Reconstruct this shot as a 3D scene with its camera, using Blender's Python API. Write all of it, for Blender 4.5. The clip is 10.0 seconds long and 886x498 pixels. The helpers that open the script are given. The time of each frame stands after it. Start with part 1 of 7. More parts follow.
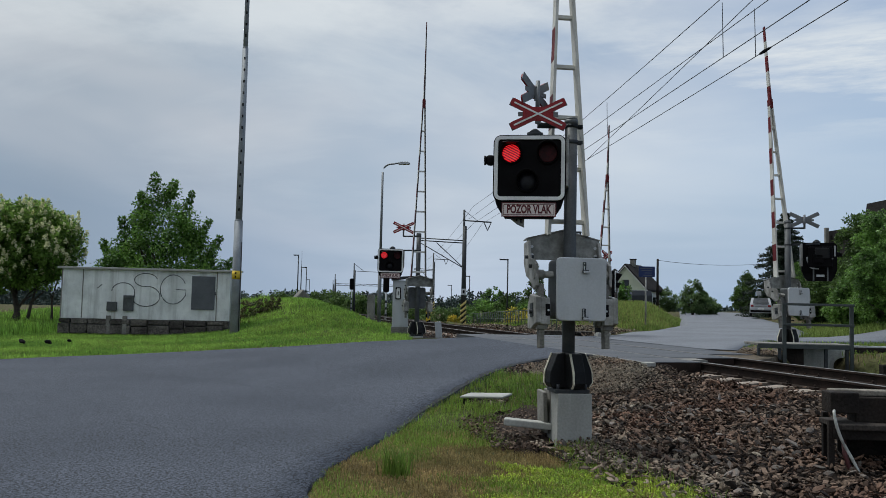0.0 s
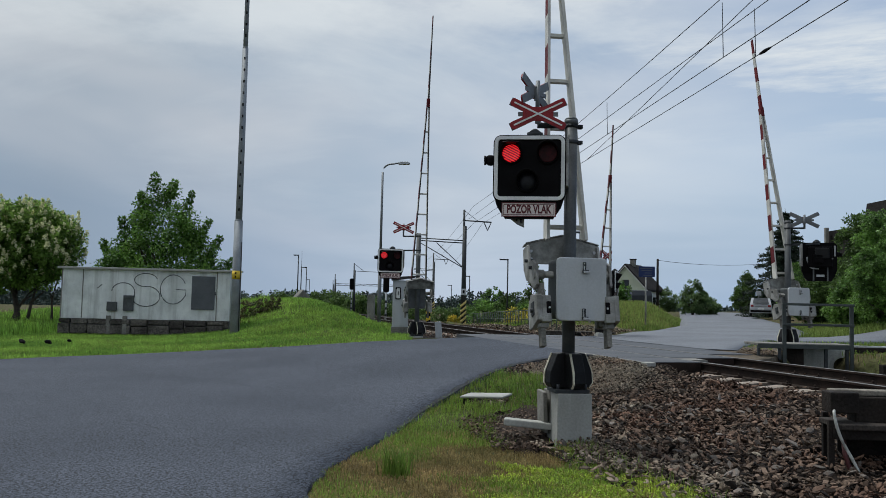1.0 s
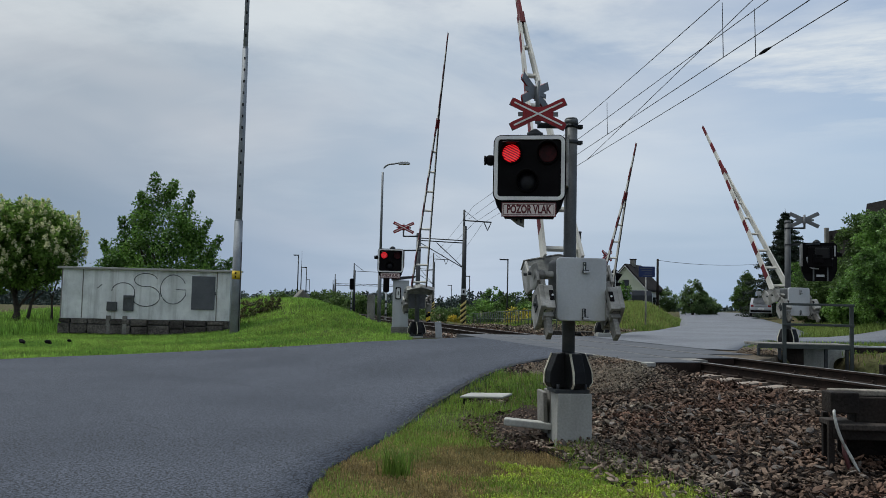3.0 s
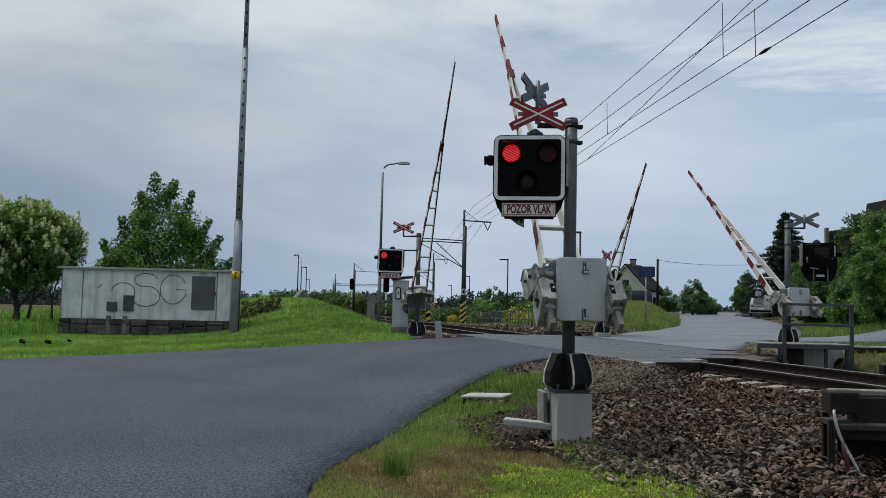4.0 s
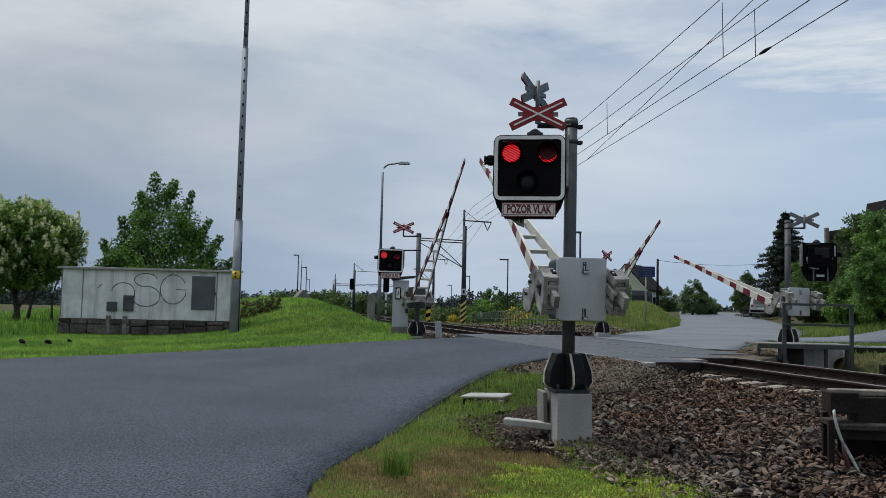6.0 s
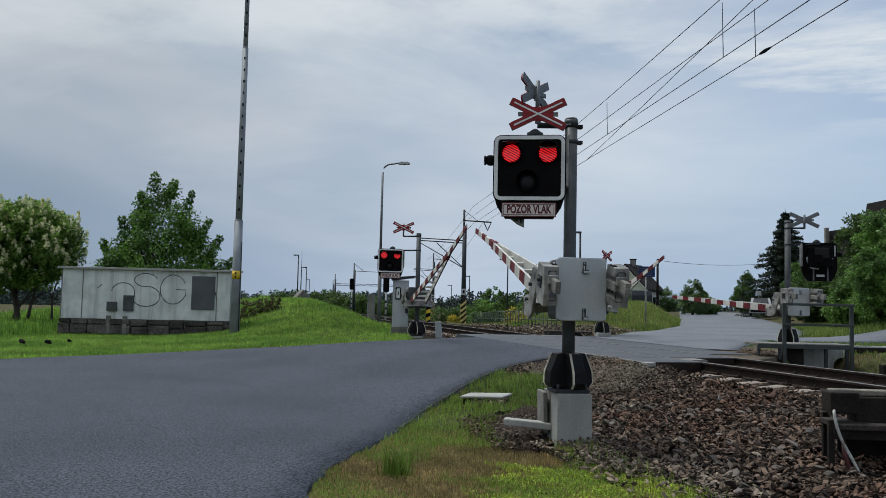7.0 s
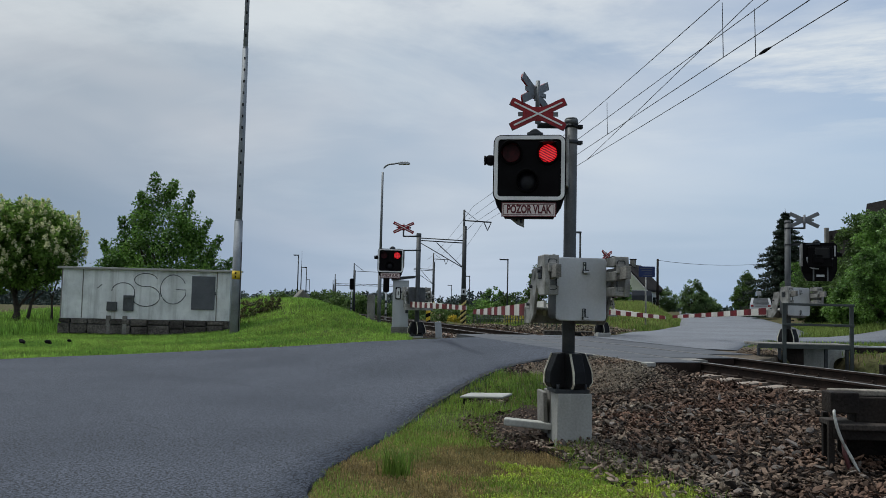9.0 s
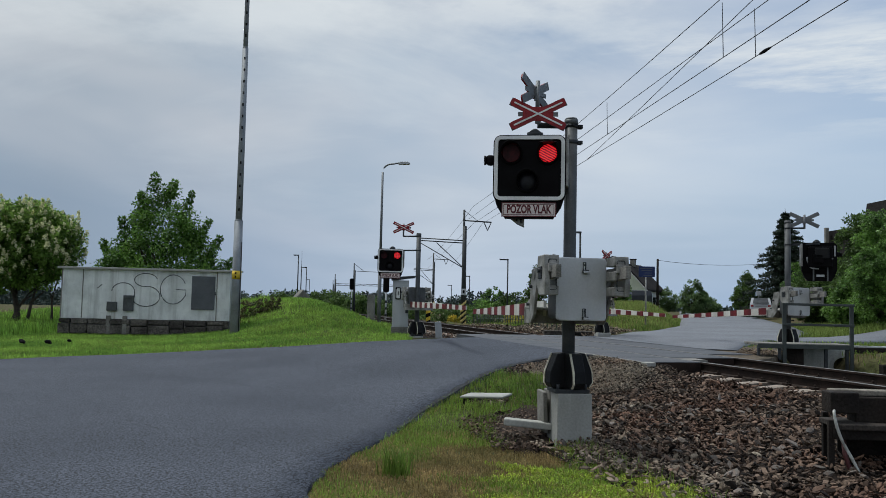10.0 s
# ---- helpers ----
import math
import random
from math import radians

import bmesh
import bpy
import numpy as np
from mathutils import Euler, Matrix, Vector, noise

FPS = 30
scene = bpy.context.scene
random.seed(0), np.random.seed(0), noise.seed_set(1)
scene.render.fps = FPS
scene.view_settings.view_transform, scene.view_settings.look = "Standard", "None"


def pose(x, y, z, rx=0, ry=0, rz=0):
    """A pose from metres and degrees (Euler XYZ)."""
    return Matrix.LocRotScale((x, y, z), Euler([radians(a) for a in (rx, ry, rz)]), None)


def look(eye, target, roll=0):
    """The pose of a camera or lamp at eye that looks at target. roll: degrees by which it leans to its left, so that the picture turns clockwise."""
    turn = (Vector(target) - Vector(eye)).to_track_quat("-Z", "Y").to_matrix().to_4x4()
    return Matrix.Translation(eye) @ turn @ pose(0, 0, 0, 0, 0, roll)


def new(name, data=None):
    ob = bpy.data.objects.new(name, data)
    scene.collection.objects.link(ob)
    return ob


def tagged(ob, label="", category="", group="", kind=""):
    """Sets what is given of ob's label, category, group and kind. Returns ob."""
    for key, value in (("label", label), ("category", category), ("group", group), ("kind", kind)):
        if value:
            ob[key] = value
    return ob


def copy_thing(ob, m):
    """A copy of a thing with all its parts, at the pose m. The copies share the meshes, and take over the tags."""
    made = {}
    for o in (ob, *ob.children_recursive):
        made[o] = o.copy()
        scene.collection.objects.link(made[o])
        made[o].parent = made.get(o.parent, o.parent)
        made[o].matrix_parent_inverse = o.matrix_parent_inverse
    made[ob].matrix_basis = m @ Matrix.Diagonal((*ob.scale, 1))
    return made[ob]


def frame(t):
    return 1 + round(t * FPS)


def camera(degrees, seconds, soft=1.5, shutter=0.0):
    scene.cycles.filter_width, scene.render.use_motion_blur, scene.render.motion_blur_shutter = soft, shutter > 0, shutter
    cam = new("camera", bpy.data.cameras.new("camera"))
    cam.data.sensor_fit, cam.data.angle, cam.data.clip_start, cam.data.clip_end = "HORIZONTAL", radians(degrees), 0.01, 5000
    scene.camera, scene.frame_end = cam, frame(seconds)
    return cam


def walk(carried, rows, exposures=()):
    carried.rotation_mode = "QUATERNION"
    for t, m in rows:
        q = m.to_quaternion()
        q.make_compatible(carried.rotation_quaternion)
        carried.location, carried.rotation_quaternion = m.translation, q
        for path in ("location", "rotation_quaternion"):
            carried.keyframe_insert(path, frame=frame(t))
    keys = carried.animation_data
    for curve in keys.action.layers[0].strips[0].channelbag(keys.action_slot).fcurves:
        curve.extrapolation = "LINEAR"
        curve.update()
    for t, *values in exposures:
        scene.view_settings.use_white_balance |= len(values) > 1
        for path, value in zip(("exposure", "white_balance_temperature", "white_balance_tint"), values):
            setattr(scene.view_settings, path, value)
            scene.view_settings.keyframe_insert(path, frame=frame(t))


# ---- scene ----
cam = camera(56, 10.0, soft=0.75)
EYE = (0.0, 0.0, 0.92)
STAND = look(EYE, (0.0, 10.0, 0.92 + 10.0 * math.tan(radians(3.763))), 1.3)
walk(cam, [(0.0, STAND), (10.0, STAND)], exposures=[(0.0, 0.0, 6220, 5.5), (10.0, 0.0, 6220, 5.5)])

# ---------------------------------------------------------------- sky and sun
SUN_EL, SUN_ROT = 64.6, -52.0


def make_world():
    w = bpy.data.worlds.new("sky")
    scene.world = w
    w.use_nodes = True
    nt = w.node_tree
    nt.nodes.clear()
    N, L = nt.nodes.new, nt.links.new
    out, bg = N("ShaderNodeOutputWorld"), N("ShaderNodeBackground")
    sky = N("ShaderNodeTexSky")
    sky.sky_type, sky.sun_disc = "NISHITA", False
    sky.sun_elevation, sky.sun_rotation = radians(SUN_EL), radians(SUN_ROT)
    sky.air_density, sky.dust_density, sky.ozone_density = 1.0, 1.5, 1.5
    tc, sep = N("ShaderNodeTexCoord"), N("ShaderNodeSeparateXYZ")
    L(tc.outputs["Generated"], sep.inputs[0])

    def math_node(op, a, b=None, clamp=False):
        m = N("ShaderNodeMath")
        m.operation, m.use_clamp = op, clamp
        for i, v in enumerate((a, b)):
            if v is None:
                continue
            if isinstance(v, (int, float)):
                m.inputs[i].default_value = v
            else:
                L(v, m.inputs[i])
        return m.outputs[0]

    zc = math_node("MAXIMUM", sep.outputs[2], 0.0)
    den = math_node("ADD", zc, 0.10)
    px, py = math_node("DIVIDE", sep.outputs[0], den), math_node("DIVIDE", sep.outputs[1], den)
    comb = N("ShaderNodeCombineXYZ")
    L(px, comb.inputs[0]), L(py, comb.inputs[1])

    def cloud_noise(scale, detail, rough, sx, sy, off):
        mp, nz = N("ShaderNodeMapping"), N("ShaderNodeTexNoise")
        mp.inputs["Scale"].default_value = (sx, sy, 1)
        mp.inputs["Location"].default_value = (off, off * 0.7, off)
        L(comb.outputs[0], mp.inputs[0]), L(mp.outputs[0], nz.inputs[0])
        nz.inputs["Scale"].default_value, nz.inputs["Detail"].default_value = scale, detail
        nz.inputs["Roughness"].default_value, nz.inputs["Distortion"].default_value = rough, 0.4
        return nz.outputs[0]

    def ramp(v, stops):
        r = N("ShaderNodeValToRGB")
        while len(r.color_ramp.elements) < len(stops):
            r.color_ramp.elements.new(0.5)
        for e, (p, c) in zip(r.color_ramp.elements, stops):
            e.position, e.color = p, (*c, 1)
        L(v, r.inputs[0])
        return r.outputs[0]

    def mix(f, a, b):
        m = N("ShaderNodeMix")
        m.data_type = "RGBA"
        L(f, m.inputs["Factor"]), L(a, m.inputs["A"]), L(b, m.inputs["B"])
        return m.outputs["Result"]

    # clear sky
    clear = N("ShaderNodeVectorMath")
    clear.operation = "SCALE"
    clear.inputs["Scale"].default_value = 0.13
    L(sky.outputs[0], clear.inputs[0])
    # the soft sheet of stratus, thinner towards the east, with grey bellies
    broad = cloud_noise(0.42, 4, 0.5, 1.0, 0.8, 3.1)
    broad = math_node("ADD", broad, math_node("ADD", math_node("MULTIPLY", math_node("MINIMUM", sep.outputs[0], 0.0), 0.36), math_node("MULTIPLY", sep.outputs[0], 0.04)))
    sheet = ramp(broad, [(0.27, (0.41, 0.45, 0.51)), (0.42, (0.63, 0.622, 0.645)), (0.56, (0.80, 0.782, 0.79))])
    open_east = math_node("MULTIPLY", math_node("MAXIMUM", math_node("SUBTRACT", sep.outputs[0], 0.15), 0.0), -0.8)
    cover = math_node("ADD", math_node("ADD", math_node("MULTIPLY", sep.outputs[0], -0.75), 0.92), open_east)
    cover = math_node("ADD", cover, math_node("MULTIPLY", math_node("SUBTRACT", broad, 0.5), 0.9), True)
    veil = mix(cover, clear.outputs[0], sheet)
    # bright wisps
    wisp = ramp(cloud_noise(0.9, 9, 0.60, 0.8, 0.9, 7.7), [(0.46, (0, 0, 0)), (0.70, (0.55, 0.55, 0.55))])
    white = N("ShaderNodeRGB")
    white.outputs[0].default_value = (0.76, 0.77, 0.78, 1)
    calm = ramp(sep.outputs[0], [(0.22, (1, 1, 1)), (0.42, (0.35, 0.35, 0.35))])
    full = mix(math_node("MULTIPLY", wisp, calm), veil, white.outputs[0])
    # a few long white heaps low in the east
    mp, nz = N("ShaderNodeMapping"), N("ShaderNodeTexNoise")
    mp.inputs["Scale"].default_value = (2.2, 2.2, 15.0)
    mp.inputs["Location"].default_value = (0.6, 0.2, 0.35)
    L(tc.outputs["Generated"], mp.inputs[0]), L(mp.outputs[0], nz.inputs[0])
    nz.inputs["Scale"].default_value, nz.inputs["Detail"].default_value, nz.inputs["Roughness"].default_value = 1.5, 9, 0.62
    east = ramp(sep.outputs[0], [(0.10, (0, 0, 0)), (0.24, (1, 1, 1))])
    band = ramp(sep.outputs[2], [(0.18, (0, 0, 0)), (0.235, (1, 1, 1)), (0.285, (1, 1, 1)), (0.33, (0, 0, 0))])
    heaps = math_node("MULTIPLY", ramp(nz.outputs[0], [(0.44, (0, 0, 0)), (0.60, (0.85, 0.85, 0.85))]), math_node("MULTIPLY", east, band))
    # broken white heaps higher up, with soft edges and grey bases
    mp2, nz2 = N("ShaderNodeMapping"), N("ShaderNodeTexNoise")
    mp2.inputs["Scale"].default_value, mp2.inputs["Location"].default_value = (3.2, 3.2, 8.5), (1.9, 0.4, 0.8)
    L(tc.outputs["Generated"], mp2.inputs[0]), L(mp2.outputs[0], nz2.inputs[0])
    nz2.inputs["Scale"].default_value, nz2.inputs["Detail"].default_value, nz2.inputs["Roughness"].default_value = 1.2, 10, 0.58
    high = ramp(sep.outputs[2], [(0.24, (0, 0, 0)), (0.36, (1, 1, 1))])
    puffs = math_node("MULTIPLY", ramp(nz2.outputs[0], [(0.44, (0, 0, 0)), (0.58, (0.7, 0.7, 0.7))]), math_node("MULTIPLY", high, calm))
    heap_white = N("ShaderNodeRGB")
    heap_white.outputs[0].default_value = (0.775, 0.78, 0.79, 1)
    # blue-grey distance low down
    side = N("ShaderNodeMapRange")
    side.inputs[1].default_value, side.inputs[2].default_value = -0.42, 0.02
    L(sep.outputs[0], side.inputs[0])
    low = ramp(side.outputs[0], [(0.0, (0.285, 0.345, 0.435)), (0.55, (0.36, 0.43, 0.55)), (1.0, (0.345, 0.445, 0.61))])
    haze = ramp(sep.outputs[2], [(0.0, (0.9, 0.9, 0.9)), (0.06, (0.74, 0.74, 0.74)), (0.13, (0.46, 0.46, 0.46)), (0.20, (0.22, 0.22, 0.22)), (0.27, (0.07, 0.07, 0.07)), (0.34, (0, 0, 0))])
    haze = math_node("MULTIPLY", haze, math_node("ADD", math_node("MULTIPLY", math_node("ABSOLUTE", sep.outputs[0]), 0.9), 0.74))
    haze = math_node("MULTIPLY", haze, math_node("ADD", math_node("MULTIPLY", math_node("MINIMUM", sep.outputs[0], 0.0), -1.5), 1.0), True)
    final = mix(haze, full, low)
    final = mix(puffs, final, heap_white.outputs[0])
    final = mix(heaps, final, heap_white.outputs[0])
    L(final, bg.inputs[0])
    bg.inputs[1].default_value = 1.0
    L(bg.outputs[0], out.inputs[0])


make_world()
sun = new("sun", bpy.data.lights.new("sun", "SUN"))
sun.data.energy, sun.data.angle, sun.data.color = 2.7, radians(16), (1.0, 0.98, 0.94)
sun.matrix_basis = look((-9, 7, 24), (0, 0, 0))


# ---------------------------------------------------------------- materials
def mat(name, col, col2=None, rough=0.6, metal=0.0, scale=3.0, grain=80.0, grain_amount=0.25, bump=0.15,
        island=0.0, obj_random=0.0, transl=0.0, lo=0.38, hi=0.62, spec=0.5, streak=1.0, soft=0.2, fine=0.0):
    """Two colours mixed by broad noise, a fine grain over it, and relief; island and obj_random vary the value piece by piece."""
    m = bpy.data.materials.new(name)
    m.use_nodes = True
    nt = m.node_tree
    N, L = nt.nodes.new, nt.links.new
    bs = nt.nodes["Principled BSDF"]
    bs.inputs["Roughness"].default_value, bs.inputs["Metallic"].default_value = rough, metal
    bs.inputs["Specular IOR Level"].default_value = spec
    tc = N("ShaderNodeTexCoord")
    n1, n2 = N("ShaderNodeTexNoise"), N("ShaderNodeTexNoise")
    mp = N("ShaderNodeMapping")
    mp.inputs["Scale"].default_value = (1, 1, streak)
    L(tc.outputs["Object"], mp.inputs[0])
    for n, s, dt, src in ((n1, scale, 6, mp.outputs[0]), (n2, grain, 3, tc.outputs["Object"])):
        n.inputs["Scale"].default_value, n.inputs["Detail"].default_value = s, dt
        L(src, n.inputs[0])
    r = N("ShaderNodeMapRange")
    r.inputs[1].default_value, r.inputs[2].default_value = lo, hi
    L(n1.outputs[0], r.inputs[0])
    mx = N("ShaderNodeMix")
    mx.data_type = "RGBA"
    c2 = col2 or tuple(c * 0.78 for c in col)
    mx.inputs["A"].default_value, mx.inputs["B"].default_value = (*col, 1), (*c2, 1)
    L(r.outputs[0], mx.inputs["Factor"])
    value = N("ShaderNodeMapRange")
    value.inputs[1].default_value, value.inputs[2].default_value = 0.5 - soft, 0.5 + soft
    value.inputs[3].default_value, value.inputs[4].default_value = 1 - grain_amount, 1 + grain_amount
    speck = n2.outputs[0]
    if fine:
        n3, half = N("ShaderNodeTexNoise"), N("ShaderNodeMix")
        n3.inputs["Scale"].default_value, n3.inputs["Detail"].default_value = fine, 2
        half.inputs["Factor"].default_value = 0.55
        L(tc.outputs["Object"], n3.inputs[0]), L(speck, half.inputs["A"]), L(n3.outputs[0], half.inputs["B"])
        speck = half.outputs["Result"]
    L(speck, value.inputs[0])
    last = value.outputs[0]
    for amount, node, sock in ((island, "ShaderNodeNewGeometry", "Random Per Island"), (obj_random, "ShaderNodeObjectInfo", "Random")):
        if amount:
            g, mr, mu = N(node), N("ShaderNodeMapRange"), N("ShaderNodeMath")
            mr.inputs[3].default_value, mr.inputs[4].default_value = 1 - amount, 1 + amount
            mu.operation = "MULTIPLY"
            L(g.outputs[sock], mr.inputs[0]), L(mr.outputs[0], mu.inputs[0]), L(last, mu.inputs[1])
            last = mu.outputs[0]
    sc = N("ShaderNodeVectorMath")
    sc.operation = "SCALE"
    L(mx.outputs["Result"], sc.inputs[0]), L(last, sc.inputs["Scale"])
    L(sc.outputs[0], bs.inputs["Base Color"])
    if bump:
        b = N("ShaderNodeBump")
        b.inputs["Strength"].default_value, b.inputs["Distance"].default_value = bump, 0.02
        L(n2.outputs[0], b.inputs["Height"]), L(b.outputs[0], bs.inputs["Normal"])
    if transl:
        tr, ms = N("ShaderNodeBsdfTranslucent"), N("ShaderNodeMixShader")
        L(sc.outputs[0], tr.inputs[0])
        ms.inputs[0].default_value = transl
        L(bs.outputs[0], ms.inputs[1]), L(tr.outputs[0], ms.inputs[2])
        L(ms.outputs[0], nt.nodes["Material Output"].inputs[0])
    return m


def lit_lens(name, strength):
    """The ribbed red face of a burning lamp: bright bands between dark slanting ribs."""
    m = bpy.data.materials.new(name)
    m.use_nodes = True
    nt = m.node_tree
    N, L = nt.nodes.new, nt.links.new
    bs = nt.nodes["Principled BSDF"]
    tc, mp, wv, rp = N("ShaderNodeTexCoord"), N("ShaderNodeMapping"), N("ShaderNodeTexWave"), N("ShaderNodeValToRGB")
    mp.inputs["Rotation"].default_value = (0, radians(62), 0)
    L(tc.outputs["Object"], mp.inputs[0]), L(mp.outputs[0], wv.inputs[0])
    wv.inputs["Scale"].default_value, wv.inputs["Distortion"].default_value = 13.0, 1.8
    wv.inputs["Detail"].default_value, wv.inputs["Detail Scale"].default_value = 2.0, 3.0
    e = rp.color_ramp.elements
    e[0].position, e[0].color = 0.2, (0.10, 0.0, 0.003, 1)
    e[1].position, e[1].color = 0.75, (1.0, 0.022, 0.028, 1)
    L(wv.outputs[0], rp.inputs[0])
    L(rp.outputs[0], bs.inputs["Emission Color"])
    bs.inputs["Emission Strength"].default_value = strength
    bs.inputs["Base Color"].default_value = (0.25, 0.005, 0.008, 1)
    bs.inputs["Roughness"].default_value = 0.25
    return m


def stained_plaster():
    """Pale plaster with grey run-off streaks, brown damp bands and a blotchy foot."""
    m = bpy.data.materials.new("stained_plaster")
    m.use_nodes = True
    nt = m.node_tree
    N, L = nt.nodes.new, nt.links.new
    bs = nt.nodes["Principled BSDF"]
    bs.inputs["Roughness"].default_value, bs.inputs["Specular IOR Level"].default_value = 0.9, 0.2
    tc = N("ShaderNodeTexCoord")
    last = N("ShaderNodeRGB").outputs[0]
    last.default_value = (0.74, 0.76, 0.75, 1)
    for scale, size, lo, hi, col, amount in (((1, 1, 0.9), 1.6, 0.40, 0.68, (0.52, 0.54, 0.53), 0.9), ((3.2, 3.2, 0.22), 1.3, 0.50, 0.72, (0.34, 0.35, 0.34), 0.75),
                                             ((1.4, 1.4, 0.06), 1.05, 0.55, 0.64, (0.25, 0.215, 0.17), 0.7), ((9, 9, 7), 2.0, 0.60, 0.75, (0.30, 0.29, 0.27), 0.5)):
        mp, nz, mr, mx = N("ShaderNodeMapping"), N("ShaderNodeTexNoise"), N("ShaderNodeMapRange"), N("ShaderNodeMix")
        mp.inputs["Scale"].default_value, mp.inputs["Location"].default_value = scale, (size * 3.1, size, size)
        L(tc.outputs["Object"], mp.inputs[0]), L(mp.outputs[0], nz.inputs[0])
        nz.inputs["Scale"].default_value, nz.inputs["Detail"].default_value, nz.inputs["Roughness"].default_value = size, 7, 0.62
        mr.inputs[1].default_value, mr.inputs[2].default_value, mr.inputs[4].default_value = lo, hi, amount
        L(nz.outputs[0], mr.inputs[0])
        mx.data_type = "RGBA"
        L(mr.outputs[0], mx.inputs["Factor"]), L(last, mx.inputs["A"])
        mx.inputs["B"].default_value = (*col, 1)
        last = mx.outputs["Result"]
    L(last, bs.inputs["Base Color"])
    g, bp = N("ShaderNodeTexNoise"), N("ShaderNodeBump")
    g.inputs["Scale"].default_value, g.inputs["Detail"].default_value = 22, 5
    bp.inputs["Strength"].default_value, bp.inputs["Distance"].default_value = 0.35, 0.02
    L(tc.outputs["Object"], g.inputs[0]), L(g.outputs[0], bp.inputs["Height"]), L(bp.outputs[0], bs.inputs["Normal"])
    return m


M = {}
M["asphalt"] = mat("asphalt", (0.054, 0.061, 0.079), (0.041, 0.047, 0.062), rough=0.85, scale=0.45, grain=40, grain_amount=0.8, bump=0.05, spec=0.21, soft=0.06, fine=95)
M["patch"] = mat("asphalt_patch", (0.046, 0.052, 0.068), (0.037, 0.043, 0.057), rough=0.85, scale=3, grain=40, grain_amount=0.8, bump=0.05, spec=0.21, soft=0.06, fine=95)
# dark colour for the shadow band along the road's edge
M["edge_shade"] = mat("shaded_asphalt_rim", (0.019, 0.020, 0.022), (0.030, 0.033, 0.040), rough=0.85, scale=4, grain=60, grain_amount=0.6, bump=0.2, spec=0.15)
# paler than the near road: some grazing sheen is put into the colour
M["far_asphalt"] = mat("far_pale_asphalt", (0.135, 0.143, 0.162), (0.10, 0.106, 0.122), rough=0.65, scale=0.4, grain=70, grain_amount=0.5, bump=0.08, spec=0.45)
M["soil"] = mat("turf_soil", (0.060, 0.068, 0.026), (0.078, 0.060, 0.032), rough=0.95, scale=0.5, grain=14, grain_amount=0.5, bump=0.6, spec=0.1)
# near-black, so the shade in the gaps between stones is put into the colour
M["ballast_gap"] = mat("ballast_gap_shade", (0.014, 0.010, 0.008), (0.008, 0.006, 0.006), rough=0.95, scale=2, grain=30, grain_amount=0.5, bump=0.8, spec=0.1)
M["gravel"] = mat("fine_gravel", (0.125, 0.100, 0.074), (0.085, 0.070, 0.052), rough=0.95, scale=2, grain=35, grain_amount=0.7, bump=0.9, spec=0.2)
M["stone"] = mat("ballast_stone", (0.138, 0.099, 0.072), (0.142, 0.125, 0.099), rough=0.85, scale=0.9, grain=40, grain_amount=0.35, bump=0.3, island=0.95, spec=0.2)
M["stone_rust"] = mat("rust_stained_stone", (0.090, 0.052, 0.036), (0.094, 0.071, 0.054), rough=0.85, scale=0.9, grain=40, grain_amount=0.35, bump=0.3, island=0.98, spec=0.2)
M["earth"] = mat("dark_earth", (0.022, 0.016, 0.013), (0.040, 0.028, 0.022), rough=0.95, scale=7, grain=40, grain_amount=0.7, bump=1.0, spec=0.1)
M["stone_one"] = mat("ballast_stone_single", (0.115, 0.088, 0.074), (0.105, 0.098, 0.089), rough=0.85, scale=1.6, grain=40, grain_amount=0.3, bump=0.3, obj_random=0.75, spec=0.2)
M["rust"] = mat("rusty_rail", (0.030, 0.020, 0.016), (0.018, 0.013, 0.011), rough=0.85, scale=5, grain=50, metal=0.0, spec=0.15)
M["railtop"] = mat("polished_rail", (0.16, 0.155, 0.15), (0.09, 0.087, 0.083), rough=0.55, metal=0.6, scale=1.5, grain=60)
M["sleeper"] = mat("concrete_sleeper", (0.30, 0.25, 0.21), (0.20, 0.165, 0.135), rough=0.9, scale=4, grain=60)
M["concrete"] = mat("concrete", (0.36, 0.358, 0.335), (0.27, 0.268, 0.248), rough=0.9, scale=3.0, grain=45, grain_amount=0.10, bump=0.10, streak=0.4, lo=0.40, hi=0.70, spec=0.2)
M["pale_concrete"] = mat("pale_streaked_concrete", (0.56, 0.57, 0.54), (0.30, 0.305, 0.29), rough=0.9, scale=4, grain=40, grain_amount=0.15, bump=0.15, streak=0.25, lo=0.40, hi=0.66, spec=0.2)
M["old_concrete"] = mat("old_concrete", (0.22, 0.21, 0.19), (0.13, 0.125, 0.11), rough=0.92, scale=2.2, grain=50, grain_amount=0.3, bump=0.35)
M["rubber_deck"] = mat("rubber_crossing_panel", (0.064, 0.069, 0.081), (0.044, 0.048, 0.057), rough=0.75, scale=0.5, grain=60, grain_amount=0.4, lo=0.38, hi=0.66)
M["galv"] = mat("galvanised_steel", (0.17, 0.178, 0.185), (0.12, 0.126, 0.13), rough=0.55, metal=0.2, scale=3, grain=40, grain_amount=0.12, bump=0.05)
M["darksteel"] = mat("dark_steel", (0.040, 0.044, 0.048), (0.025, 0.028, 0.031), rough=0.55, metal=0.1, scale=4, grain=50, grain_amount=0.15, spec=0.3)
M["post"] = mat("grey_painted_post", (0.085, 0.09, 0.094), (0.058, 0.062, 0.064), rough=0.55, metal=0.0, scale=5, grain=60, grain_amount=0.15, bump=0.05, spec=0.3)
M["plate_grey"] = mat("zinc_grey_tube", (0.27, 0.29, 0.31), (0.19, 0.205, 0.22), rough=0.6, metal=0.0, scale=2, grain=30, grain_amount=0.15)
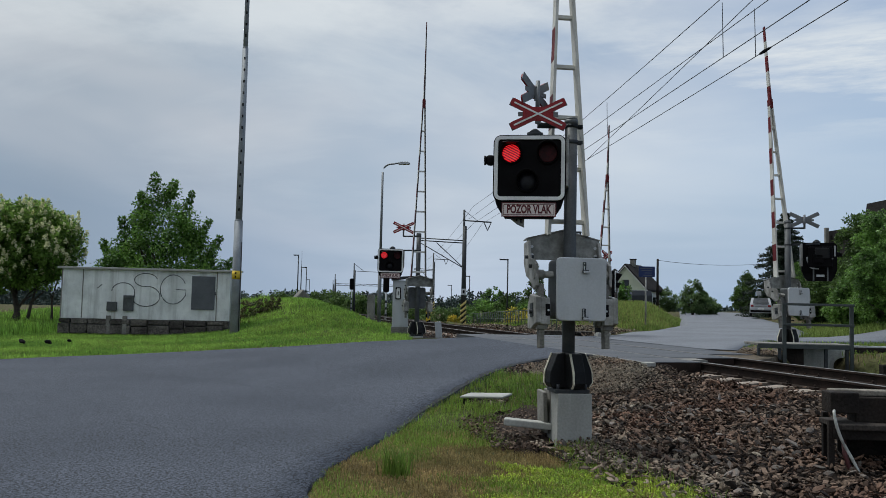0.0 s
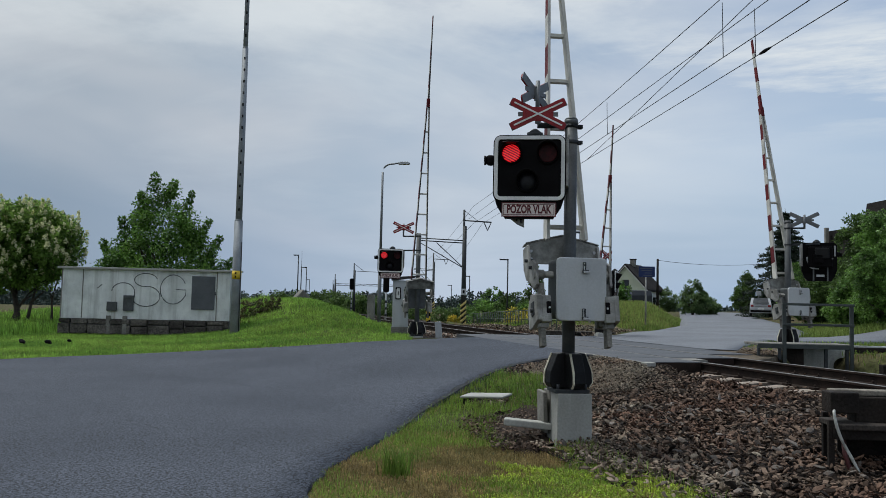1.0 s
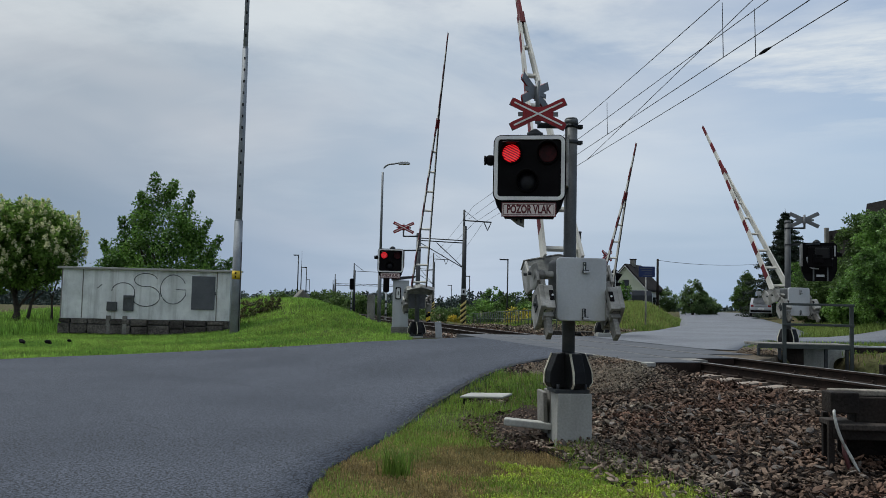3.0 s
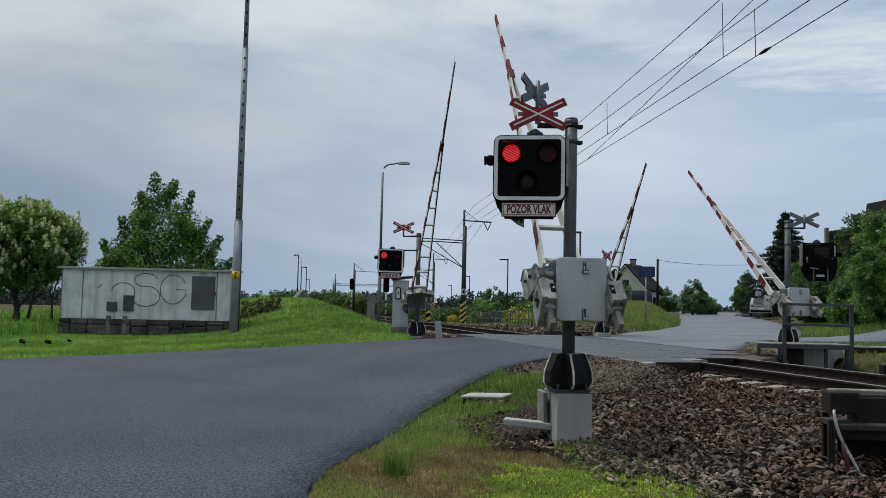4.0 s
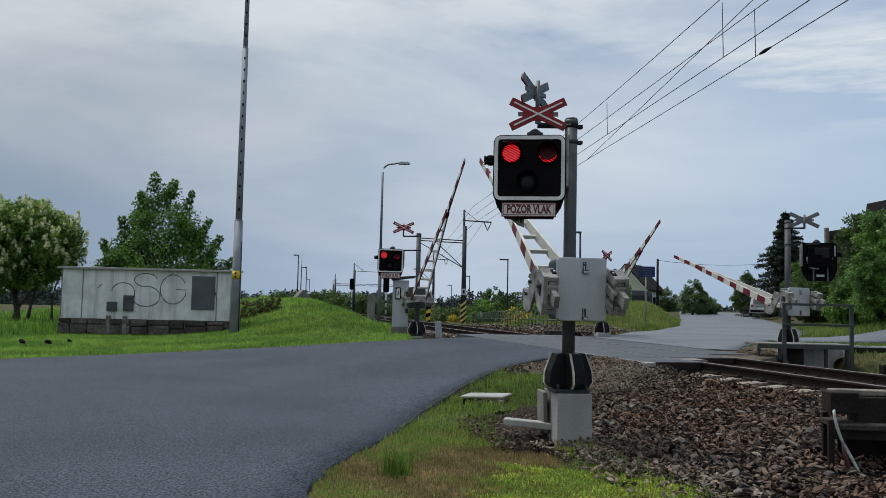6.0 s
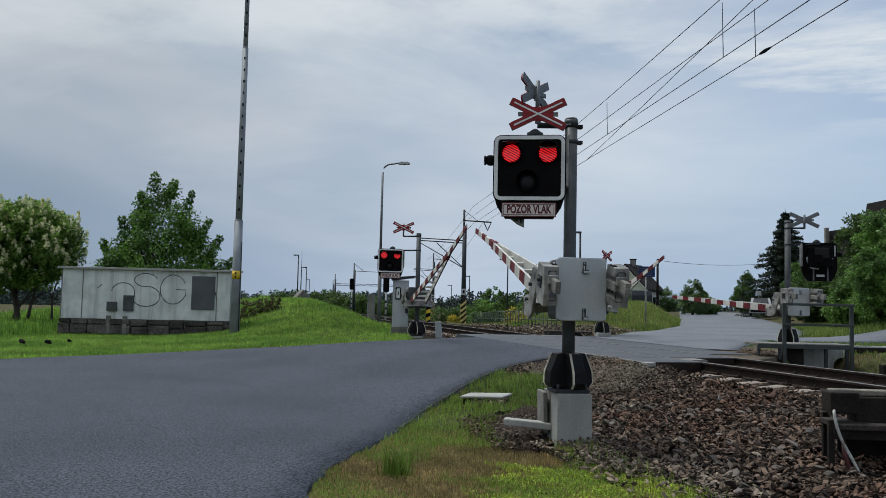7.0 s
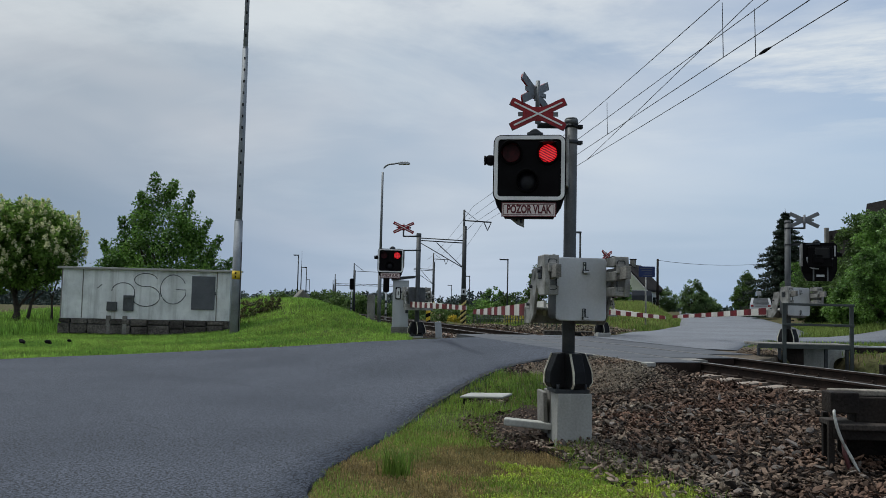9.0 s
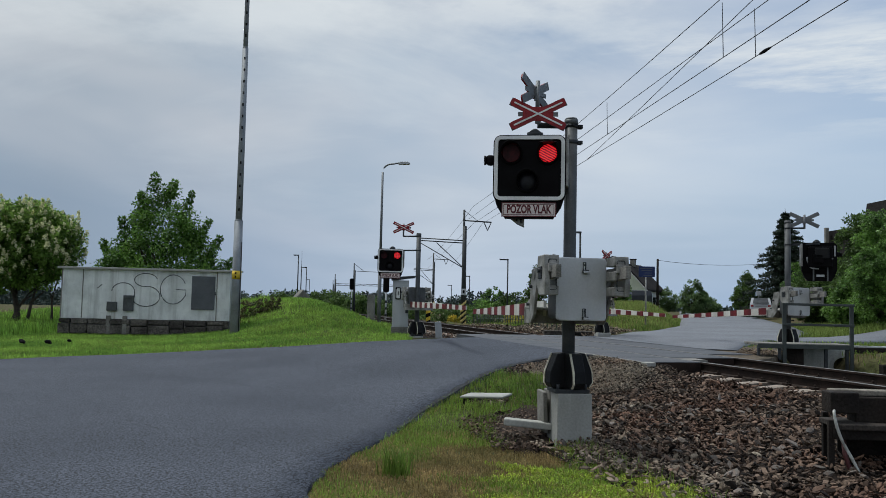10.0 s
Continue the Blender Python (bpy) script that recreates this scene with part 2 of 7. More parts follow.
M["cabinet"] = mat("light_grey_enamel", (0.47, 0.485, 0.50), (0.36, 0.37, 0.385), rough=0.45, scale=3, grain=60, grain_amount=0.05, bump=0.03, streak=0.3, lo=0.42, hi=0.72)
M["plate"] = mat("weathered_grey_paint", (0.32, 0.315, 0.295), (0.14, 0.135, 0.12), rough=0.55, scale=6, grain=60, grain_amount=0.15, bump=0.06)
M["gable"] = mat("zinc_cover_plate", (0.24, 0.24, 0.22), (0.15, 0.15, 0.135), rough=0.55, metal=0.3, scale=9, grain=40, grain_amount=0.15)
M["white"] = mat("white_paint", (0.78, 0.78, 0.76), (0.66, 0.66, 0.64), rough=0.5, scale=4, grain=50, grain_amount=0.06, bump=0.03)
M["red"] = mat("red_paint", (0.30, 0.018, 0.024), (0.21, 0.016, 0.020), rough=0.5, scale=5, grain=50, grain_amount=0.1, bump=0.03, spec=0.3)
# arm red, darkened in colour for the faces that stand in shade
M["arm_red"] = mat("shade_dark_arm_red", (0.150, 0.014, 0.018), (0.085, 0.010, 0.013), rough=0.6, scale=2.5, grain=40, grain_amount=0.15, bump=0.04, spec=0.2)
# dark paint standing for the shade on the boards' undersides
M["arm_shade"] = mat("shaded_arm_underside", (0.075, 0.072, 0.070), (0.045, 0.043, 0.042), rough=0.7, scale=3, grain=40, spec=0.2)
# arm white, toned down in colour for the same shaded faces
M["arm_white"] = mat("shade_dull_arm_white", (0.61, 0.595, 0.545), (0.46, 0.45, 0.41), rough=0.6, scale=2.5, grain=40, grain_amount=0.08, bump=0.04, spec=0.2)
M["black"] = mat("matt_black", (0.004, 0.0035, 0.004), (0.006, 0.0055, 0.006), rough=0.55, scale=6, grain=60, grain_amount=0.15, bump=0.05, spec=0.06)
M["rubber"] = mat("black_rubber", (0.007, 0.007, 0.008), (0.012, 0.012, 0.012), rough=0.5, scale=6, grain=60, grain_amount=0.2, spec=0.2)
M["cream"] = mat("cream_reflective_tape", (0.66, 0.61, 0.48), (0.5, 0.46, 0.36), rough=0.4, scale=12, grain=60)
M["lens_off"] = mat("dark_red_lens", (0.050, 0.004, 0.006), (0.022, 0.003, 0.004), rough=0.45, scale=12, grain=60, spec=0.15)
M["lens_black"] = mat("dark_clear_lens", (0.008, 0.008, 0.011), (0.014, 0.015, 0.019), rough=0.3, scale=12, grain=60, spec=0.2)
M["lit"] = lit_lens("burning_red_lens", 0.75)
M["plaster"] = stained_plaster()
M["plinth"] = mat("stone_plinth", (0.115, 0.104, 0.092), (0.055, 0.050, 0.045), rough=0.95, scale=2.5, grain=18, grain_amount=0.5, bump=0.8, obj_random=0.35, spec=0.15)
M["greypanel"] = mat("grey_sheet_door", (0.088, 0.096, 0.110), (0.068, 0.074, 0.085), rough=0.5, scale=2, grain=40, grain_amount=0.1)
M["spray"] = mat("spray_paint_line", (0.10, 0.104, 0.11), (0.16, 0.165, 0.17), rough=0.8, scale=4, grain=30, spec=0.2)
M["yellow"] = mat("yellow_plate", (0.72, 0.50, 0.03), (0.6, 0.42, 0.03), rough=0.5, scale=8, grain=50)
M["faded_yellow"] = mat("faded_yellow_paint", (0.52, 0.42, 0.14), (0.40, 0.32, 0.10), rough=0.6, scale=6, grain=40)
M["bark"] = mat("bark", (0.06, 0.048, 0.036), (0.035, 0.03, 0.024), rough=0.95, scale=5, grain=25, grain_amount=0.4, bump=0.6)
M["leaf"] = mat("leaf_fresh", (0.135, 0.25, 0.045), (0.055, 0.12, 0.023), rough=0.45, scale=0.9, grain=6, island=0.55, transl=0.34, bump=0, spec=0.2)
M["leaf_dark"] = mat("leaf_deep_green", (0.105, 0.17, 0.045), (0.058, 0.10, 0.027), rough=0.45, scale=0.9, grain=6, island=0.5, transl=0.4, bump=0, spec=0.2)
# lighter and duller leaf, with distance haze put into its colour
M["leaf_garden"] = mat("leaf_garden_tree", (0.17, 0.25, 0.095), (0.10, 0.155, 0.060), rough=0.6, scale=0.9, grain=6, island=0.5, transl=0.35, bump=0, spec=0.2)
M["leaf_chestnut"] = mat("leaf_blossoming_chestnut", (0.195, 0.31, 0.064), (0.11, 0.19, 0.040), rough=0.55, scale=0.9, grain=6, island=0.55, transl=0.5, bump=0, spec=0.2)
M["leaf_bush"] = mat("leaf_bush", (0.17, 0.30, 0.065), (0.070, 0.135, 0.032), rough=0.42, scale=0.8, grain=6, island=0.6, transl=0.34, bump=0, spec=0.25)
M["bank"] = mat("bank_grass_blades", (0.245, 0.31, 0.08), (0.14, 0.205, 0.048), rough=0.6, scale=0.4, grain=4, island=0.5, transl=0.4, bump=0, spec=0.2)
M["needle"] = mat("spruce_needles", (0.018, 0.036, 0.016), (0.010, 0.022, 0.010), rough=0.7, scale=1, grain=6, island=0.5, bump=0)
M["blossom"] = mat("chestnut_blossom", (0.78, 0.76, 0.47), (0.62, 0.62, 0.36), rough=0.8, scale=3, grain=20, island=0.25, transl=0.2, bump=0)
M["broom"] = mat("yellow_broom_bloom", (0.55, 0.43, 0.03), (0.25, 0.26, 0.03), rough=0.7, scale=2, grain=8, island=0.4, bump=0)
M["grass"] = mat("grass_blades", (0.225, 0.33, 0.060), (0.135, 0.22, 0.040), rough=0.6, scale=0.5, grain=4, grain_amount=0.4, island=0.5, transl=0.4, bump=0, spec=0.2)
M["lush"] = mat("lush_verge_grass", (0.265, 0.43, 0.072), (0.155, 0.29, 0.048), rough=0.6, scale=0.35, lo=0.43, hi=0.57, grain=3, grain_amount=0.4, island=0.5, transl=0.4, bump=0, spec=0.2)
M["dry"] = mat("dry_mown_grass", (0.38, 0.275, 0.13), (0.22, 0.18, 0.075), rough=0.8, scale=1.2, grain=5, island=0.5, transl=0.25, bump=0, spec=0.1)
M["clover"] = mat("clover_leaves", (0.42, 0.52, 0.07), (0.25, 0.37, 0.05), rough=0.6, scale=2.0, grain=6, island=0.45, transl=0.3, bump=0, spec=0.2)
M["weed"] = mat("brown_weeds", (0.13, 0.10, 0.045), (0.08, 0.105, 0.03), rough=0.8, scale=1.5, grain=6, island=0.6, bump=0)
# bluish and lightened: the haze of distance is put into the colour
M["forest"] = mat("far_forest", (0.036, 0.056, 0.046), (0.024, 0.040, 0.034), rough=0.9, scale=0.06, grain=0.7, island=0.35, bump=0)
M["timber"] = mat("tarred_timber", (0.026, 0.021, 0.018), (0.014, 0.012, 0.011), rough=0.85, scale=3, grain=40, grain_amount=0.35, bump=0.4, spec=0.15)
M["grey_timber"] = mat("grey_timber", (0.24, 0.215, 0.18), (0.13, 0.118, 0.10), rough=0.9, scale=4, grain=40, grain_amount=0.3, bump=0.4, spec=0.2)
M["worn_timber"] = mat("worn_dark_timber", (0.055, 0.046, 0.040), (0.030, 0.026, 0.023), rough=0.9, scale=4, grain=40, grain_amount=0.4, bump=0.4, spec=0.2)
M["rail_paint"] = mat("grey_green_rail_paint", (0.060, 0.070, 0.066), (0.045, 0.052, 0.050), rough=0.55, scale=4, grain=40, grain_amount=0.15, bump=0.05, spec=0.3)
M["hose"] = mat("white_pvc_hose", (0.50, 0.50, 0.47), (0.38, 0.38, 0.35), rough=0.5, scale=8, grain=40)
M["redhose"] = mat("red_hose", (0.085, 0.018, 0.018), (0.055, 0.018, 0.017), rough=0.7, scale=8, grain=40)
M["green_rail"] = mat("green_painted_rail", (0.045, 0.07, 0.045), (0.035, 0.05, 0.035), rough=0.6, scale=4, grain=40)
M["house"] = mat("pale_green_render", (0.62, 0.66, 0.52), (0.52, 0.56, 0.44), rough=0.9, scale=0.8, grain=20, grain_amount=0.06)
M["roof"] = mat("dark_roof_tiles", (0.030, 0.026, 0.025), (0.018, 0.016, 0.016), rough=0.85, scale=1, grain=9, grain_amount=0.4, bump=0.5, spec=0.1)
M["glass"] = mat("dark_window_glass", (0.012, 0.014, 0.018), (0.02, 0.022, 0.028), rough=0.08, scale=1, grain=3, bump=0)
M["carpaint"] = mat("silver_car_paint", (0.36, 0.37, 0.39), (0.31, 0.32, 0.34), rough=0.2, scale=2, grain=40, grain_amount=0.05, bump=0)
M["vanpaint"] = mat("black_van_paint", (0.02, 0.023, 0.03), (0.03, 0.033, 0.04), rough=0.25, scale=2, grain=40, grain_amount=0.05, bump=0)
M["carglass"] = mat("car_glass", (0.10, 0.11, 0.12), (0.05, 0.055, 0.06), rough=0.08, scale=1, grain=3, bump=0, spec=1.0)
M["tail"] = mat("tail_lamp_red", (0.30, 0.02, 0.02), (0.2, 0.02, 0.02), rough=0.2, scale=9, grain=30, bump=0)
M["blue"] = mat("blue_sign", (0.012, 0.026, 0.10), (0.010, 0.022, 0.085), rough=0.4, scale=3, grain=30, grain_amount=0.06, spec=0.3)
M["signwhite"] = mat("sign_pale_red_ground", (0.74, 0.66, 0.62), (0.66, 0.58, 0.55), rough=0.5, scale=5, grain=40, grain_amount=0.08)
M["letter"] = mat("dark_red_lettering", (0.11, 0.010, 0.012), (0.085, 0.009, 0.011), rough=0.5, scale=9, grain=40)
M["wire"] = mat("dark_wire", (0.045, 0.05, 0.055), (0.03, 0.034, 0.038), rough=0.5, metal=0.4, scale=5, grain=30)


# ---------------------------------------------------------------- mesh helpers
def mesh_obj(name, bm, material, smooth=False):
    me = bpy.data.meshes.new(name)
    bmesh.ops.recalc_face_normals(bm, faces=bm.faces)
    bm.to_mesh(me)
    bm.free()
    for m in (material if isinstance(material, (list, tuple)) else [material]):
        me.materials.append(m)
    if smooth:
        for p in me.polygons:
            p.use_smooth = True
    return new(name, me)


def part(name, bm, material, parent, label="", m=None, smooth=False):
    ob = mesh_obj(name, bm, material, smooth)
    ob.parent = parent
    if m is not None:
        ob.matrix_basis = m
    if label:
        tagged(ob, label)
    return ob


def thing(name, m, label, category, group="", kind=""):
    ob = new(name)
    ob.empty_display_size = 0.2
    ob.matrix_basis = m
    return tagged(ob, label, category, group, kind)


def tris_obj(name, verts, faces, material, smooth=False):
    me = bpy.data.meshes.new(name)
    verts, faces = np.asarray(verts, np.float32), np.asarray(faces, np.int32)
    k = faces.shape[1]
    me.vertices.add(len(verts))
    me.vertices.foreach_set("co", verts.ravel())
    me.loops.add(faces.size)
    me.loops.foreach_set("vertex_index", faces.ravel())
    me.polygons.add(len(faces))
    me.polygons.foreach_set("loop_start", np.arange(0, faces.size, k, dtype=np.int32))
    me.polygons.foreach_set("use_smooth", np.full(len(faces), smooth))
    me.update(calc_edges=True)
    me.materials.append(material)
    return new(name, me)


def box(bm, c, s, m=None, bevel=0.0, mi=0):
    r = bmesh.ops.create_cube(bm, size=1.0)
    mm = Matrix.LocRotScale(c, None, s)
    bmesh.ops.transform(bm, matrix=(m @ mm) if m else mm, verts=r["verts"])
    fs = {f for v in r["verts"] for f in v.link_faces}
    for f in fs:
        f.material_index = mi
    if bevel:
        es = list({e for f in fs for e in f.edges})
        bmesh.ops.bevel(bm, geom=es, offset=bevel, segments=2, affect="EDGES", profile=0.5)
    return bm


def rod(bm, p0, p1, r0, r1=None, seg=12, mi=0, caps=True):
    p0, p1 = Vector(p0), Vector(p1)
    r1 = r0 if r1 is None else r1
    d = p1 - p0
    r = bmesh.ops.create_cone(bm, cap_ends=caps, segments=seg, radius1=r0, radius2=r1, depth=d.length)
    mm = Matrix.Translation((p0 + p1) / 2) @ d.to_track_quat("Z", "Y").to_matrix().to_4x4()
    bmesh.ops.transform(bm, matrix=mm, verts=r["verts"])
    for f in {f for v in r["verts"] for f in v.link_faces}:
        f.material_index = mi
        f.smooth = len(f.verts) == 4
    return bm


def prism(bm, pts, axis, a, b, mi=0, bevel=0.0):
    """Extrudes a polygon in the plane across axis from a to b. x: pts are (y, z); y: (x, z); z: (x, y)."""
    def at(p, t):
        return {"x": (t, p[0], p[1]), "y": (p[0], t, p[1]), "z": (p[0], p[1], t)}[axis]
    lo = [bm.verts.new(at(p, a)) for p in pts]
    hi = [bm.verts.new(at(p, b)) for p in pts]
    fs = [bm.faces.new(lo), bm.faces.new(hi)]
    for i in range(len(pts)):
        j = (i + 1) % len(pts)
        fs.append(bm.faces.new((lo[i], lo[j], hi[j], hi[i])))
    for f in fs:
        f.material_index = mi
    if bevel:
        bmesh.ops.recalc_face_normals(bm, faces=fs)
        bmesh.ops.bevel(bm, geom=list({e for f in fs for e in f.edges}), offset=bevel, segments=2, affect="EDGES", profile=0.5)
    return bm


def tube(bm, pts, r, seg=8, mi=0):
    for p, q in zip(pts, pts[1:]):
        rod(bm, p, q, r, r, seg, mi)
    return bm


def sweep(bm, pts, r, seg=8, mi=0):
    """One closed tube along a line; r: one radius or one for each point."""
    pts = [Vector(p) for p in pts]
    rr = list(r) if isinstance(r, (list, tuple)) else [r] * len(pts)
    rings = []
    for i, p in enumerate(pts):
        d = (pts[min(i + 1, len(pts) - 1)] - pts[max(i - 1, 0)]).normalized()
        u = d.orthogonal() if abs(d.z) > 0.9 else d.cross(Vector((0, 0, 1))).normalized()
        if rings and abs(d.z) > 0.9:
            u = (last - d * last.dot(d)).normalized()
        v = d.cross(u)
        last = u
        rings.append([bm.verts.new(p + (u * math.cos(6.28318 * k / seg) + v * math.sin(6.28318 * k / seg)) * rr[i]) for k in range(seg)])
    for a, b in zip(rings, rings[1:]):
        for k in range(seg):
            bm.faces.new((a[k], a[(k + 1) % seg], b[(k + 1) % seg], b[k])).material_index = mi
    bm.faces.new(rings[0]), bm.faces.new(rings[-1])
    return bm


def B():
    return bmesh.new()


def rounded(w, h, r, n=5):
    """The outline of a rounded rectangle about the origin."""
    out = []
    for cx, cz, a0 in ((w / 2 - r, h / 2 - r, 0), (-w / 2 + r, h / 2 - r, 90), (-w / 2 + r, -h / 2 + r, 180), (w / 2 - r, -h / 2 + r, 270)):
        for i in range(n + 1):
            a = radians(a0 + 90 * i / n)
            out.append((cx + r * math.cos(a), cz + r * math.sin(a)))
    return out


def ring_plate(bm, outer, inner, y0, y1, mi=0):
    """A flat frame between two outlines of equal count, thick from y0 to y1."""
    k = len(outer)
    v = [[bm.verts.new((p[0], y, p[1])) for p in ps] for ps in (outer, inner) for y in (y0, y1)]
    o0, o1, i0, i1 = v
    for i in range(k):
        j = (i + 1) % k
        for q in ((o0[i], o0[j], i0[j], i0[i]), (o1[i], o1[j], i1[j], i1[i]), (o0[i], o0[j], o1[j], o1[i]), (i0[i], i0[j], i1[j], i1[i])):
            bm.faces.new(q).material_index = mi
    return bm


def words(name, text, size, material, parent, m, label="", squeeze=1.0):
    cu = bpy.data.curves.new(name, "FONT")
    cu.body, cu.size, cu.align_x, cu.align_y = text, size, "CENTER", "CENTER"
    cu.extrude, cu.resolution_u = 0.001, 3
    tmp = bpy.data.objects.new("tmp", cu)
    me = bpy.data.meshes.new_from_object(tmp)
    bpy.data.objects.remove(tmp)
    me.transform(Matrix.Diagonal((squeeze, 1, 1, 1)))
    me.materials.clear()
    me.materials.append(material)
    ob = new(name, me)
    ob.parent, ob.matrix_basis = parent, m
    return tagged(ob, label) if label else ob


# ---------------------------------------------------------------- the lie of the land
TRACK = Vector((6.40, 10.88))
ALONG, ACROSS = Vector((-0.2504, 0.9681)), Vector((0.9681, 0.2504))


def smooth(a, b, t):
    t = np.clip((t - a) / (b - a), 0, 1)
    return t * t * (3 - 2 * t)


def across(x, y):
    return (x - TRACK.x) * ACROSS.x + (y - TRACK.y) * ACROSS.y


def along(x, y):
    return (x - TRACK.x) * ALONG.x + (y - TRACK.y) * ALONG.y


def at_track(s, d, z=0.0):
    p = TRACK + ALONG * s + ACROSS * d
    return Vector((p.x, p.y, z))


def road_left(y):
    return np.interp(y, [22, 27.4, 30, 39, 50, 68, 200], [2.0, 5.7, 7.5, 11.1, 14.3, 19.4, 57.0])


def road_right(y):
    return np.interp(y, [18, 21, 24.2, 30, 40, 66, 200], [6.2, 7.6, 10.1, 13.2, 16.8, 24.8, 70.0])


def level(x, y):
    """The height of the ground, road included, with no fine roughness. Rail tops lie at 0."""
    x, y = np.asarray(x, float), np.asarray(y, float)
    d = across(x, y)
    z = -0.5 * smooth(0, 1, (-d - 2.6) / (3.7 + 2.2 * smooth(0, 3, along(x, y)) + 3.8 * smooth(4, 14, along(x, y)))) + 0.12 * smooth(2.6, 5.0, d) + 0.50 * smooth(6, 50, d)
    # the bank between the road beyond and the houses
    u = road_left(y) - x
    z += 0.98 * smooth(0.0, 2.2, u) * (1 - smooth(6.0, 10.0, u)) * smooth(29, 44, y) * smooth(3.5, 9, d) * (1 - smooth(60, 78, y))
    # the land falls away behind the platform path
    z -= np.clip(0.02 * (y - 28), 0, 1.1) * smooth(3.0, 4.6, d) * smooth(3.0, 6.0, u) * (1 - smooth(100, 130, y))
    # the bank under the bushes on the other side
    w = x - road_right(y)
    z += 0.9 * smooth(0.5, 7.0, w) * smooth(22.5, 27, y) * (1 - smooth(90, 160, y))
    # the grass mound beside the hut
    crest = np.interp(x, [-14, -10, -6.5, -4, -1.8], [52, 47, 40, 34.6, 29.5])
    high = np.interp(x, [-40, -22, -14, -10.5, -7.6, -6.5, -5.2, -4.0, -3.0, -2.2, -1.5], [0.0, 0.7, 1.12, 1.14, 1.12, 1.04, 0.78, 0.60, 0.46, 0.34, 0.0])
    spread = np.where(y < crest, np.interp(x, [-14, -6.5, -2], [8.5, 7.6, 4.6]), np.interp(x, [-14, -6.5, -2], [14, 12, 6]))
    z += high * np.exp(-((y - crest) / spread) ** 2) * smooth(3.0, 4.2, -d)
    # fall away beyond
    z -= 3.0 * smooth(110, 400, np.hypot(x, y))
    return z


def ditch(x, y):
    """How far the ditch before the culvert is cut below the ground."""
    d, s = across(x, y), along(x, y)
    edge = np.maximum(1.7, 1.65 + 0.75 * (s - 5.0))
    return 0.8 * smooth(0.0, 0.45, d - edge) * (1 - smooth(3.6, 4.0, d)) * (1 - smooth(6.7, 7.1, s)) * smooth(-12, -10, s)


def ballast_level(d):
    return np.interp(d, [-6.6, -5.6, -4.2, -3.2, -1.75, -1.45, 1.45, 1.9, 3.0, 3.6], [-0.52, -0.47, -0.44, -0.38, -0.24, -0.20, -0.20, -0.27, -0.52, -0.7])


def rough(x, y, s, a):
    return np.array([noise.noise((float(p) * s, float(q) * s, 3.3)) for p, q in zip(np.ravel(x), np.ravel(y))]).reshape(np.shape(x)) * a


# ---------------------------------------------------------------- ground, roads, railway
NEAR_EDGE = [(-3.4, -9), (-1.75, 0), (-1.25, 3.6), (-0.98, 5.4), (-0.95, 6.15), (-0.99, 7.0), (-0.89, 7.75), (-0.62, 8.6), (-0.45, 9.6), (-0.26, 10.6), (0.17, 11.6), (0.52, 12.6), (0.92, 13.6), (1.35, 14.3), (1.85, 14.95), (2.45, 15.75), (3.1, 16.4), (4.9, 18.2), (7.4, 20.6)]
FAR_EDGE = [(-17, -9), (-14.5, 6), (-13.2, 11), (-11.5, 15.2), (-9.72, 18.4), (-8.5, 20.2), (-7.4, 21.0), (-6.26, 21.35), (-5.06, 21.5), (-3.8, 21.4), (-3.2, 21.5), (-2.3, 21.65), (-1.34, 21.95), (-0.4, 22.3), (0.6, 23.5), (2.8, 25.9), (5.7, 27.6)]


def spline(pts, n):
    """Evenly spaced points on a smooth line through pts."""
    p = np.array(pts, float)
    t = np.r_[0, np.cumsum(np.hypot(*np.diff(p, axis=0).T))]
    tt = np.linspace(0, t[-1], n)
    raw = np.c_[np.interp(tt, t, p[:, 0]), np.interp(tt, t, p[:, 1])]
    for _ in range(3):
        raw[1:-1] = (raw[:-2] + 2 * raw[1:-1] + raw[2:]) / 4
    return raw


def strip(name, left, right, cols, lift, skirt=True):
    """A paved strip between two lines of equal count, laid on the ground's level, with a frayed edge and a skirt."""
    n = len(left)
    k = np.linspace(0, 1, cols)[None, :, None]
    g = left[:, None, :] * (1 - k) + right[:, None, :] * k
    for e in (0, -1):
        g[:, e] += rough(g[:, e, 0], g[:, e, 1], 2.3, 0.10)[:, None] + rough(g[:, e, 0], g[:, e, 1], 9.0, 0.03)[:, None]
    z = level(g[..., 0], g[..., 1]) + lift
    z[:, 0] -= 0.012
    z[:, -1] -= 0.012
    top = np.dstack([g, z])
    bm = B()
    vs = [[bm.verts.new(p) for p in row] for row in top]
    for i in range(n - 1):
        for j in range(cols - 1):
            bm.faces.new((vs[i][j], vs[i][j + 1], vs[i + 1][j + 1], vs[i + 1][j]))
        for j in (0, cols - 1) if skirt else ():
            a, b = vs[i][j], vs[i + 1][j]
            c, d = bm.verts.new(a.co - Vector((0, 0, 0.16))), bm.verts.new(b.co - Vector((0, 0, 0.16)))
            bm.faces.new((a, b, d, c))
    return bm


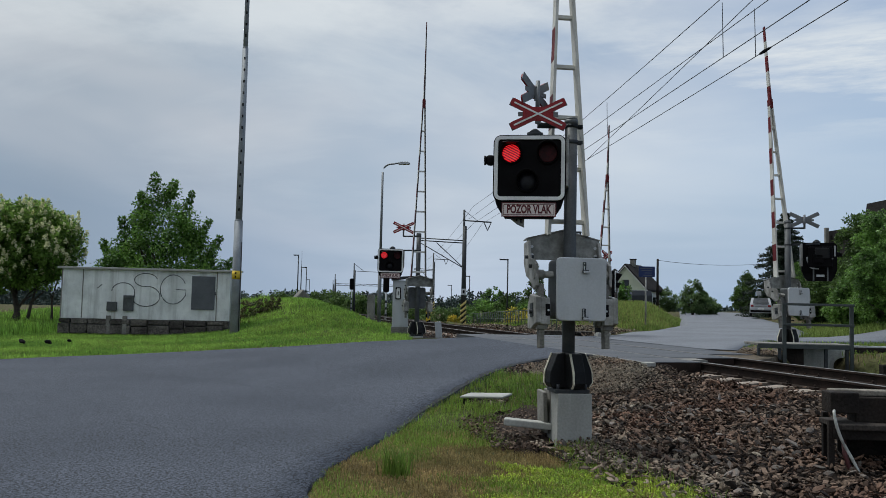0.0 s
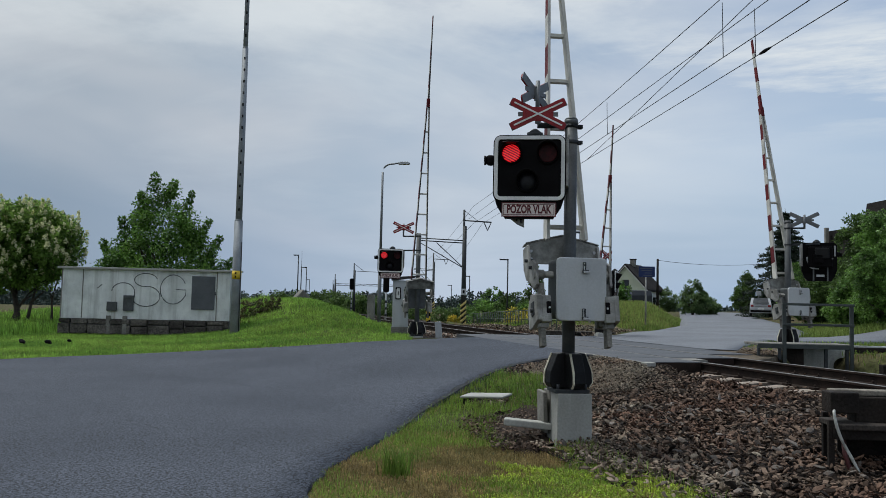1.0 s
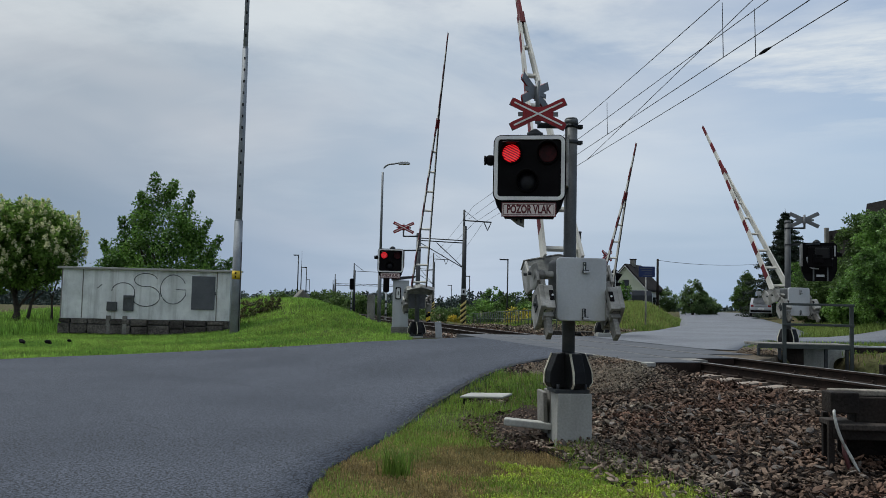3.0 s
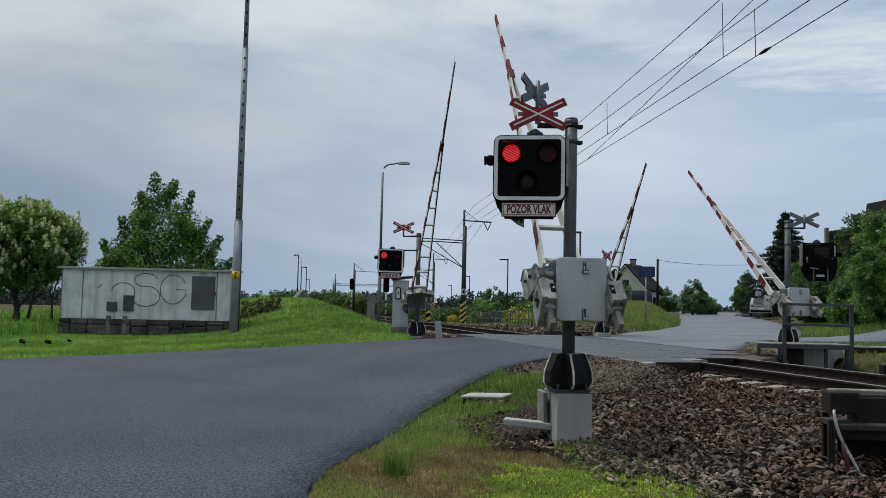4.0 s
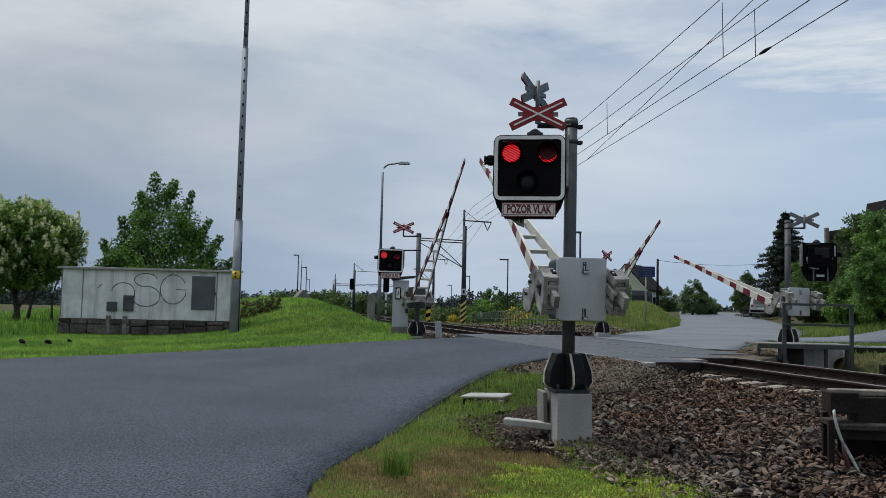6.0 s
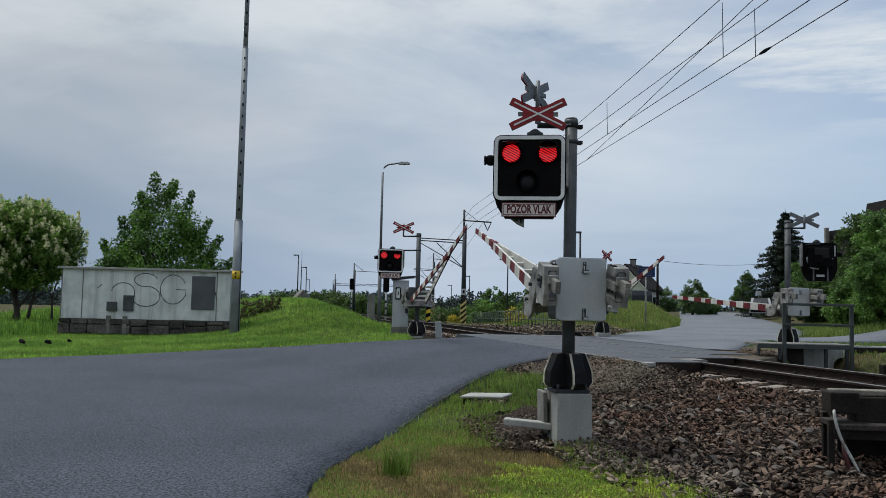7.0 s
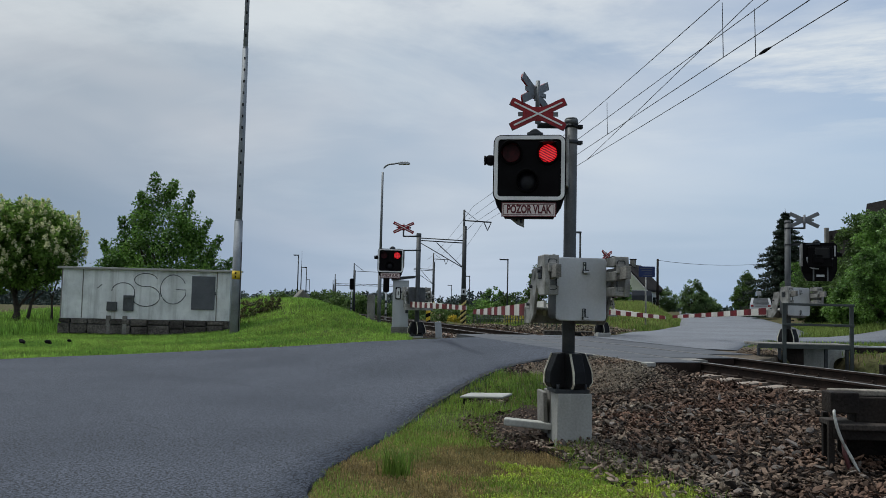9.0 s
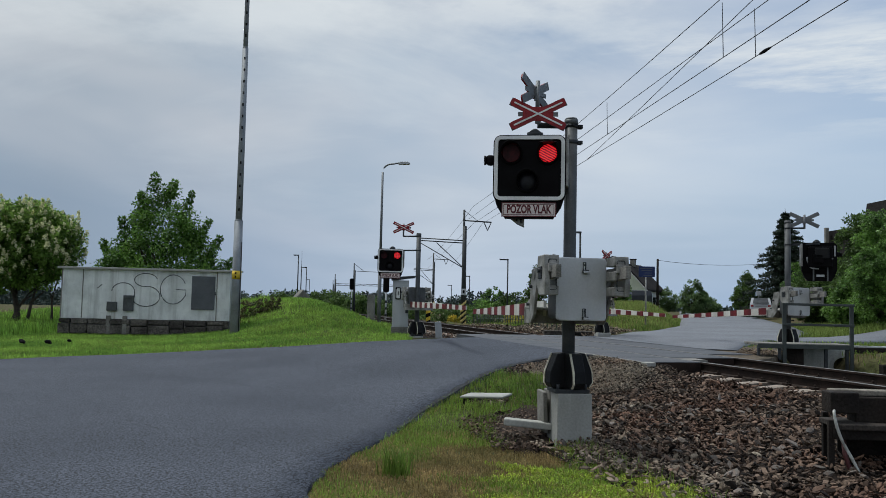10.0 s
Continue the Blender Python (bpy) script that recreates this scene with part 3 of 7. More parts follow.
def make_road():
    near, far = spline(NEAR_EDGE, 150), spline(FAR_EDGE, 150)
    for side in (-1, 1):
        bm = strip("road", near, far, 26, 0.0)
        co = at_track(0, side * 1.93)
        bmesh.ops.bisect_plane(bm, geom=bm.verts[:] + bm.edges[:] + bm.faces[:], plane_co=co, plane_no=(ACROSS.x * -side, ACROSS.y * -side, 0), clear_outer=True)
        ob = mesh_obj("road", bm, M["asphalt"], True)
        tagged(ob, "worn grey asphalt road leading over the railway", "road", kind="structure")
    ys = np.linspace(19.5, 190, 150)
    left, right = np.c_[road_left(ys), ys], np.c_[road_right(ys), ys]
    left[:30, 0] = np.maximum(left[:30, 0], 0)
    bm = strip("road", left, right, 12, 0.006)
    bmesh.ops.bisect_plane(bm, geom=bm.verts[:] + bm.edges[:] + bm.faces[:], plane_co=at_track(0, 1.97), plane_no=(-ACROSS.x, -ACROSS.y, 0), clear_outer=True)
    tagged(mesh_obj("road", bm, M["far_asphalt"], True), "pale grey asphalt road rising beyond the crossing", "road", kind="structure")
    xs = np.linspace(9.0, 60, 50)
    bm = strip("road", np.c_[xs, 22.2 + (xs - 9) * 0.33], np.c_[xs, 25.0 + (xs - 9) * 0.48], 6, 0.012)
    tagged(mesh_obj("road", bm, M["far_asphalt"], True), "narrow grey asphalt side road by the bushes", "road", kind="structure")


def make_seam():
    """A thin dark irregular repair seam across the bend."""
    mid = spline([(-6.2, 15.9), (-4.55, 15.1), (-3.68, 14.45), (-3.13, 13.8), (-2.37, 13.6), (-1.52, 12.7), (-0.95, 12.2)], 60)
    k = np.linspace(0, 1, 60)
    w = 0.045 * np.sin(np.pi * k) ** 0.7 * (0.6 + 0.4 * np.sin(k * 23) * np.sin(k * 7 + 1)) + 0.004
    n = np.c_[0.55 * np.ones(60), 0.83 * np.ones(60)] * 1.3
    bm = B()
    rows = []
    for p, q, ww in zip(mid, n, w):
        e = [p - q * ww, p + q * ww]
        rows.append([bm.verts.new((v[0], v[1], float(level(v[0], v[1])) + 0.002)) for v in e])
    for a, b in zip(rows, rows[1:]):
        bm.faces.new((a[0], a[1], b[1], b[0]))
    tagged(mesh_obj("road_seam", bm, M["patch"], True), "thin dark repair seam across the asphalt", "road", kind="structure")


def make_road_edge():
    """A dark strip for the shadow band of the asphalt along the inside of the bend."""
    edge = spline([p for p in NEAR_EDGE if 9.0 < p[1] < 16.6], 120)
    t = np.gradient(edge, axis=0)
    n = np.c_[-t[:, 1], t[:, 0]] / np.hypot(t[:, 0], t[:, 1])[:, None]
    k = np.linspace(0, 1, 120)
    w = 0.02 + (0.03 + 0.07 * smooth(0.0, 0.5, k)) * (1 + 5.0 * rough(edge[:, 0], edge[:, 1], 3.1, 0.15) + 4.0 * rough(edge[:, 0], edge[:, 1], 11.0, 0.12))
    bm = B()
    rows = []
    for p, q, ww in zip(edge, n, w):
        rows.append([bm.verts.new((v[0], v[1], float(level(v[0], v[1])) + 0.0015)) for v in (p - q * 0.01, p + q * ww)])
    for a, b in zip(rows, rows[1:]):
        bm.faces.new((a[0], a[1], b[1], b[0]))
    tagged(mesh_obj("road_edge", bm, M["edge_shade"], True), "dark strip painted as the shadow along the asphalt's edge", "road", kind="structure")


def in_ballast(x, y):
    d, s = across(x, y), along(x, y)
    return (d > -5.8) & (d < 3.3) & ((s < 4.6) | ((s < 6.8) & (d > -1.9) & (d < 2.4)) | ((s > 14.5) & (d > -3.2)))


def make_ground():
    xs = np.unique(np.r_[np.linspace(-3000, -120, 14), np.linspace(-120, -20, 34), np.linspace(-20, 26, 116), np.linspace(26, 120, 32), np.linspace(120, 3000, 14)])
    ys = np.unique(np.r_[np.linspace(-600, -20, 8), np.linspace(-20, 2, 16), np.linspace(2, 32, 100), np.linspace(32, 120, 70), np.linspace(120, 3200, 18)])
    X, Y = np.meshgrid(xs, ys)
    Z = level(X, Y) - 0.05 + rough(X, Y, 0.5, 0.03)
    d = across(X, Y)
    Z = np.where(in_ballast(X, Y), np.minimum(Z, ballast_level(d) - 0.12), Z)
    # the ditch in front of the culvert beyond the track
    s = along(X, Y)
    Z -= ditch(X, Y)
    n, k = X.shape
    v = np.c_[X.ravel(), Y.ravel(), Z.ravel()]
    i = (np.arange(n - 1)[:, None] * k + np.arange(k - 1)[None]).ravel()
    ob = tris_obj("ground", v, np.c_[i, i + 1, i + k + 1, i + k], M["soil"], True)
    tagged(ob, "grassy ground reaching to the horizon", "ground", kind="structure")


def make_ballast():
    for s0, s1, d0, d1, label in ((4.5, 6.9, -1.85, 2.4, "dark crushed stone between the rails at the deck's end"), (-26, 4.6, -5.85, 2.5, "brown crushed stone bed under the track"), (14.4, 160, -3.3, 3.3, "far stone bed of the railway beyond the crossing")):
        ss = np.linspace(s0, s1, 90)
        dd = np.linspace(d0, d1, 60)
        S, D = np.meshgrid(ss, dd)
        X, Y = TRACK.x + ALONG.x * S + ACROSS.x * D, TRACK.y + ALONG.y * S + ACROSS.y * D
        lv = ballast_level(D)
        if s0 > 10:
            lv = np.where(D > 1.0, np.maximum(lv, -0.14), lv)
        # the bed runs up to the road's level beside the crossing
        blend = smooth(2.6, 4.4, S) * (S < 10) * (D < -1.5)
        lv = lv * (1 - blend) + np.maximum(level(X, Y) - 0.05, lv) * blend
        Z = lv - 0.03 + rough(X, Y, 1.7, 0.03)
        n, k = X.shape
        i = (np.arange(n - 1)[:, None] * k + np.arange(k - 1)[None]).ravel()
        # the bed's colour carries the shade seen between the stones
        ob = tris_obj("ballast_bed", np.c_[X.ravel(), Y.ravel(), Z.ravel()], np.c_[i, i + k, i + k + 1, i + 1], M["ballast_gap"], True)
        tagged(ob, label, "ballast", kind="structure")


RAIL = [(-0.075, -0.172), (0.075, -0.172), (0.075, -0.160), (0.012, -0.142), (0.010, -0.045), (0.036, -0.034), (0.036, -0.004), (0.030, 0.0), (-0.030, 0.0), (-0.036, -0.004), (-0.036, -0.034), (-0.010, -0.045), (-0.012, -0.142), (-0.075, -0.160)]


def track_pose(s, d, z=0.0):
    """x across the track, y along it."""
    p = at_track(s, d, z)
    return Matrix.Translation(p) @ Matrix.Rotation(math.atan2(ACROSS.y, ACROSS.x), 4, "Z")


def make_track():
    for d in (-0.7535, 0.7535):
        bm = B()
        prism(bm, RAIL, "y", -40, 190)
        bm.faces.ensure_lookup_table()
        for f in bm.faces:
            f.material_index = 1 if f.normal.z > 0.8 and f.calc_center_median().z > -0.01 else 0
        bmesh.ops.recalc_face_normals(bm, faces=bm.faces)
        for f in bm.faces:
            f.material_index = 1 if f.normal.z > 0.8 and f.calc_center_median().z > -0.01 else 0
        ob = mesh_obj("rail", bm, [M["rust"], M["railtop"]])
        ob.matrix_basis = track_pose(0, d)
        tagged(ob, "rusty steel rail with a polished running edge", "rail", "rails of the track")
    bm = B()
    prism(bm, [(-1.28, -0.36), (1.28, -0.36), (1.28, -0.20), (0.95, -0.172), (0.55, -0.172), (0.4, -0.19), (-0.4, -0.19), (-0.55, -0.172), (-0.95, -0.172), (-1.28, -0.20)], "y", -0.13, 0.13)
    bmesh.ops.bevel(bm, geom=[e for e in bm.edges if abs(e.verts[0].co.y - e.verts[1].co.y) < 0.01], offset=0.012, segments=1, affect="EDGES")
    first = mesh_obj("sleeper", bm, M["sleeper"])
    first.matrix_basis = track_pose(-9.0, 0)
    tagged(first, "pale concrete railway sleeper bedded in crushed stone", "sleeper", "sleepers of the track")
    bm = B()
    box(bm, (0, 0, 0), (0.09, 0.11, 0.035), bevel=0.006)
    rod(bm, (0.01, 0, 0), (0.01, 0, 0.05), 0.017, seg=6)
    clamp = part("rail_clamp", bm, M["rust"], first, m=pose(-0.8535, 0, -0.15))
    for x in (-0.6535, 0.6535, 0.8535):
        c = new("rail_clamp", clamp.data)
        c.parent, c.matrix_basis = first, pose(x, 0, -0.15)
    for i in range(1, 34):
        copy_thing(first, track_pose(-9.0 + 0.6 * (i if i < 22 else 21 - i), 0))
    for i in range(52):
        copy_thing(first, track_pose(16.7 + 0.6 * i, 0))


def make_deck():
    """Rubber and concrete panels in the road between and beside the rails."""
    deck = thing("crossing_deck", track_pose(0, 0), "grey panel deck that carries the road over the rails", "crossing deck")
    for d0, d1 in ((-1.92, -0.80), (-0.66, 0.66), (0.80, 1.92)):
        bm = B()
        box(bm, (0, 0, 0), (d1 - d0, 1.198, 0.15), bevel=0.003)
        me = None
        for i in range(10):
            s = 4.8 + 1.2 * i
            if (d0 > -0.7 and i == 0) or (d0 > 0.7 and i == 1):
                continue
            if me is None:
                ob = part("deck_panel", bm, M["rubber_deck"], deck)
                me = ob.data
            else:
                ob = new("deck_panel", me)
                ob.parent = deck
            ob.matrix_basis = pose((d0 + d1) / 2, s, -0.077 + 0.0015 * math.sin(i * 2.1 + d0))
    bm = B()
    box(bm, (-1.955, 5.7, -0.085), (0.06, 3.1, 0.18), bevel=0.008)
    part("edge_kerb", bm, M["old_concrete"], deck, "pale concrete kerb of the deck")
    bm = B()
    box(bm, (-1.89, 4.06, -0.08), (0.18, 0.22, 0.17), bevel=0.015)
    part("end_block", bm, M["concrete"], deck, "pale concrete end block")
    bm = B()
    prism(bm, [(-0.62, 4.85), (-0.22, 4.9), (-0.20, 5.38), (-0.62, 5.36)], "z", -0.05, -0.012)
    part("end_ramp", bm, M["old_concrete"], deck)
    # dark sheets added before the panel ends, in place of their shade
    for d0, d1, s in ((-1.78, -0.80, 4.195), (-0.66, 0.66, 5.395), (0.80, 1.92, 6.595)):
        bm = B()
        box(bm, ((d0 + d1) / 2, s, -0.09), (d1 - d0, 0.03, 0.15), bevel=0.004)
        part("end_plate", bm, M["rust"], deck, "dark sheet added for the shade on the panel ends")


def stone_mesh(seed):
    r = random.Random(seed)
    bm = B()
    bmesh.ops.create_icosphere(bm, subdivisions=1, radius=1.0)
    sc = (r.uniform(1.0, 1.7), r.uniform(0.55, 0.95), r.uniform(0.22, 0.42))
    for v in bm.verts:
        k = 1 + 0.5 * noise.noise(v.co * 1.3 + Vector((seed * 7.1, 0, 0)))
        # flat broken faces
        c = Vector((max(-0.72, min(0.72, v.co.x)), max(-0.72, min(0.75, v.co.y)), max(-0.7, min(0.66, v.co.z)))) * k
        v.co = Vector((c.x * sc[0], c.y * sc[1], c.z * sc[2]))
    bmesh.ops.dissolve_degenerate(bm, dist=0.02, edges=bm.edges)
    bmesh.ops.triangulate(bm, faces=bm.faces)
    me = bpy.data.meshes.new("stone")
    bm.to_mesh(me)
    bm.free()
    me.materials.append(M["stone_one"])
    return me


def bed_height(x, y, d, s):
    lv = ballast_level(d)
    lv = np.where((d > 1.0) & (s > 10), np.maximum(lv, -0.14), lv)
    lv = np.where((d > 2.6) & (s > 10), level(x, y) - 0.12, lv)
    b = smooth(2.6, 4.4, s) * (s < 10) * (d < -1.5)
    return lv * (1 - b) + np.maximum(level(x, y) - 0.05, lv) * b


EDGE_X, EDGE_Y = [p[0] for p in NEAR_EDGE], [p[1] for p in NEAR_EDGE]


def make_stones():
    kinds = [stone_mesh(i) for i in range(8)]
    soup = []
    for me in kinds:
        v = np.array([p.co[:] for p in me.vertices])
        f = np.array([p.vertices[:] for p in me.polygons])
        soup.append((v, f))
    rs = np.random.RandomState(11)
    heaps = {False: ([], []), True: ([], [])}
    count = {False: 0, True: 0}

    def scatter(n, s0, s1, d0, d1, r0, r1, lift=0.0, rusty=None, flat=False):
        S, D = rs.uniform(s0, s1, n), rs.uniform(d0, d1, n)
        X, Y = TRACK.x + ALONG.x * S + ACROSS.x * D, TRACK.y + ALONG.y * S + ACROSS.y * D
        Z = level(X, Y) - 0.01 if flat else bed_height(X, Y, D, S) + rough(X, Y, 1.7, 0.03)
        for x, y, z, d, s in zip(X, Y, Z, D, S):
            if not flat and d < -5.6 + 0.15 * math.sin(y * 2.3) and rs.rand() < 0.85:
                continue
            if abs(x - 1.28) < 0.22 and abs(y - 8.76) < 0.22:
                continue
            if d < -1.9 and x < np.interp(y, EDGE_Y, EDGE_X) + 0.05:
                continue
            if s > 2.4 and d < -1.9 and r1 > 0.03 and rs.rand() < (s - 2.4) / 1.2:
                continue
            if (s > 14 and x > road_left(y) - 0.4) or (flat and s > 3 and x < road_right(y) + 0.05):
                continue
            v, f = soup[rs.randint(8)]
            q = Euler((rs.normal(0, 0.5), rs.normal(0, 0.5), rs.uniform(-3.1, 3.1))).to_matrix()
            r = rs.uniform(r0, r1) * (0.7 + 0.6 * rs.rand() ** 2)
            # the corner by the stand takes the darker stones throughout
            dark_stones = rusty if rusty is not None else (x > 2.5 and y < 7.8) or bool(d > -4.7 + 0.4 * math.sin(s * 1.3) + rs.normal(0, 0.8))
            heaps[dark_stones][0].append(v @ np.array(q).T * r + (x, y, z + lift + rs.uniform(-0.7, 1.0) * r))
            heaps[dark_stones][1].append(f + count[dark_stones])
            count[dark_stones] += len(v)

    scatter(29000, -7.5, 4.2, -5.9, -1.3, 0.018, 0.036)
    scatter(9000, -16, -7.4, -5.9, -1.3, 0.02, 0.042)
    scatter(2500, -16, -6.9, -0.65, 1.9, 0.028, 0.045)
    scatter(900, -7.0, 4.0, -1.3, -0.85, 0.022, 0.034)
    scatter(2500, -7.0, 4.0, -0.65, 1.9, 0.028, 0.045)
    scatter(2600, 16.3, 34, -3.1, 1.0, 0.03, 0.055)
    scatter(900, 14.6, 18, -3.1, -2.0, 0.025, 0.045)
    scatter(2400, 16.4, 30, 1.0, 3.2, 0.03, 0.05)
    scatter(3600, 15.2, 30, 2.4, 5.4, 0.025, 0.055, 0.10, False)
    scatter(260, -0.9, 1.8, -6.0, -5.4, 0.018, 0.03)
    scatter(900, -0.6, 0.8, -6.0, -5.2, 0.006, 0.018, 0.03, True)
    scatter(900, -2.4, -0.4, -5.9, -5.1, 0.008, 0.02, 0.03, False)
    scatter(11000, 2.7, 6.2, -5.4, -1.98, 0.010, 0.022, 0.035, False)
    scatter(3200, 4.6, 7.4, 0.95, 2.6, 0.010, 0.020)
    scatter(700, 4.0, 6.4, -0.6, 0.7, 0.02, 0.035)
    scatter(1500, -1.1, 0.9, -6.25, -5.3, 0.006, 0.026, 0.015, True, True)
    scatter(3000, 6.6, 11.0, 2.0, 3.3, 0.008, 0.022, 0.0, False, True)
    for dark_stones, (V, F) in heaps.items():
        ob = tris_obj("ballast_stones", np.vstack(V), np.vstack(F), M["stone_rust" if dark_stones else "stone"])
        tagged(ob, "rust-brown crushed stones along the rails and round the stand" if dark_stones else "grey-brown crushed stones on the bed's shoulder", "ballast stones", kind="stuff")
    bed = thing("ballast_shoulder", track_pose(-3, -4), "loose large stones on the shoulder of the bed", "ballast")
    inv = bed.matrix_basis.inverted()
    for i in range(280):
        s, d = rs.uniform(-6.2, 1.2), rs.uniform(-5.6, -2.0)
        p = at_track(s, d)
        if abs(p.x - 1.28) < 0.3 and abs(p.y - 8.76) < 0.3:
            continue
        r = rs.uniform(0.028, 0.055)
        z = float(bed_height(p.x, p.y, d, s)) + 0.03
        st = new("stone", kinds[i % 8])
        st.parent = bed
        st.matrix_basis = inv @ Matrix.LocRotScale((p.x, p.y, z), Euler((rs.normal(0, 0.5), rs.normal(0, 0.5), rs.uniform(-3, 3))), (r, r, r))


def make_gravel():
    """Fine pale gravel at the road's shoulders beside the deck."""
    for a, b in (([(4.85, 18.0), (6.2, 19.5), (7.5, 20.7), (8.8, 22.4)], [(5.95, 15.9), (7.1, 17.6), (8.8, 19.4), (10.6, 22.3)]),
                 ([(1.3, 14.2), (1.9, 14.95), (2.5, 15.75), (3.3, 16.5)], [(1.9, 12.3), (2.7, 12.9), (3.4, 13.7), (3.75, 14.5)])):
        bm = strip("gravel_shoulder", spline(a, 24), spline(b, 24), 12, -0.02)
        if a[0][1] < 16:
            for v in bm.verts:
                d, s = across(v.co.x, v.co.y), along(v.co.x, v.co.y)
                v.co.z += float(bed_height(v.co.x, v.co.y, d, s)) + 0.035 - float(level(v.co.x, v.co.y))
        ob = mesh_obj("gravel_shoulder", bm, M["gravel"], True)
        tagged(ob, "pale brown fine gravel beside the road", "gravel", kind="structure")


def make_earth():
    """Bare dark earth heaped round the slabs beside the footing."""
    bm = B()
    rings = []
    for j in range(9):
        f = j / 8
        row = []
        for i in range(40):
            a = 2 * math.pi * i / 40
            w = f * (1 + 0.3 * noise.noise((math.cos(a) * 1.3, math.sin(a) * 1.3, 4.0)))
            x, y = 0.98 + 0.42 * w * math.cos(a), 9.45 + 1.25 * w * math.sin(a)
            z = float(level(x, y)) - 0.02 + 0.05 * (1 - f) + 0.02 * noise.noise((x * 9, y * 9, 1.0)) - (0.06 if j == 8 else 0)
            row.append(bm.verts.new((x, y, z)))
        rings.append(row)
    for p, q in zip(rings, rings[1:]):
        for i in range(40):
            bm.faces.new((p[i], p[(i + 1) % 40], q[(i + 1) % 40], q[i]))
    tagged(mesh_obj("bare_earth", bm, M["earth"], True), "bare dark earth round the slabs", "earth", kind="structure")


make_road()
make_seam()
make_road_edge()
make_earth()
make_gravel()
make_ground()
make_ballast()
make_track()
make_deck()
make_stones()


# ---------------------------------------------------------------- crossing signals with barriers
def signal_head(parent, m, lamps):
    """The black head with white rim, three lamps under hoods and a name plate. Its face looks along -y."""
    w, h, r = 0.755, 0.70, 0.085
    hd = part("signal_head", B(), M["black"], parent, "black signal head with a white rim", m)
    bm = B()
    prism(bm, rounded(w, h, r), "y", 0.0, 0.10)
    prism(bm, [(-0.365, -0.30), (0.365, -0.30), (0.33, -0.41), (0.25, -0.525), (-0.25, -0.525), (-0.33, -0.41)], "y", 0.012, 0.10)
    box(bm, (0, 0.17, 0.02), (0.50, 0.16, 0.46), bevel=0.02)
    box(bm, (0.06, 0.27, -0.02), (0.2, 0.06, 0.2), bevel=0.015)
    bm.to_mesh(hd.data)
    bm.free()
    part("rim", ring_plate(B(), rounded(w - 0.024, h - 0.024, r - 0.012), rounded(w - 0.10, h - 0.10, r - 0.05), -0.022, 0.004), M["white"], hd, "white reflective rim")
    bm = B()
    box(bm, (-0.41, 0.05, 0.09), (0.09, 0.09, 0.11), bevel=0.03)
    rod(bm, (-0.455, 0.05, 0.09), (-0.475, 0.05, 0.09), 0.045, 0.052, 14)
    part("bell", bm, M["black"], hd, "black warning bell")
    bm = B()
    rod(bm, (0.05, 0.06, h / 2 - 0.01), (0.05, 0.06, h / 2 + 0.03), 0.085, 0.085, 16)
    rod(bm, (0.05, 0.06, h / 2 + 0.03), (0.05, 0.06, h / 2 + 0.075), 0.075, 0.02, 16)
    part("top_cap", bm, M["darksteel"], hd)
    for name, x, z in (("left", -0.19, 0.155), ("right", 0.19, 0.155), ("clear", -0.02, -0.14)):
        bm = B()
        seg = 28
        rin, rout = 0.103, 0.116
        rows = []
        for i in range(seg):
            a = 2 * math.pi * i / seg
            deep = 0.035 + 0.125 * max(0.0, math.sin(a) * 0.5 + 0.42)
            rows.append([bm.verts.new((x + q * math.cos(a), y, z + q * math.sin(a))) for q, y in ((rin, -0.001), (rin, -deep), (rout, -deep), (rout, -0.001))])
        for i in range(seg):
            p, q = rows[i], rows[(i + 1) % seg]
            for k in range(3):
                bm.faces.new((p[k], p[k + 1], q[k + 1], q[k]))
        part("hood", bm, M["black"], hd, smooth=True)
        bm = B()
        if name == "clear":
            bmesh.ops.create_uvsphere(bm, u_segments=20, v_segments=10, radius=0.1, matrix=pose(x, 0, z) @ Matrix.Diagonal((1, 0.25, 1, 1)))
            part("clear_lens", bm, M["lens_black"], hd, "dark unlit clear lens", smooth=True)
        else:
            rod(bm, (x, -0.014, z), (x, -0.002, z), 0.082, 0.094, 28)
            part("red_lens", bm, M["lit"], hd, "round ribbed red warning lens")
            # an added dark cover, hinged at the lens's top, swings up under the hood
            bm = B()
            rod(bm, (0, -0.003, -0.094), (0, -0.007, -0.094), 0.097, 0.092, 28, 0)
            rod(bm, (0, 0.0, -0.094), (0, -0.003, -0.094), 0.097, 0.097, 28, 1)
            flap = part("lens_shutter", bm, [M["lens_off"], M["black"]], hd, "added dark red cover that hides the glowing lens while unlit", pose(x, -0.018, z + 0.094))
            lamps.append((name, flap, x, z))
    bm = B()
    for x in (-0.17, 0.13):
        box(bm, (x, 0.115, -0.30), (0.03, 0.03, 0.44), bevel=0.005)
    box(bm, (-0.24, 0.18, -0.02), (0.03, 0.2, 0.03), bevel=0.004)
    part("mounting_frame", bm, M["galv"], hd, "grey steel mounting bars")
    bm = B()
    sweep(bm, [(0.27, 0.125, 0.02), (0.265, 0.13, -0.06), (0.215, 0.135, -0.20), (0.16, 0.135, -0.235), (0.02, 0.135, -0.245)], 0.016, 8)
    part("cable_conduit", bm, M["cabinet"], hd, "pale bent cable conduit")
    part("edge_strip", box(B(), (-0.325, 0.115, 0.16), (0.03, 0.03, 0.24), bevel=0.006), M["cabinet"], hd, "pale upright strip")
    part("rear_cover", box(B(), (-0.02, 0.275, 0.10), (0.30, 0.05, 0.24), bevel=0.015), M["rubber"], hd, "black raised rear cover")
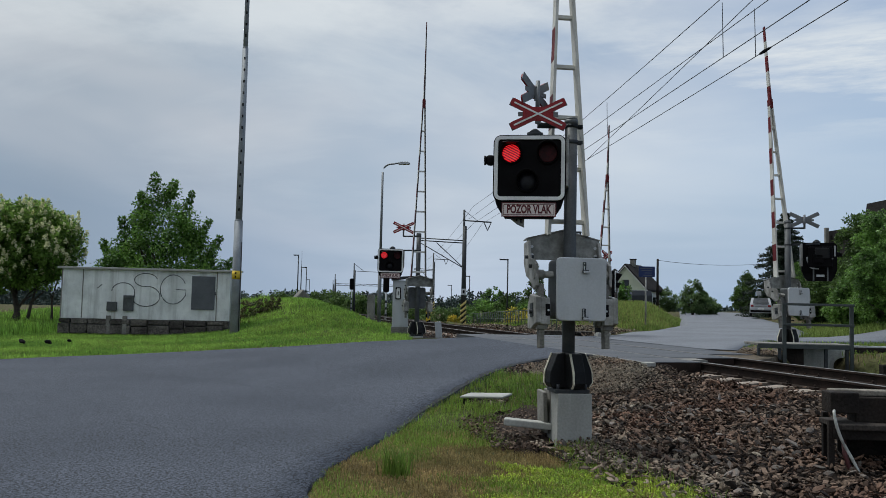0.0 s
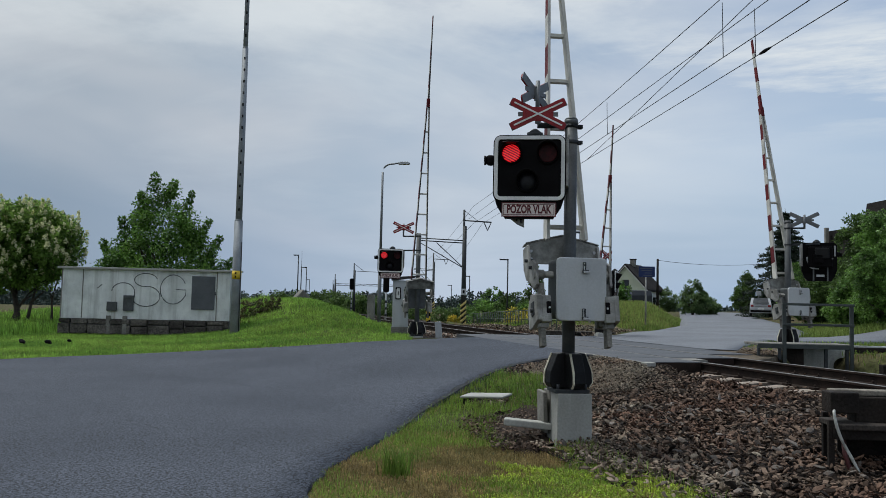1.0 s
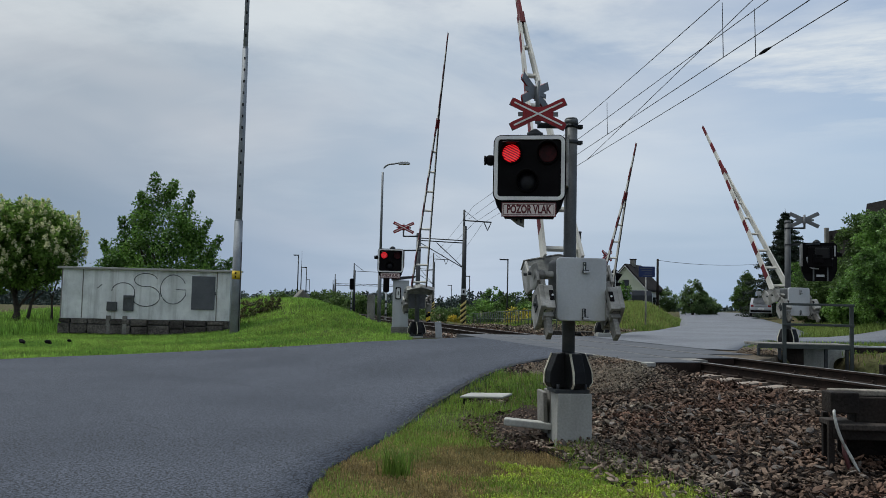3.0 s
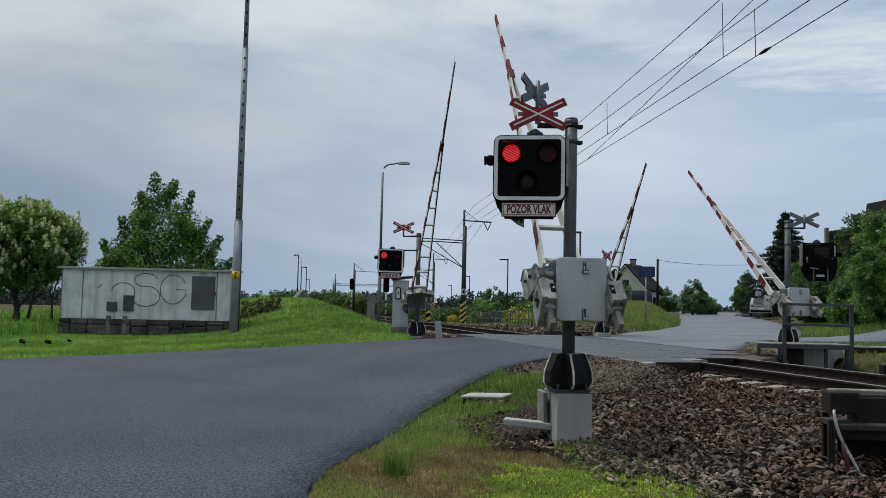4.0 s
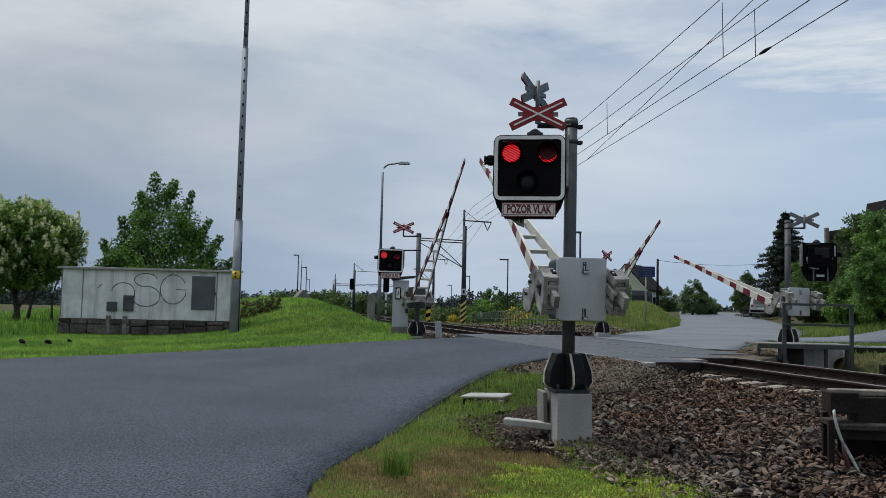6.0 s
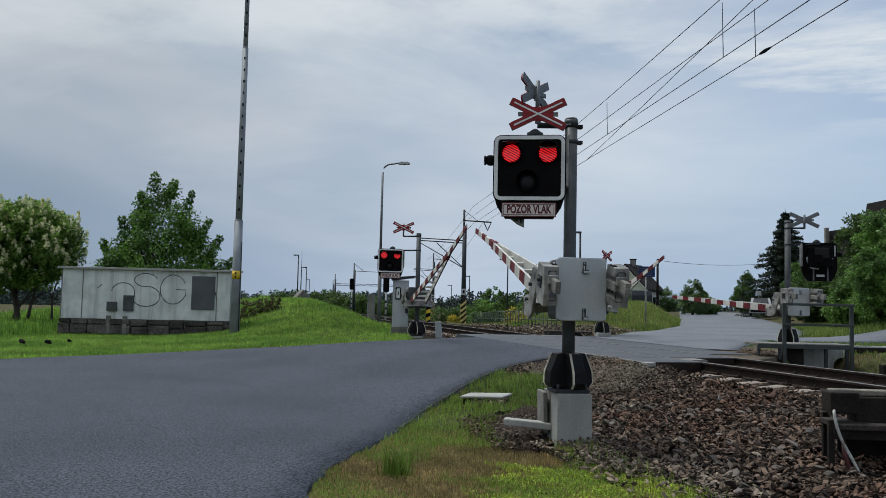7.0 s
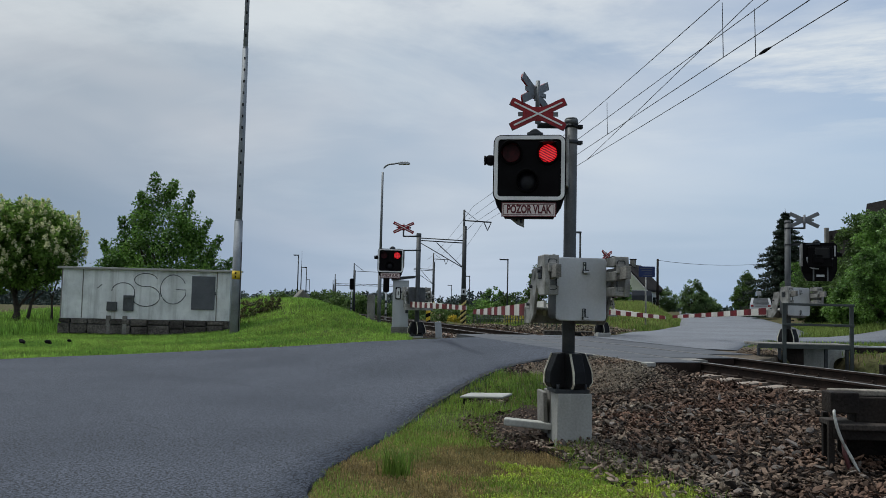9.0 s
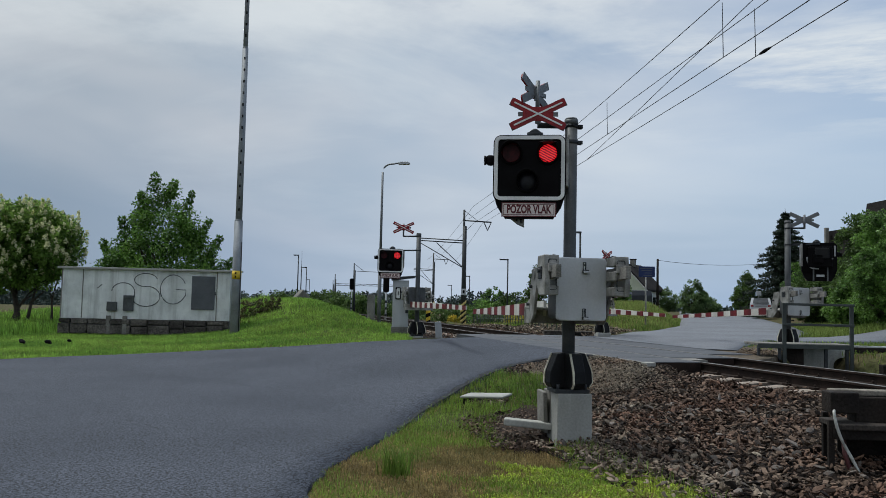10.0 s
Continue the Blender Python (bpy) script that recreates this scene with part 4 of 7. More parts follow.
    part("maker_plate", box(B(), (-0.02, 0.105, -0.40), (0.17, 0.012, 0.05), bevel=0.004), M["cabinet"], hd, "small pale plate with an illegible mark")
    part("side_shield", box(B(), (0.39, 0.10, 0.06), (0.03, 0.20, 0.50), bevel=0.01), M["plate"], hd, "grey edge shield")
    plate = part("name_plate", box(B(), (0, 0, 0), (0.56, 0.012, 0.145), bevel=0.004), M["signwhite"], hd, "pale plate lettered POZOR VLAK", pose(0, 0.004, -0.435))
    return hd, plate


def plate_details(plate):
    """Frame lines are laid on the plate itself; the words are a part of the head's plate."""
    me = plate.data
    bm = B()
    bm.from_mesh(me)
    for w, h, t in ((0.565, 0.150, 0.010), (0.525, 0.112, 0.006)):
        o = [(-w / 2, -h / 2), (w / 2, -h / 2), (w / 2, h / 2), (-w / 2, h / 2)]
        i = [(-w / 2 + t, -h / 2 + t), (w / 2 - t, -h / 2 + t), (w / 2 - t, h / 2 - t), (-w / 2 + t, h / 2 - t)]
        ring_plate(bm, o, i, -0.0085, -0.005, 1)
    # the words, in the built-in font
    cu = bpy.data.curves.new("words", "FONT")
    cu.body, cu.size, cu.align_x, cu.align_y, cu.extrude, cu.resolution_u = "POZOR VLAK", 0.118, "CENTER", "CENTER", 0.0012, 3
    cu.offset = 0.0045
    tmp = bpy.data.objects.new("words", cu)
    wm = bpy.data.meshes.new_from_object(tmp)
    bpy.data.objects.remove(tmp)
    wm.transform(pose(0, -0.0075, 0.0, 90) @ Matrix.Diagonal((0.635, 1.0, 1, 1)))
    k = len(bm.faces)
    bm.from_mesh(wm)
    bm.faces.ensure_lookup_table()
    for f in bm.faces[k:]:
        f.material_index = 1
    bm.to_mesh(me)
    bm.free()
    me.materials.append(M["letter"])


def cross_sign(parent, m, size=0.66, back=False, stem=0.0):
    """The diagonal cross: two red boards with white middles, on a short stem."""
    cr = part("cross", B(), M["red"], parent, "red and white diagonal warning cross" if not back else "grey back of a diagonal warning cross", m)
    bm, bw = B(), B()
    a = radians(26)
    for k, (sgn, y) in enumerate(((1, 0.0), (-1, -0.0))):
        mm = pose(0, 0, 0) @ Matrix.Rotation(-sgn * a, 4, "Y")
        L = size / 2 / math.cos(a) * 1.04
        h = 0.042
        pts = [(-L, -0.5 * h), (-L + 0.5 * h, -h), (L - 0.5 * h, -h), (L, -0.5 * h), (L, 0.5 * h), (L - 0.5 * h, h), (-L + 0.5 * h, h), (-L, 0.5 * h)]
        n0 = len(bm.verts)
        prism(bm, pts, "y", 0.002 * k, 0.018 + 0.002 * k)
        bm.verts.ensure_lookup_table()
        bmesh.ops.transform(bm, matrix=mm, verts=bm.verts[n0:])
        n0 = len(bw.verts)
        prism(bw, rounded(2 * L - 0.07, 0.017, 0.008, 3), "y", -0.006 + 0.002 * k, 0.001)
        bw.verts.ensure_lookup_table()
        bmesh.ops.transform(bw, matrix=mm, verts=bw.verts[n0:])
    box(bm, (0, 0.012, 0), (0.32, 0.012, 0.15), bevel=0.004)
    bm.to_mesh(cr.data)
    bm.free()
    part("white_bar", bw, M["white"], cr)
    bm = B()
    box(bm, (0, 0.035, -0.02), (0.06, 0.03, 0.16), bevel=0.006)
    box(bm, (0, 0.024, 0), (0.42, 0.012, 0.045), mi=0)
    for k, sgn in enumerate((1, -1)):
        mm = Matrix.Rotation(-sgn * a, 4, "Y")
        n0 = len(bm.verts)
        prism(bm, [(-L - 0.004, -h - 0.002), (L + 0.004, -h - 0.002), (L + 0.004, h + 0.002), (-L - 0.004, h + 0.002)], "y", 0.0205 + 0.002 * k, 0.026 + 0.002 * k)
        bm.verts.ensure_lookup_table()
        bmesh.ops.transform(bm, matrix=mm, verts=bm.verts[n0:])
    if stem:
        rod(bm, (0, 0.05, 0.12), (0, 0.05, -stem), 0.024, seg=10)
    part("sign_back", bm, M["galv"], cr, "grey metal back")
    return cr


def barrier_arm(parent, m, length):
    """The arm stands up along z in its own space; the axle is x, the road side is +y."""
    TOP, JOIN = length, length * 0.70
    arm = part("barrier_arm", B(), M["plate"], parent, "red and white barrier arm with counterweights", m)
    bm = B()
    rod(bm, (-0.37, 0, 0), (0.37, 0, 0), 0.035, seg=14)
    bm.to_mesh(arm.data)
    bm.free()
    mid = -0.04
    for sx in (-1, 1):
        def span(p, q):
            return sorted((mid + sx * p, mid + sx * q))
        x0, x1 = span(0.365, 0.395)
        bm = B()
        prism(bm, [(-0.07, -0.12), (0.07, -0.15), (0.20, -0.05), (0.40, 0.03), (0.50, 0.16), (0.50, 0.395), (0.30, 0.395), (0.24, 0.20), (0.08, 0.17), (-0.06, 0.10)], "x", x0, x1, bevel=0.007)
        rod(bm, (mid + sx * 0.30, 0, 0), (mid + sx * 0.405, 0, 0), 0.05, seg=14)
        part("side_plate", bm, M["plate"], arm, "grey forked side plate")
        for y, z in ((0.30, 0.22), (0.12, 0.10)):
            part("plate_bolt", rod(B(), (x0 - 0.03, y, z), (x1 + 0.03, y, z), 0.020, seg=6), M["darksteel"], arm)
        bm = B()
        prism(bm, [(-0.065, -0.74), (0.055, -0.74), (0.06, -0.10), (-0.06, -0.10)], "x", *span(0.31, 0.36), bevel=0.004)
        part("weight_bar", bm, M["old_concrete"], arm, "dark flat steel tail bar")
        bm = B()
        ring = [(-0.17, -0.24), (0.10, -0.19), (0.22, -0.30), (0.22, -0.53), (0.10, -0.55), (-0.17, -0.50)]
        prism(bm, ring, "x", *span(0.365, 0.42), bevel=0.010)
        for y0, y1 in ((-0.168, -0.075), (-0.025, 0.065), (0.125, 0.215)):
            prism(bm, [(y0, -0.25), (y1, -0.25), (y1, -0.515), (y0, -0.515)], "x", *span(0.275, 0.37), bevel=0.008)
        part("counterweight", bm, M["plate"], arm, "grey cast counterweight")
        bm = B()
        o, i_ = rounded(0.088, 0.30, 0.018, 3), rounded(0.068, 0.28, 0.012, 3)
        ring_plate(bm, o, i_, 0.0, 0.012)
        bmesh.ops.transform(bm, matrix=pose(mid + sx * 0.338, 0.02, -0.515, 90), verts=bm.verts)
        part("weight_clip", bm, M["darksteel"], arm, "dark bent steel clip round the weights")
        part("clip_block", box(B(), (mid + sx * 0.335, -0.045, -0.535), (0.10, 0.085, 0.05), bevel=0.008), M["plate"], arm)
        bm = B()
        box(bm, (mid + sx * 0.300, -0.166, -0.37), (0.046, 0.02, 0.12), bevel=0.008)
        slot = part("weight_slot", bm, M["black"], arm)
        part("slot_bolt", rod(B(), (mid + sx * 0.295, -0.172, -0.375), (mid + sx * 0.295, -0.185, -0.375), 0.011, seg=8), M["cabinet"], slot)
        bm = B()
        box(bm, (mid + sx * 0.422, 0.0, -0.36), (0.016, 0.12, 0.14), bevel=0.006)
        rod(bm, (mid + sx * 0.41, -0.02, -0.38), (mid + sx * 0.455, -0.02, -0.38), 0.022, seg=8)
        part("weight_bolt", bm, M["darksteel"], arm)
    bm = B()
    prism(bm, [(mid - 0.395, 0.20), (mid + 0.395, 0.20), (mid + 0.395, 0.415), (mid, 0.515), (mid - 0.395, 0.415)], "y", 0.335, 0.36, bevel=0.005)
    part("cross_plate", bm, M["gable"], arm, "weathered gable-shaped cover plate")
    for sx in (-1, 1):
        for zz in (0.25, 0.335):
            part("cover_bolt", rod(B(), (mid + sx * 0.345, 0.324, zz), (mid + sx * 0.345, 0.337, zz), 0.017, seg=8), M["cabinet"], arm)
    bm = B()
    prism(bm, [(mid - 0.40, 0.417), (mid, 0.518), (mid + 0.40, 0.417), (mid + 0.40, 0.429), (mid, 0.530), (mid - 0.40, 0.429)], "y", 0.328, 0.50)
    part("hood_sheet", bm, M["plate"], arm, "dark folded hood sheet")
    # two boards that run together, painted in red and white lengths
    period = 0.39
    z0 = 0.46

    def half(z):
        return 0.185 * max(0.0, 1 - (z - z0) / (JOIN - z0))

    def off(z):
        return 0.34 + 0.045 * (z - z0) / (TOP - z0)

    def deep(z):
        return 0.165 - 0.08 * min(1.0, (z - z0) / (TOP - z0))

    n = int(round((TOP - z0) / period))
    step = (TOP - z0) / n
    def board(levels, section, outer):
        """One tapered board through all levels; the lengths differ in paint alone. outer: the sides that carry the red."""
        bm = B()
        rings = [[bm.verts.new(v) for v in section(z)] for z in levels]
        for r0, r1, z in zip(rings, rings[1:], levels):
            red = (n - 1 - int((z + 0.01 - z0) / step)) % 2 == 0
            for k in range(4):
                # side 2, the underside, gets the colour with its shade painted in
                bm.faces.new((r0[k], r0[(k + 1) % 4], r1[(k + 1) % 4], r1[k])).material_index = 2 if k == 2 else (0 if red and k in outer else 1)
        for r in (rings[0], rings[-1]):
            bm.faces.new(r).material_index = 1
        return bm

    low = [z0 + step * i for i in range(n) if z0 + step * i < JOIN - 0.05] + [JOIN]
    high = [JOIN - 0.12] + [z0 + step * i for i in range(n + 1) if z0 + step * i > JOIN + 0.02]
    for sx in (-1, 1):
        bm = board(low, lambda z: [(sx * (half(z) + 0.024) + p, off(z) + q * deep(z) / 2, z) for p, q in ((-0.016, -1), (0.016, -1), (0.016, 1), (-0.016, 1))], (1,) if sx > 0 else (3,))
        part("board", bm, [M["arm_red"], M["arm_white"], M["arm_shade"]], arm)
    bm = board(high, lambda z: [(p * (0.024 - 0.014 * (z - JOIN) / (TOP - JOIN)), off(z) + q * deep(z) / 2, z) for p, q in ((-1, -1), (1, -1), (1, 1), (-1, 1))], (0, 1, 2, 3))
    part("tip_board", bm, [M["arm_red"], M["arm_white"], M["arm_shade"]], arm)
    bm = B()
    box(bm, (0, off(JOIN), JOIN), (0.085, deep(JOIN) + 0.02, 0.24), bevel=0.01)
    part("joint_sleeve", bm, M["arm_red"], arm)
    z = 0.62
    while z < JOIN - 0.25:
        bm = B()
        box(bm, (0, off(z) + 0.02, z), (2 * half(z) + 0.03, 0.05, 0.045), bevel=0.006)
        part("rung", bm, M["arm_white"], arm)
        z += 0.58
    return arm


def drive_cabinet(parent, zc):
    """The barrier drive in front of the post (towards -y)."""
    cab = part("drive_cabinet", prism(B(), rounded(0.49, 0.61, 0.05), "y", -0.42, -0.075, bevel=0.004), M["post"], parent, "grey barrier drive cabinet", pose(0, 0, zc))
    lid = part("lid", prism(B(), rounded(0.505, 0.63, 0.04), "y", -0.475, -0.415, bevel=0.012), M["cabinet"], cab, "light grey enamelled lid")
    for sz in (0.22, -0.24):
        bm = B()
        box(bm, (0.02, -0.488, sz), (0.032, 0.03, 0.10), bevel=0.006)
        box(bm, (0.028, -0.50, sz - 0.045), (0.06, 0.04, 0.03), bevel=0.006)
        rod(bm, (0.02, -0.505, sz + 0.02), (0.02, -0.515, sz + 0.02), 0.012, seg=8)
        lt = part("latch", bm, M["darksteel"], cab, "dark steel toggle latch")
        bm = B()
        box(bm, (0.036, -0.512, sz - 0.050), (0.066, 0.03, 0.022), bevel=0.005)
        box(bm, (0.012, -0.506, sz + 0.0), (0.010, 0.012, 0.085), bevel=0.003)
        part("lever", bm, M["cabinet"], lt, "pale zinc lever")
    return cab


def foot(parent, z0, block):
    """The break-away foot: four black fins with pale edges round the post, on a concrete block."""
    zb = z0
    if block:
        bm = B()
        prism(bm, [(-0.165, -0.62), (0.205, -0.62), (0.20, 0.0), (-0.16, 0.0)], "y", -0.20, 0.20, bevel=0.012)
        part("footing", bm, M["concrete"], parent, "pale concrete footing block", pose(0, 0, zb))
    bm = B()
    box(bm, (0, 0, zb + 0.02), (0.36, 0.36, 0.04), bevel=0.006)
    for k in range(4):
        a = k * math.pi / 2 + 0.78
        rod(bm, (0.2 * math.cos(a), 0.2 * math.sin(a), zb + 0.03), (0.2 * math.cos(a), 0.2 * math.sin(a), zb + 0.09), 0.02, seg=6)
    part("flange", bm, M["darksteel"], parent)
    outline = [(0.04, 0.05), (0.21, 0.05), (0.245, 0.10), (0.235, 0.22), (0.16, 0.40), (0.04, 0.41)]
    for k in range(4):
        m = pose(0, 0, zb, 0, 0, 90 * k + 12)
        f = part("fin", prism(B(), outline, "y", -0.075, 0.075, bevel=0.008), M["rubber"], parent, "black rubber impact fin", m)
        bm = B()
        for y in (-0.062,):
            for p, q in zip(outline[1:], outline[2:5]):
                ang = math.atan2(q[1] - p[1], q[0] - p[0])
                c = ((p[0] + q[0]) / 2 + 0.003, y, (p[1] + q[1]) / 2)
                box(bm, c, (math.hypot(q[0] - p[0], q[1] - p[1]), 0.020, 0.012), m=Matrix.Translation(c) @ Matrix.Rotation(-ang, 4, "Y") @ Matrix.Translation([-v for v in c]))
        part("edge_tape", bm, M["cream"], f, "cream reflective edge tape")


ARMS, LAMPS = [], []


def crossing_barrier(label, pivot, azimuth, radius, foot_z, post_top, rows, head=None, cross=None, cross2=None, head2=None, block=True, box2=None):
    """pivot: the axle's middle. azimuth: the way the lowered arm points. The rest is given in the world."""
    rz = -azimuth
    post_xy = Vector((pivot[0], pivot[1], 0)) + 0.26 * Vector((math.sin(radians(azimuth)), math.cos(radians(azimuth)), 0))
    Mt = pose(post_xy.x, post_xy.y, foot_z, 0, 0, rz)
    inv = Mt.inverted()
    t = thing("crossing_barrier", Mt, label, "crossing barrier", "barriers of the level crossing")
    top = post_top - foot_z
    bm = B()
    rod(bm, (0, 0, 0.02), (0, 0, top), 0.066, 0.066, 24)
    rod(bm, (0, 0, top), (0, 0, top + 0.02), 0.072, 0.06, 24)
    rod(bm, (0, 0, top - 0.05), (0, 0, top), 0.072, 0.072, 24)
    part("post", bm, M["post"], t, "grey round steel post")
    part("post_bolt", rod(rod(B(), (0.05, -0.02, 0.60), (0.11, -0.03, 0.60), 0.012, seg=8), (0.105, -0.03, 0.60), (0.125, -0.03, 0.60), 0.02, seg=8), M["darksteel"], t)
    foot(t, 0.0, block)
    zp = pivot[2] - foot_z
    drive_cabinet(t, zp - 0.145)
    arm = barrier_arm(t, pose(0, -0.26, zp), radius)
    ARMS.append((arm, zp, rows))

    def bracket(to, z):
        """From the post to a world place at the height z."""
        q = inv @ Vector((*to[:2], z))
        bm = B()
        rod(bm, (0, 0, q.z), (q.x, q.y, q.z), 0.022, seg=10)
        rod(bm, (0, 0, q.z - 0.02), (0, 0, q.z + 0.02), 0.074, 0.074, 20)
        for s in (-0.014, 0.014):
            box(bm, (0.095, s * 1.6, q.z), (0.05, 0.014, 0.04), bevel=0.003)
        rod(bm, (0.10, -0.045, q.z), (0.10, 0.045, q.z), 0.009, seg=8)
        part("bracket", bm, M["darksteel"], t)

    for h, tag in ((head, "a"), (head2, "b")):
        if h:
            x, y, z, yaw = h
            lamps = []
            W = pose(x, y, z, 0, 0, yaw)
            hd, plate = signal_head(t, inv @ W, lamps)
            plate_details(plate)
            LAMPS.extend(lamps)
            back = W @ Vector((0, 0.16, 0))
            bracket(back, z + 0.31)
    for c, b in ((cross, False), (cross2, True)):
        if c:
            x, y, z, yaw, size, stem = c
            W = pose(x, y, z, 0, 0, yaw)
            cross_sign(t, inv @ W, size, b, stem)
            bracket(W @ Vector((0, 0.05, 0)), min(z - stem + 0.01, post_top - 0.07))
    if box2:
        bm = B()
        prism(bm, [(-0.09, 0.10), (0.075, 0.10), (0.075, -0.155), (0.0, -0.12), (-0.09, -0.05)], "y", -0.02, 0.10, bevel=0.006)
        part("rear_box", bm, M["plate"], t, "grey bevelled box behind the head", inv @ pose(*box2, 0, 0, -8))
        bm = B()
        for x in (-0.055, 0.0, 0.045):
            prism(bm, [(x - 0.009, 0.02), (x + 0.009, 0.02), (x + 0.009, -0.10 - x * 0.4), (x - 0.009, -0.092 - x * 0.4)], "y", -0.026, -0.018)
        part("box_slit", bm, M["darksteel"], t, m=inv @ pose(*box2, 0, 0, -8))
    return t


RAISE_MAIN = [(0.0, 85.2), (0.55, 85.1), (0.75, 83.2), (1.0, 78.2), (1.5, 72.6), (2.5, 61.4), (3.8, 47.0), (4.5, 39.0), (5.5, 28.3), (6.8, 14.2), (7.5, 6.9), (7.8, 4.2), (8.1, 1.7), (8.3, 0.0),
              (8.4, -0.85), (8.5, -1.4), (8.6, -0.9), (8.7, -0.4), (8.8, -0.05), (8.9, -0.1), (9.0, -0.6), (9.15, -0.9), (9.3, -0.7), (9.5, -0.55), (10.0, -0.55)]
RAISE_LEFT = [(0.0, 86.7), (0.55, 86.6), (0.75, 83.2), (1.0, 77.2), (1.5, 71.7), (2.5, 60.8), (3.8, 46.6), (4.5, 38.6), (5.5, 28.0), (6.8, 14.4), (7.5, 7.1), (7.8, 4.7), (8.1, 2.0), (8.3, 0.45),
              (8.4, -0.3), (8.5, -1.1), (8.6, -0.7), (8.7, -0.15), (8.8, 0.4), (8.9, 0.45), (9.0, 0.1), (9.2, -0.6), (9.35, -0.1), (9.5, 0.05), (10.0, 0.1)]
RAISE_RIGHT = [(0.0, 82.2), (0.55, 82.1), (0.75, 80.5), (1.0, 77.0), (1.5, 67.9), (2.5, 55.2), (3.8, 39.0), (4.5, 30.7), (5.5, 19.5), (6.8, 5.2), (7.2, 1.6), (7.5, -0.5), (7.65, -1.75),
               (7.8, -2.75), (7.9, -2.6), (8.0, -1.95), (8.1, -1.5), (8.25, -1.5), (8.4, -1.8), (8.6, -2.4), (8.8, -2.25), (9.0, -1.9), (9.2, -2.05), (9.5, -1.9), (10.0, -1.9)]
RAISE_FAR = [(0.0, 85.8), (0.55, 85.7), (0.75, 84.8), (1.0, 81.5), (1.5, 74.0), (2.5, 62.8), (3.8, 48.5), (4.5, 41.0), (5.5, 30.7), (6.8, 17.5), (7.5, 10.2), (7.8, 7.3), (8.0, 5.4), (8.2, 3.6), (8.4, 2.4),
             (8.6, 1.35), (8.8, 0.0), (8.9, -0.5), (9.0, -0.7), (9.1, -0.2), (9.2, 0.3), (9.35, 0.05), (9.6, -0.15), (10.0, -0.1)]

crossing_barrier("grey barrier post with flashing red signal head beside the stone bed", (1.365, 8.50, 1.24), -6.7, 6.70, 0.035, 2.90, RAISE_MAIN,
                 head=(0.88, 8.60, 2.35, -8), cross=(0.965, 8.62, 2.93, -4, 0.545, 0.0), cross2=(0.935, 8.80, 3.20, 233, 0.50, 0.27), box2=(0.77, 8.74, 1.90))
crossing_barrier("grey barrier post with flashing red signal head on the grass verge", (-0.75, 24.4, 1.22), 170.9, 7.83, -0.02, 2.93, RAISE_LEFT,
                 head=(-1.52, 24.25, 2.14, 4), cross=(-1.16, 24.2, 3.11, 4, 0.56, 0.26))
crossing_barrier("grey barrier post seen from behind its black signal head", (7.98, 18.9, 1.29), -7.7, 6.75, 0.12, 3.0, RAISE_RIGHT,
                 head=(8.58, 19.0, 2.15, 168), cross=(8.30, 19.1, 3.03, 168, 0.60, 0.2))
crossing_barrier("grey barrier post far across the tracks with a narrow signal head", (5.11, 27.0, 1.15), 173.5, 5.60, 0.05, 2.4, RAISE_FAR,
                 head=(5.60, 26.8, 1.75, 70), cross=(5.28, 26.7, 2.58, 48, 0.55, 0.25))


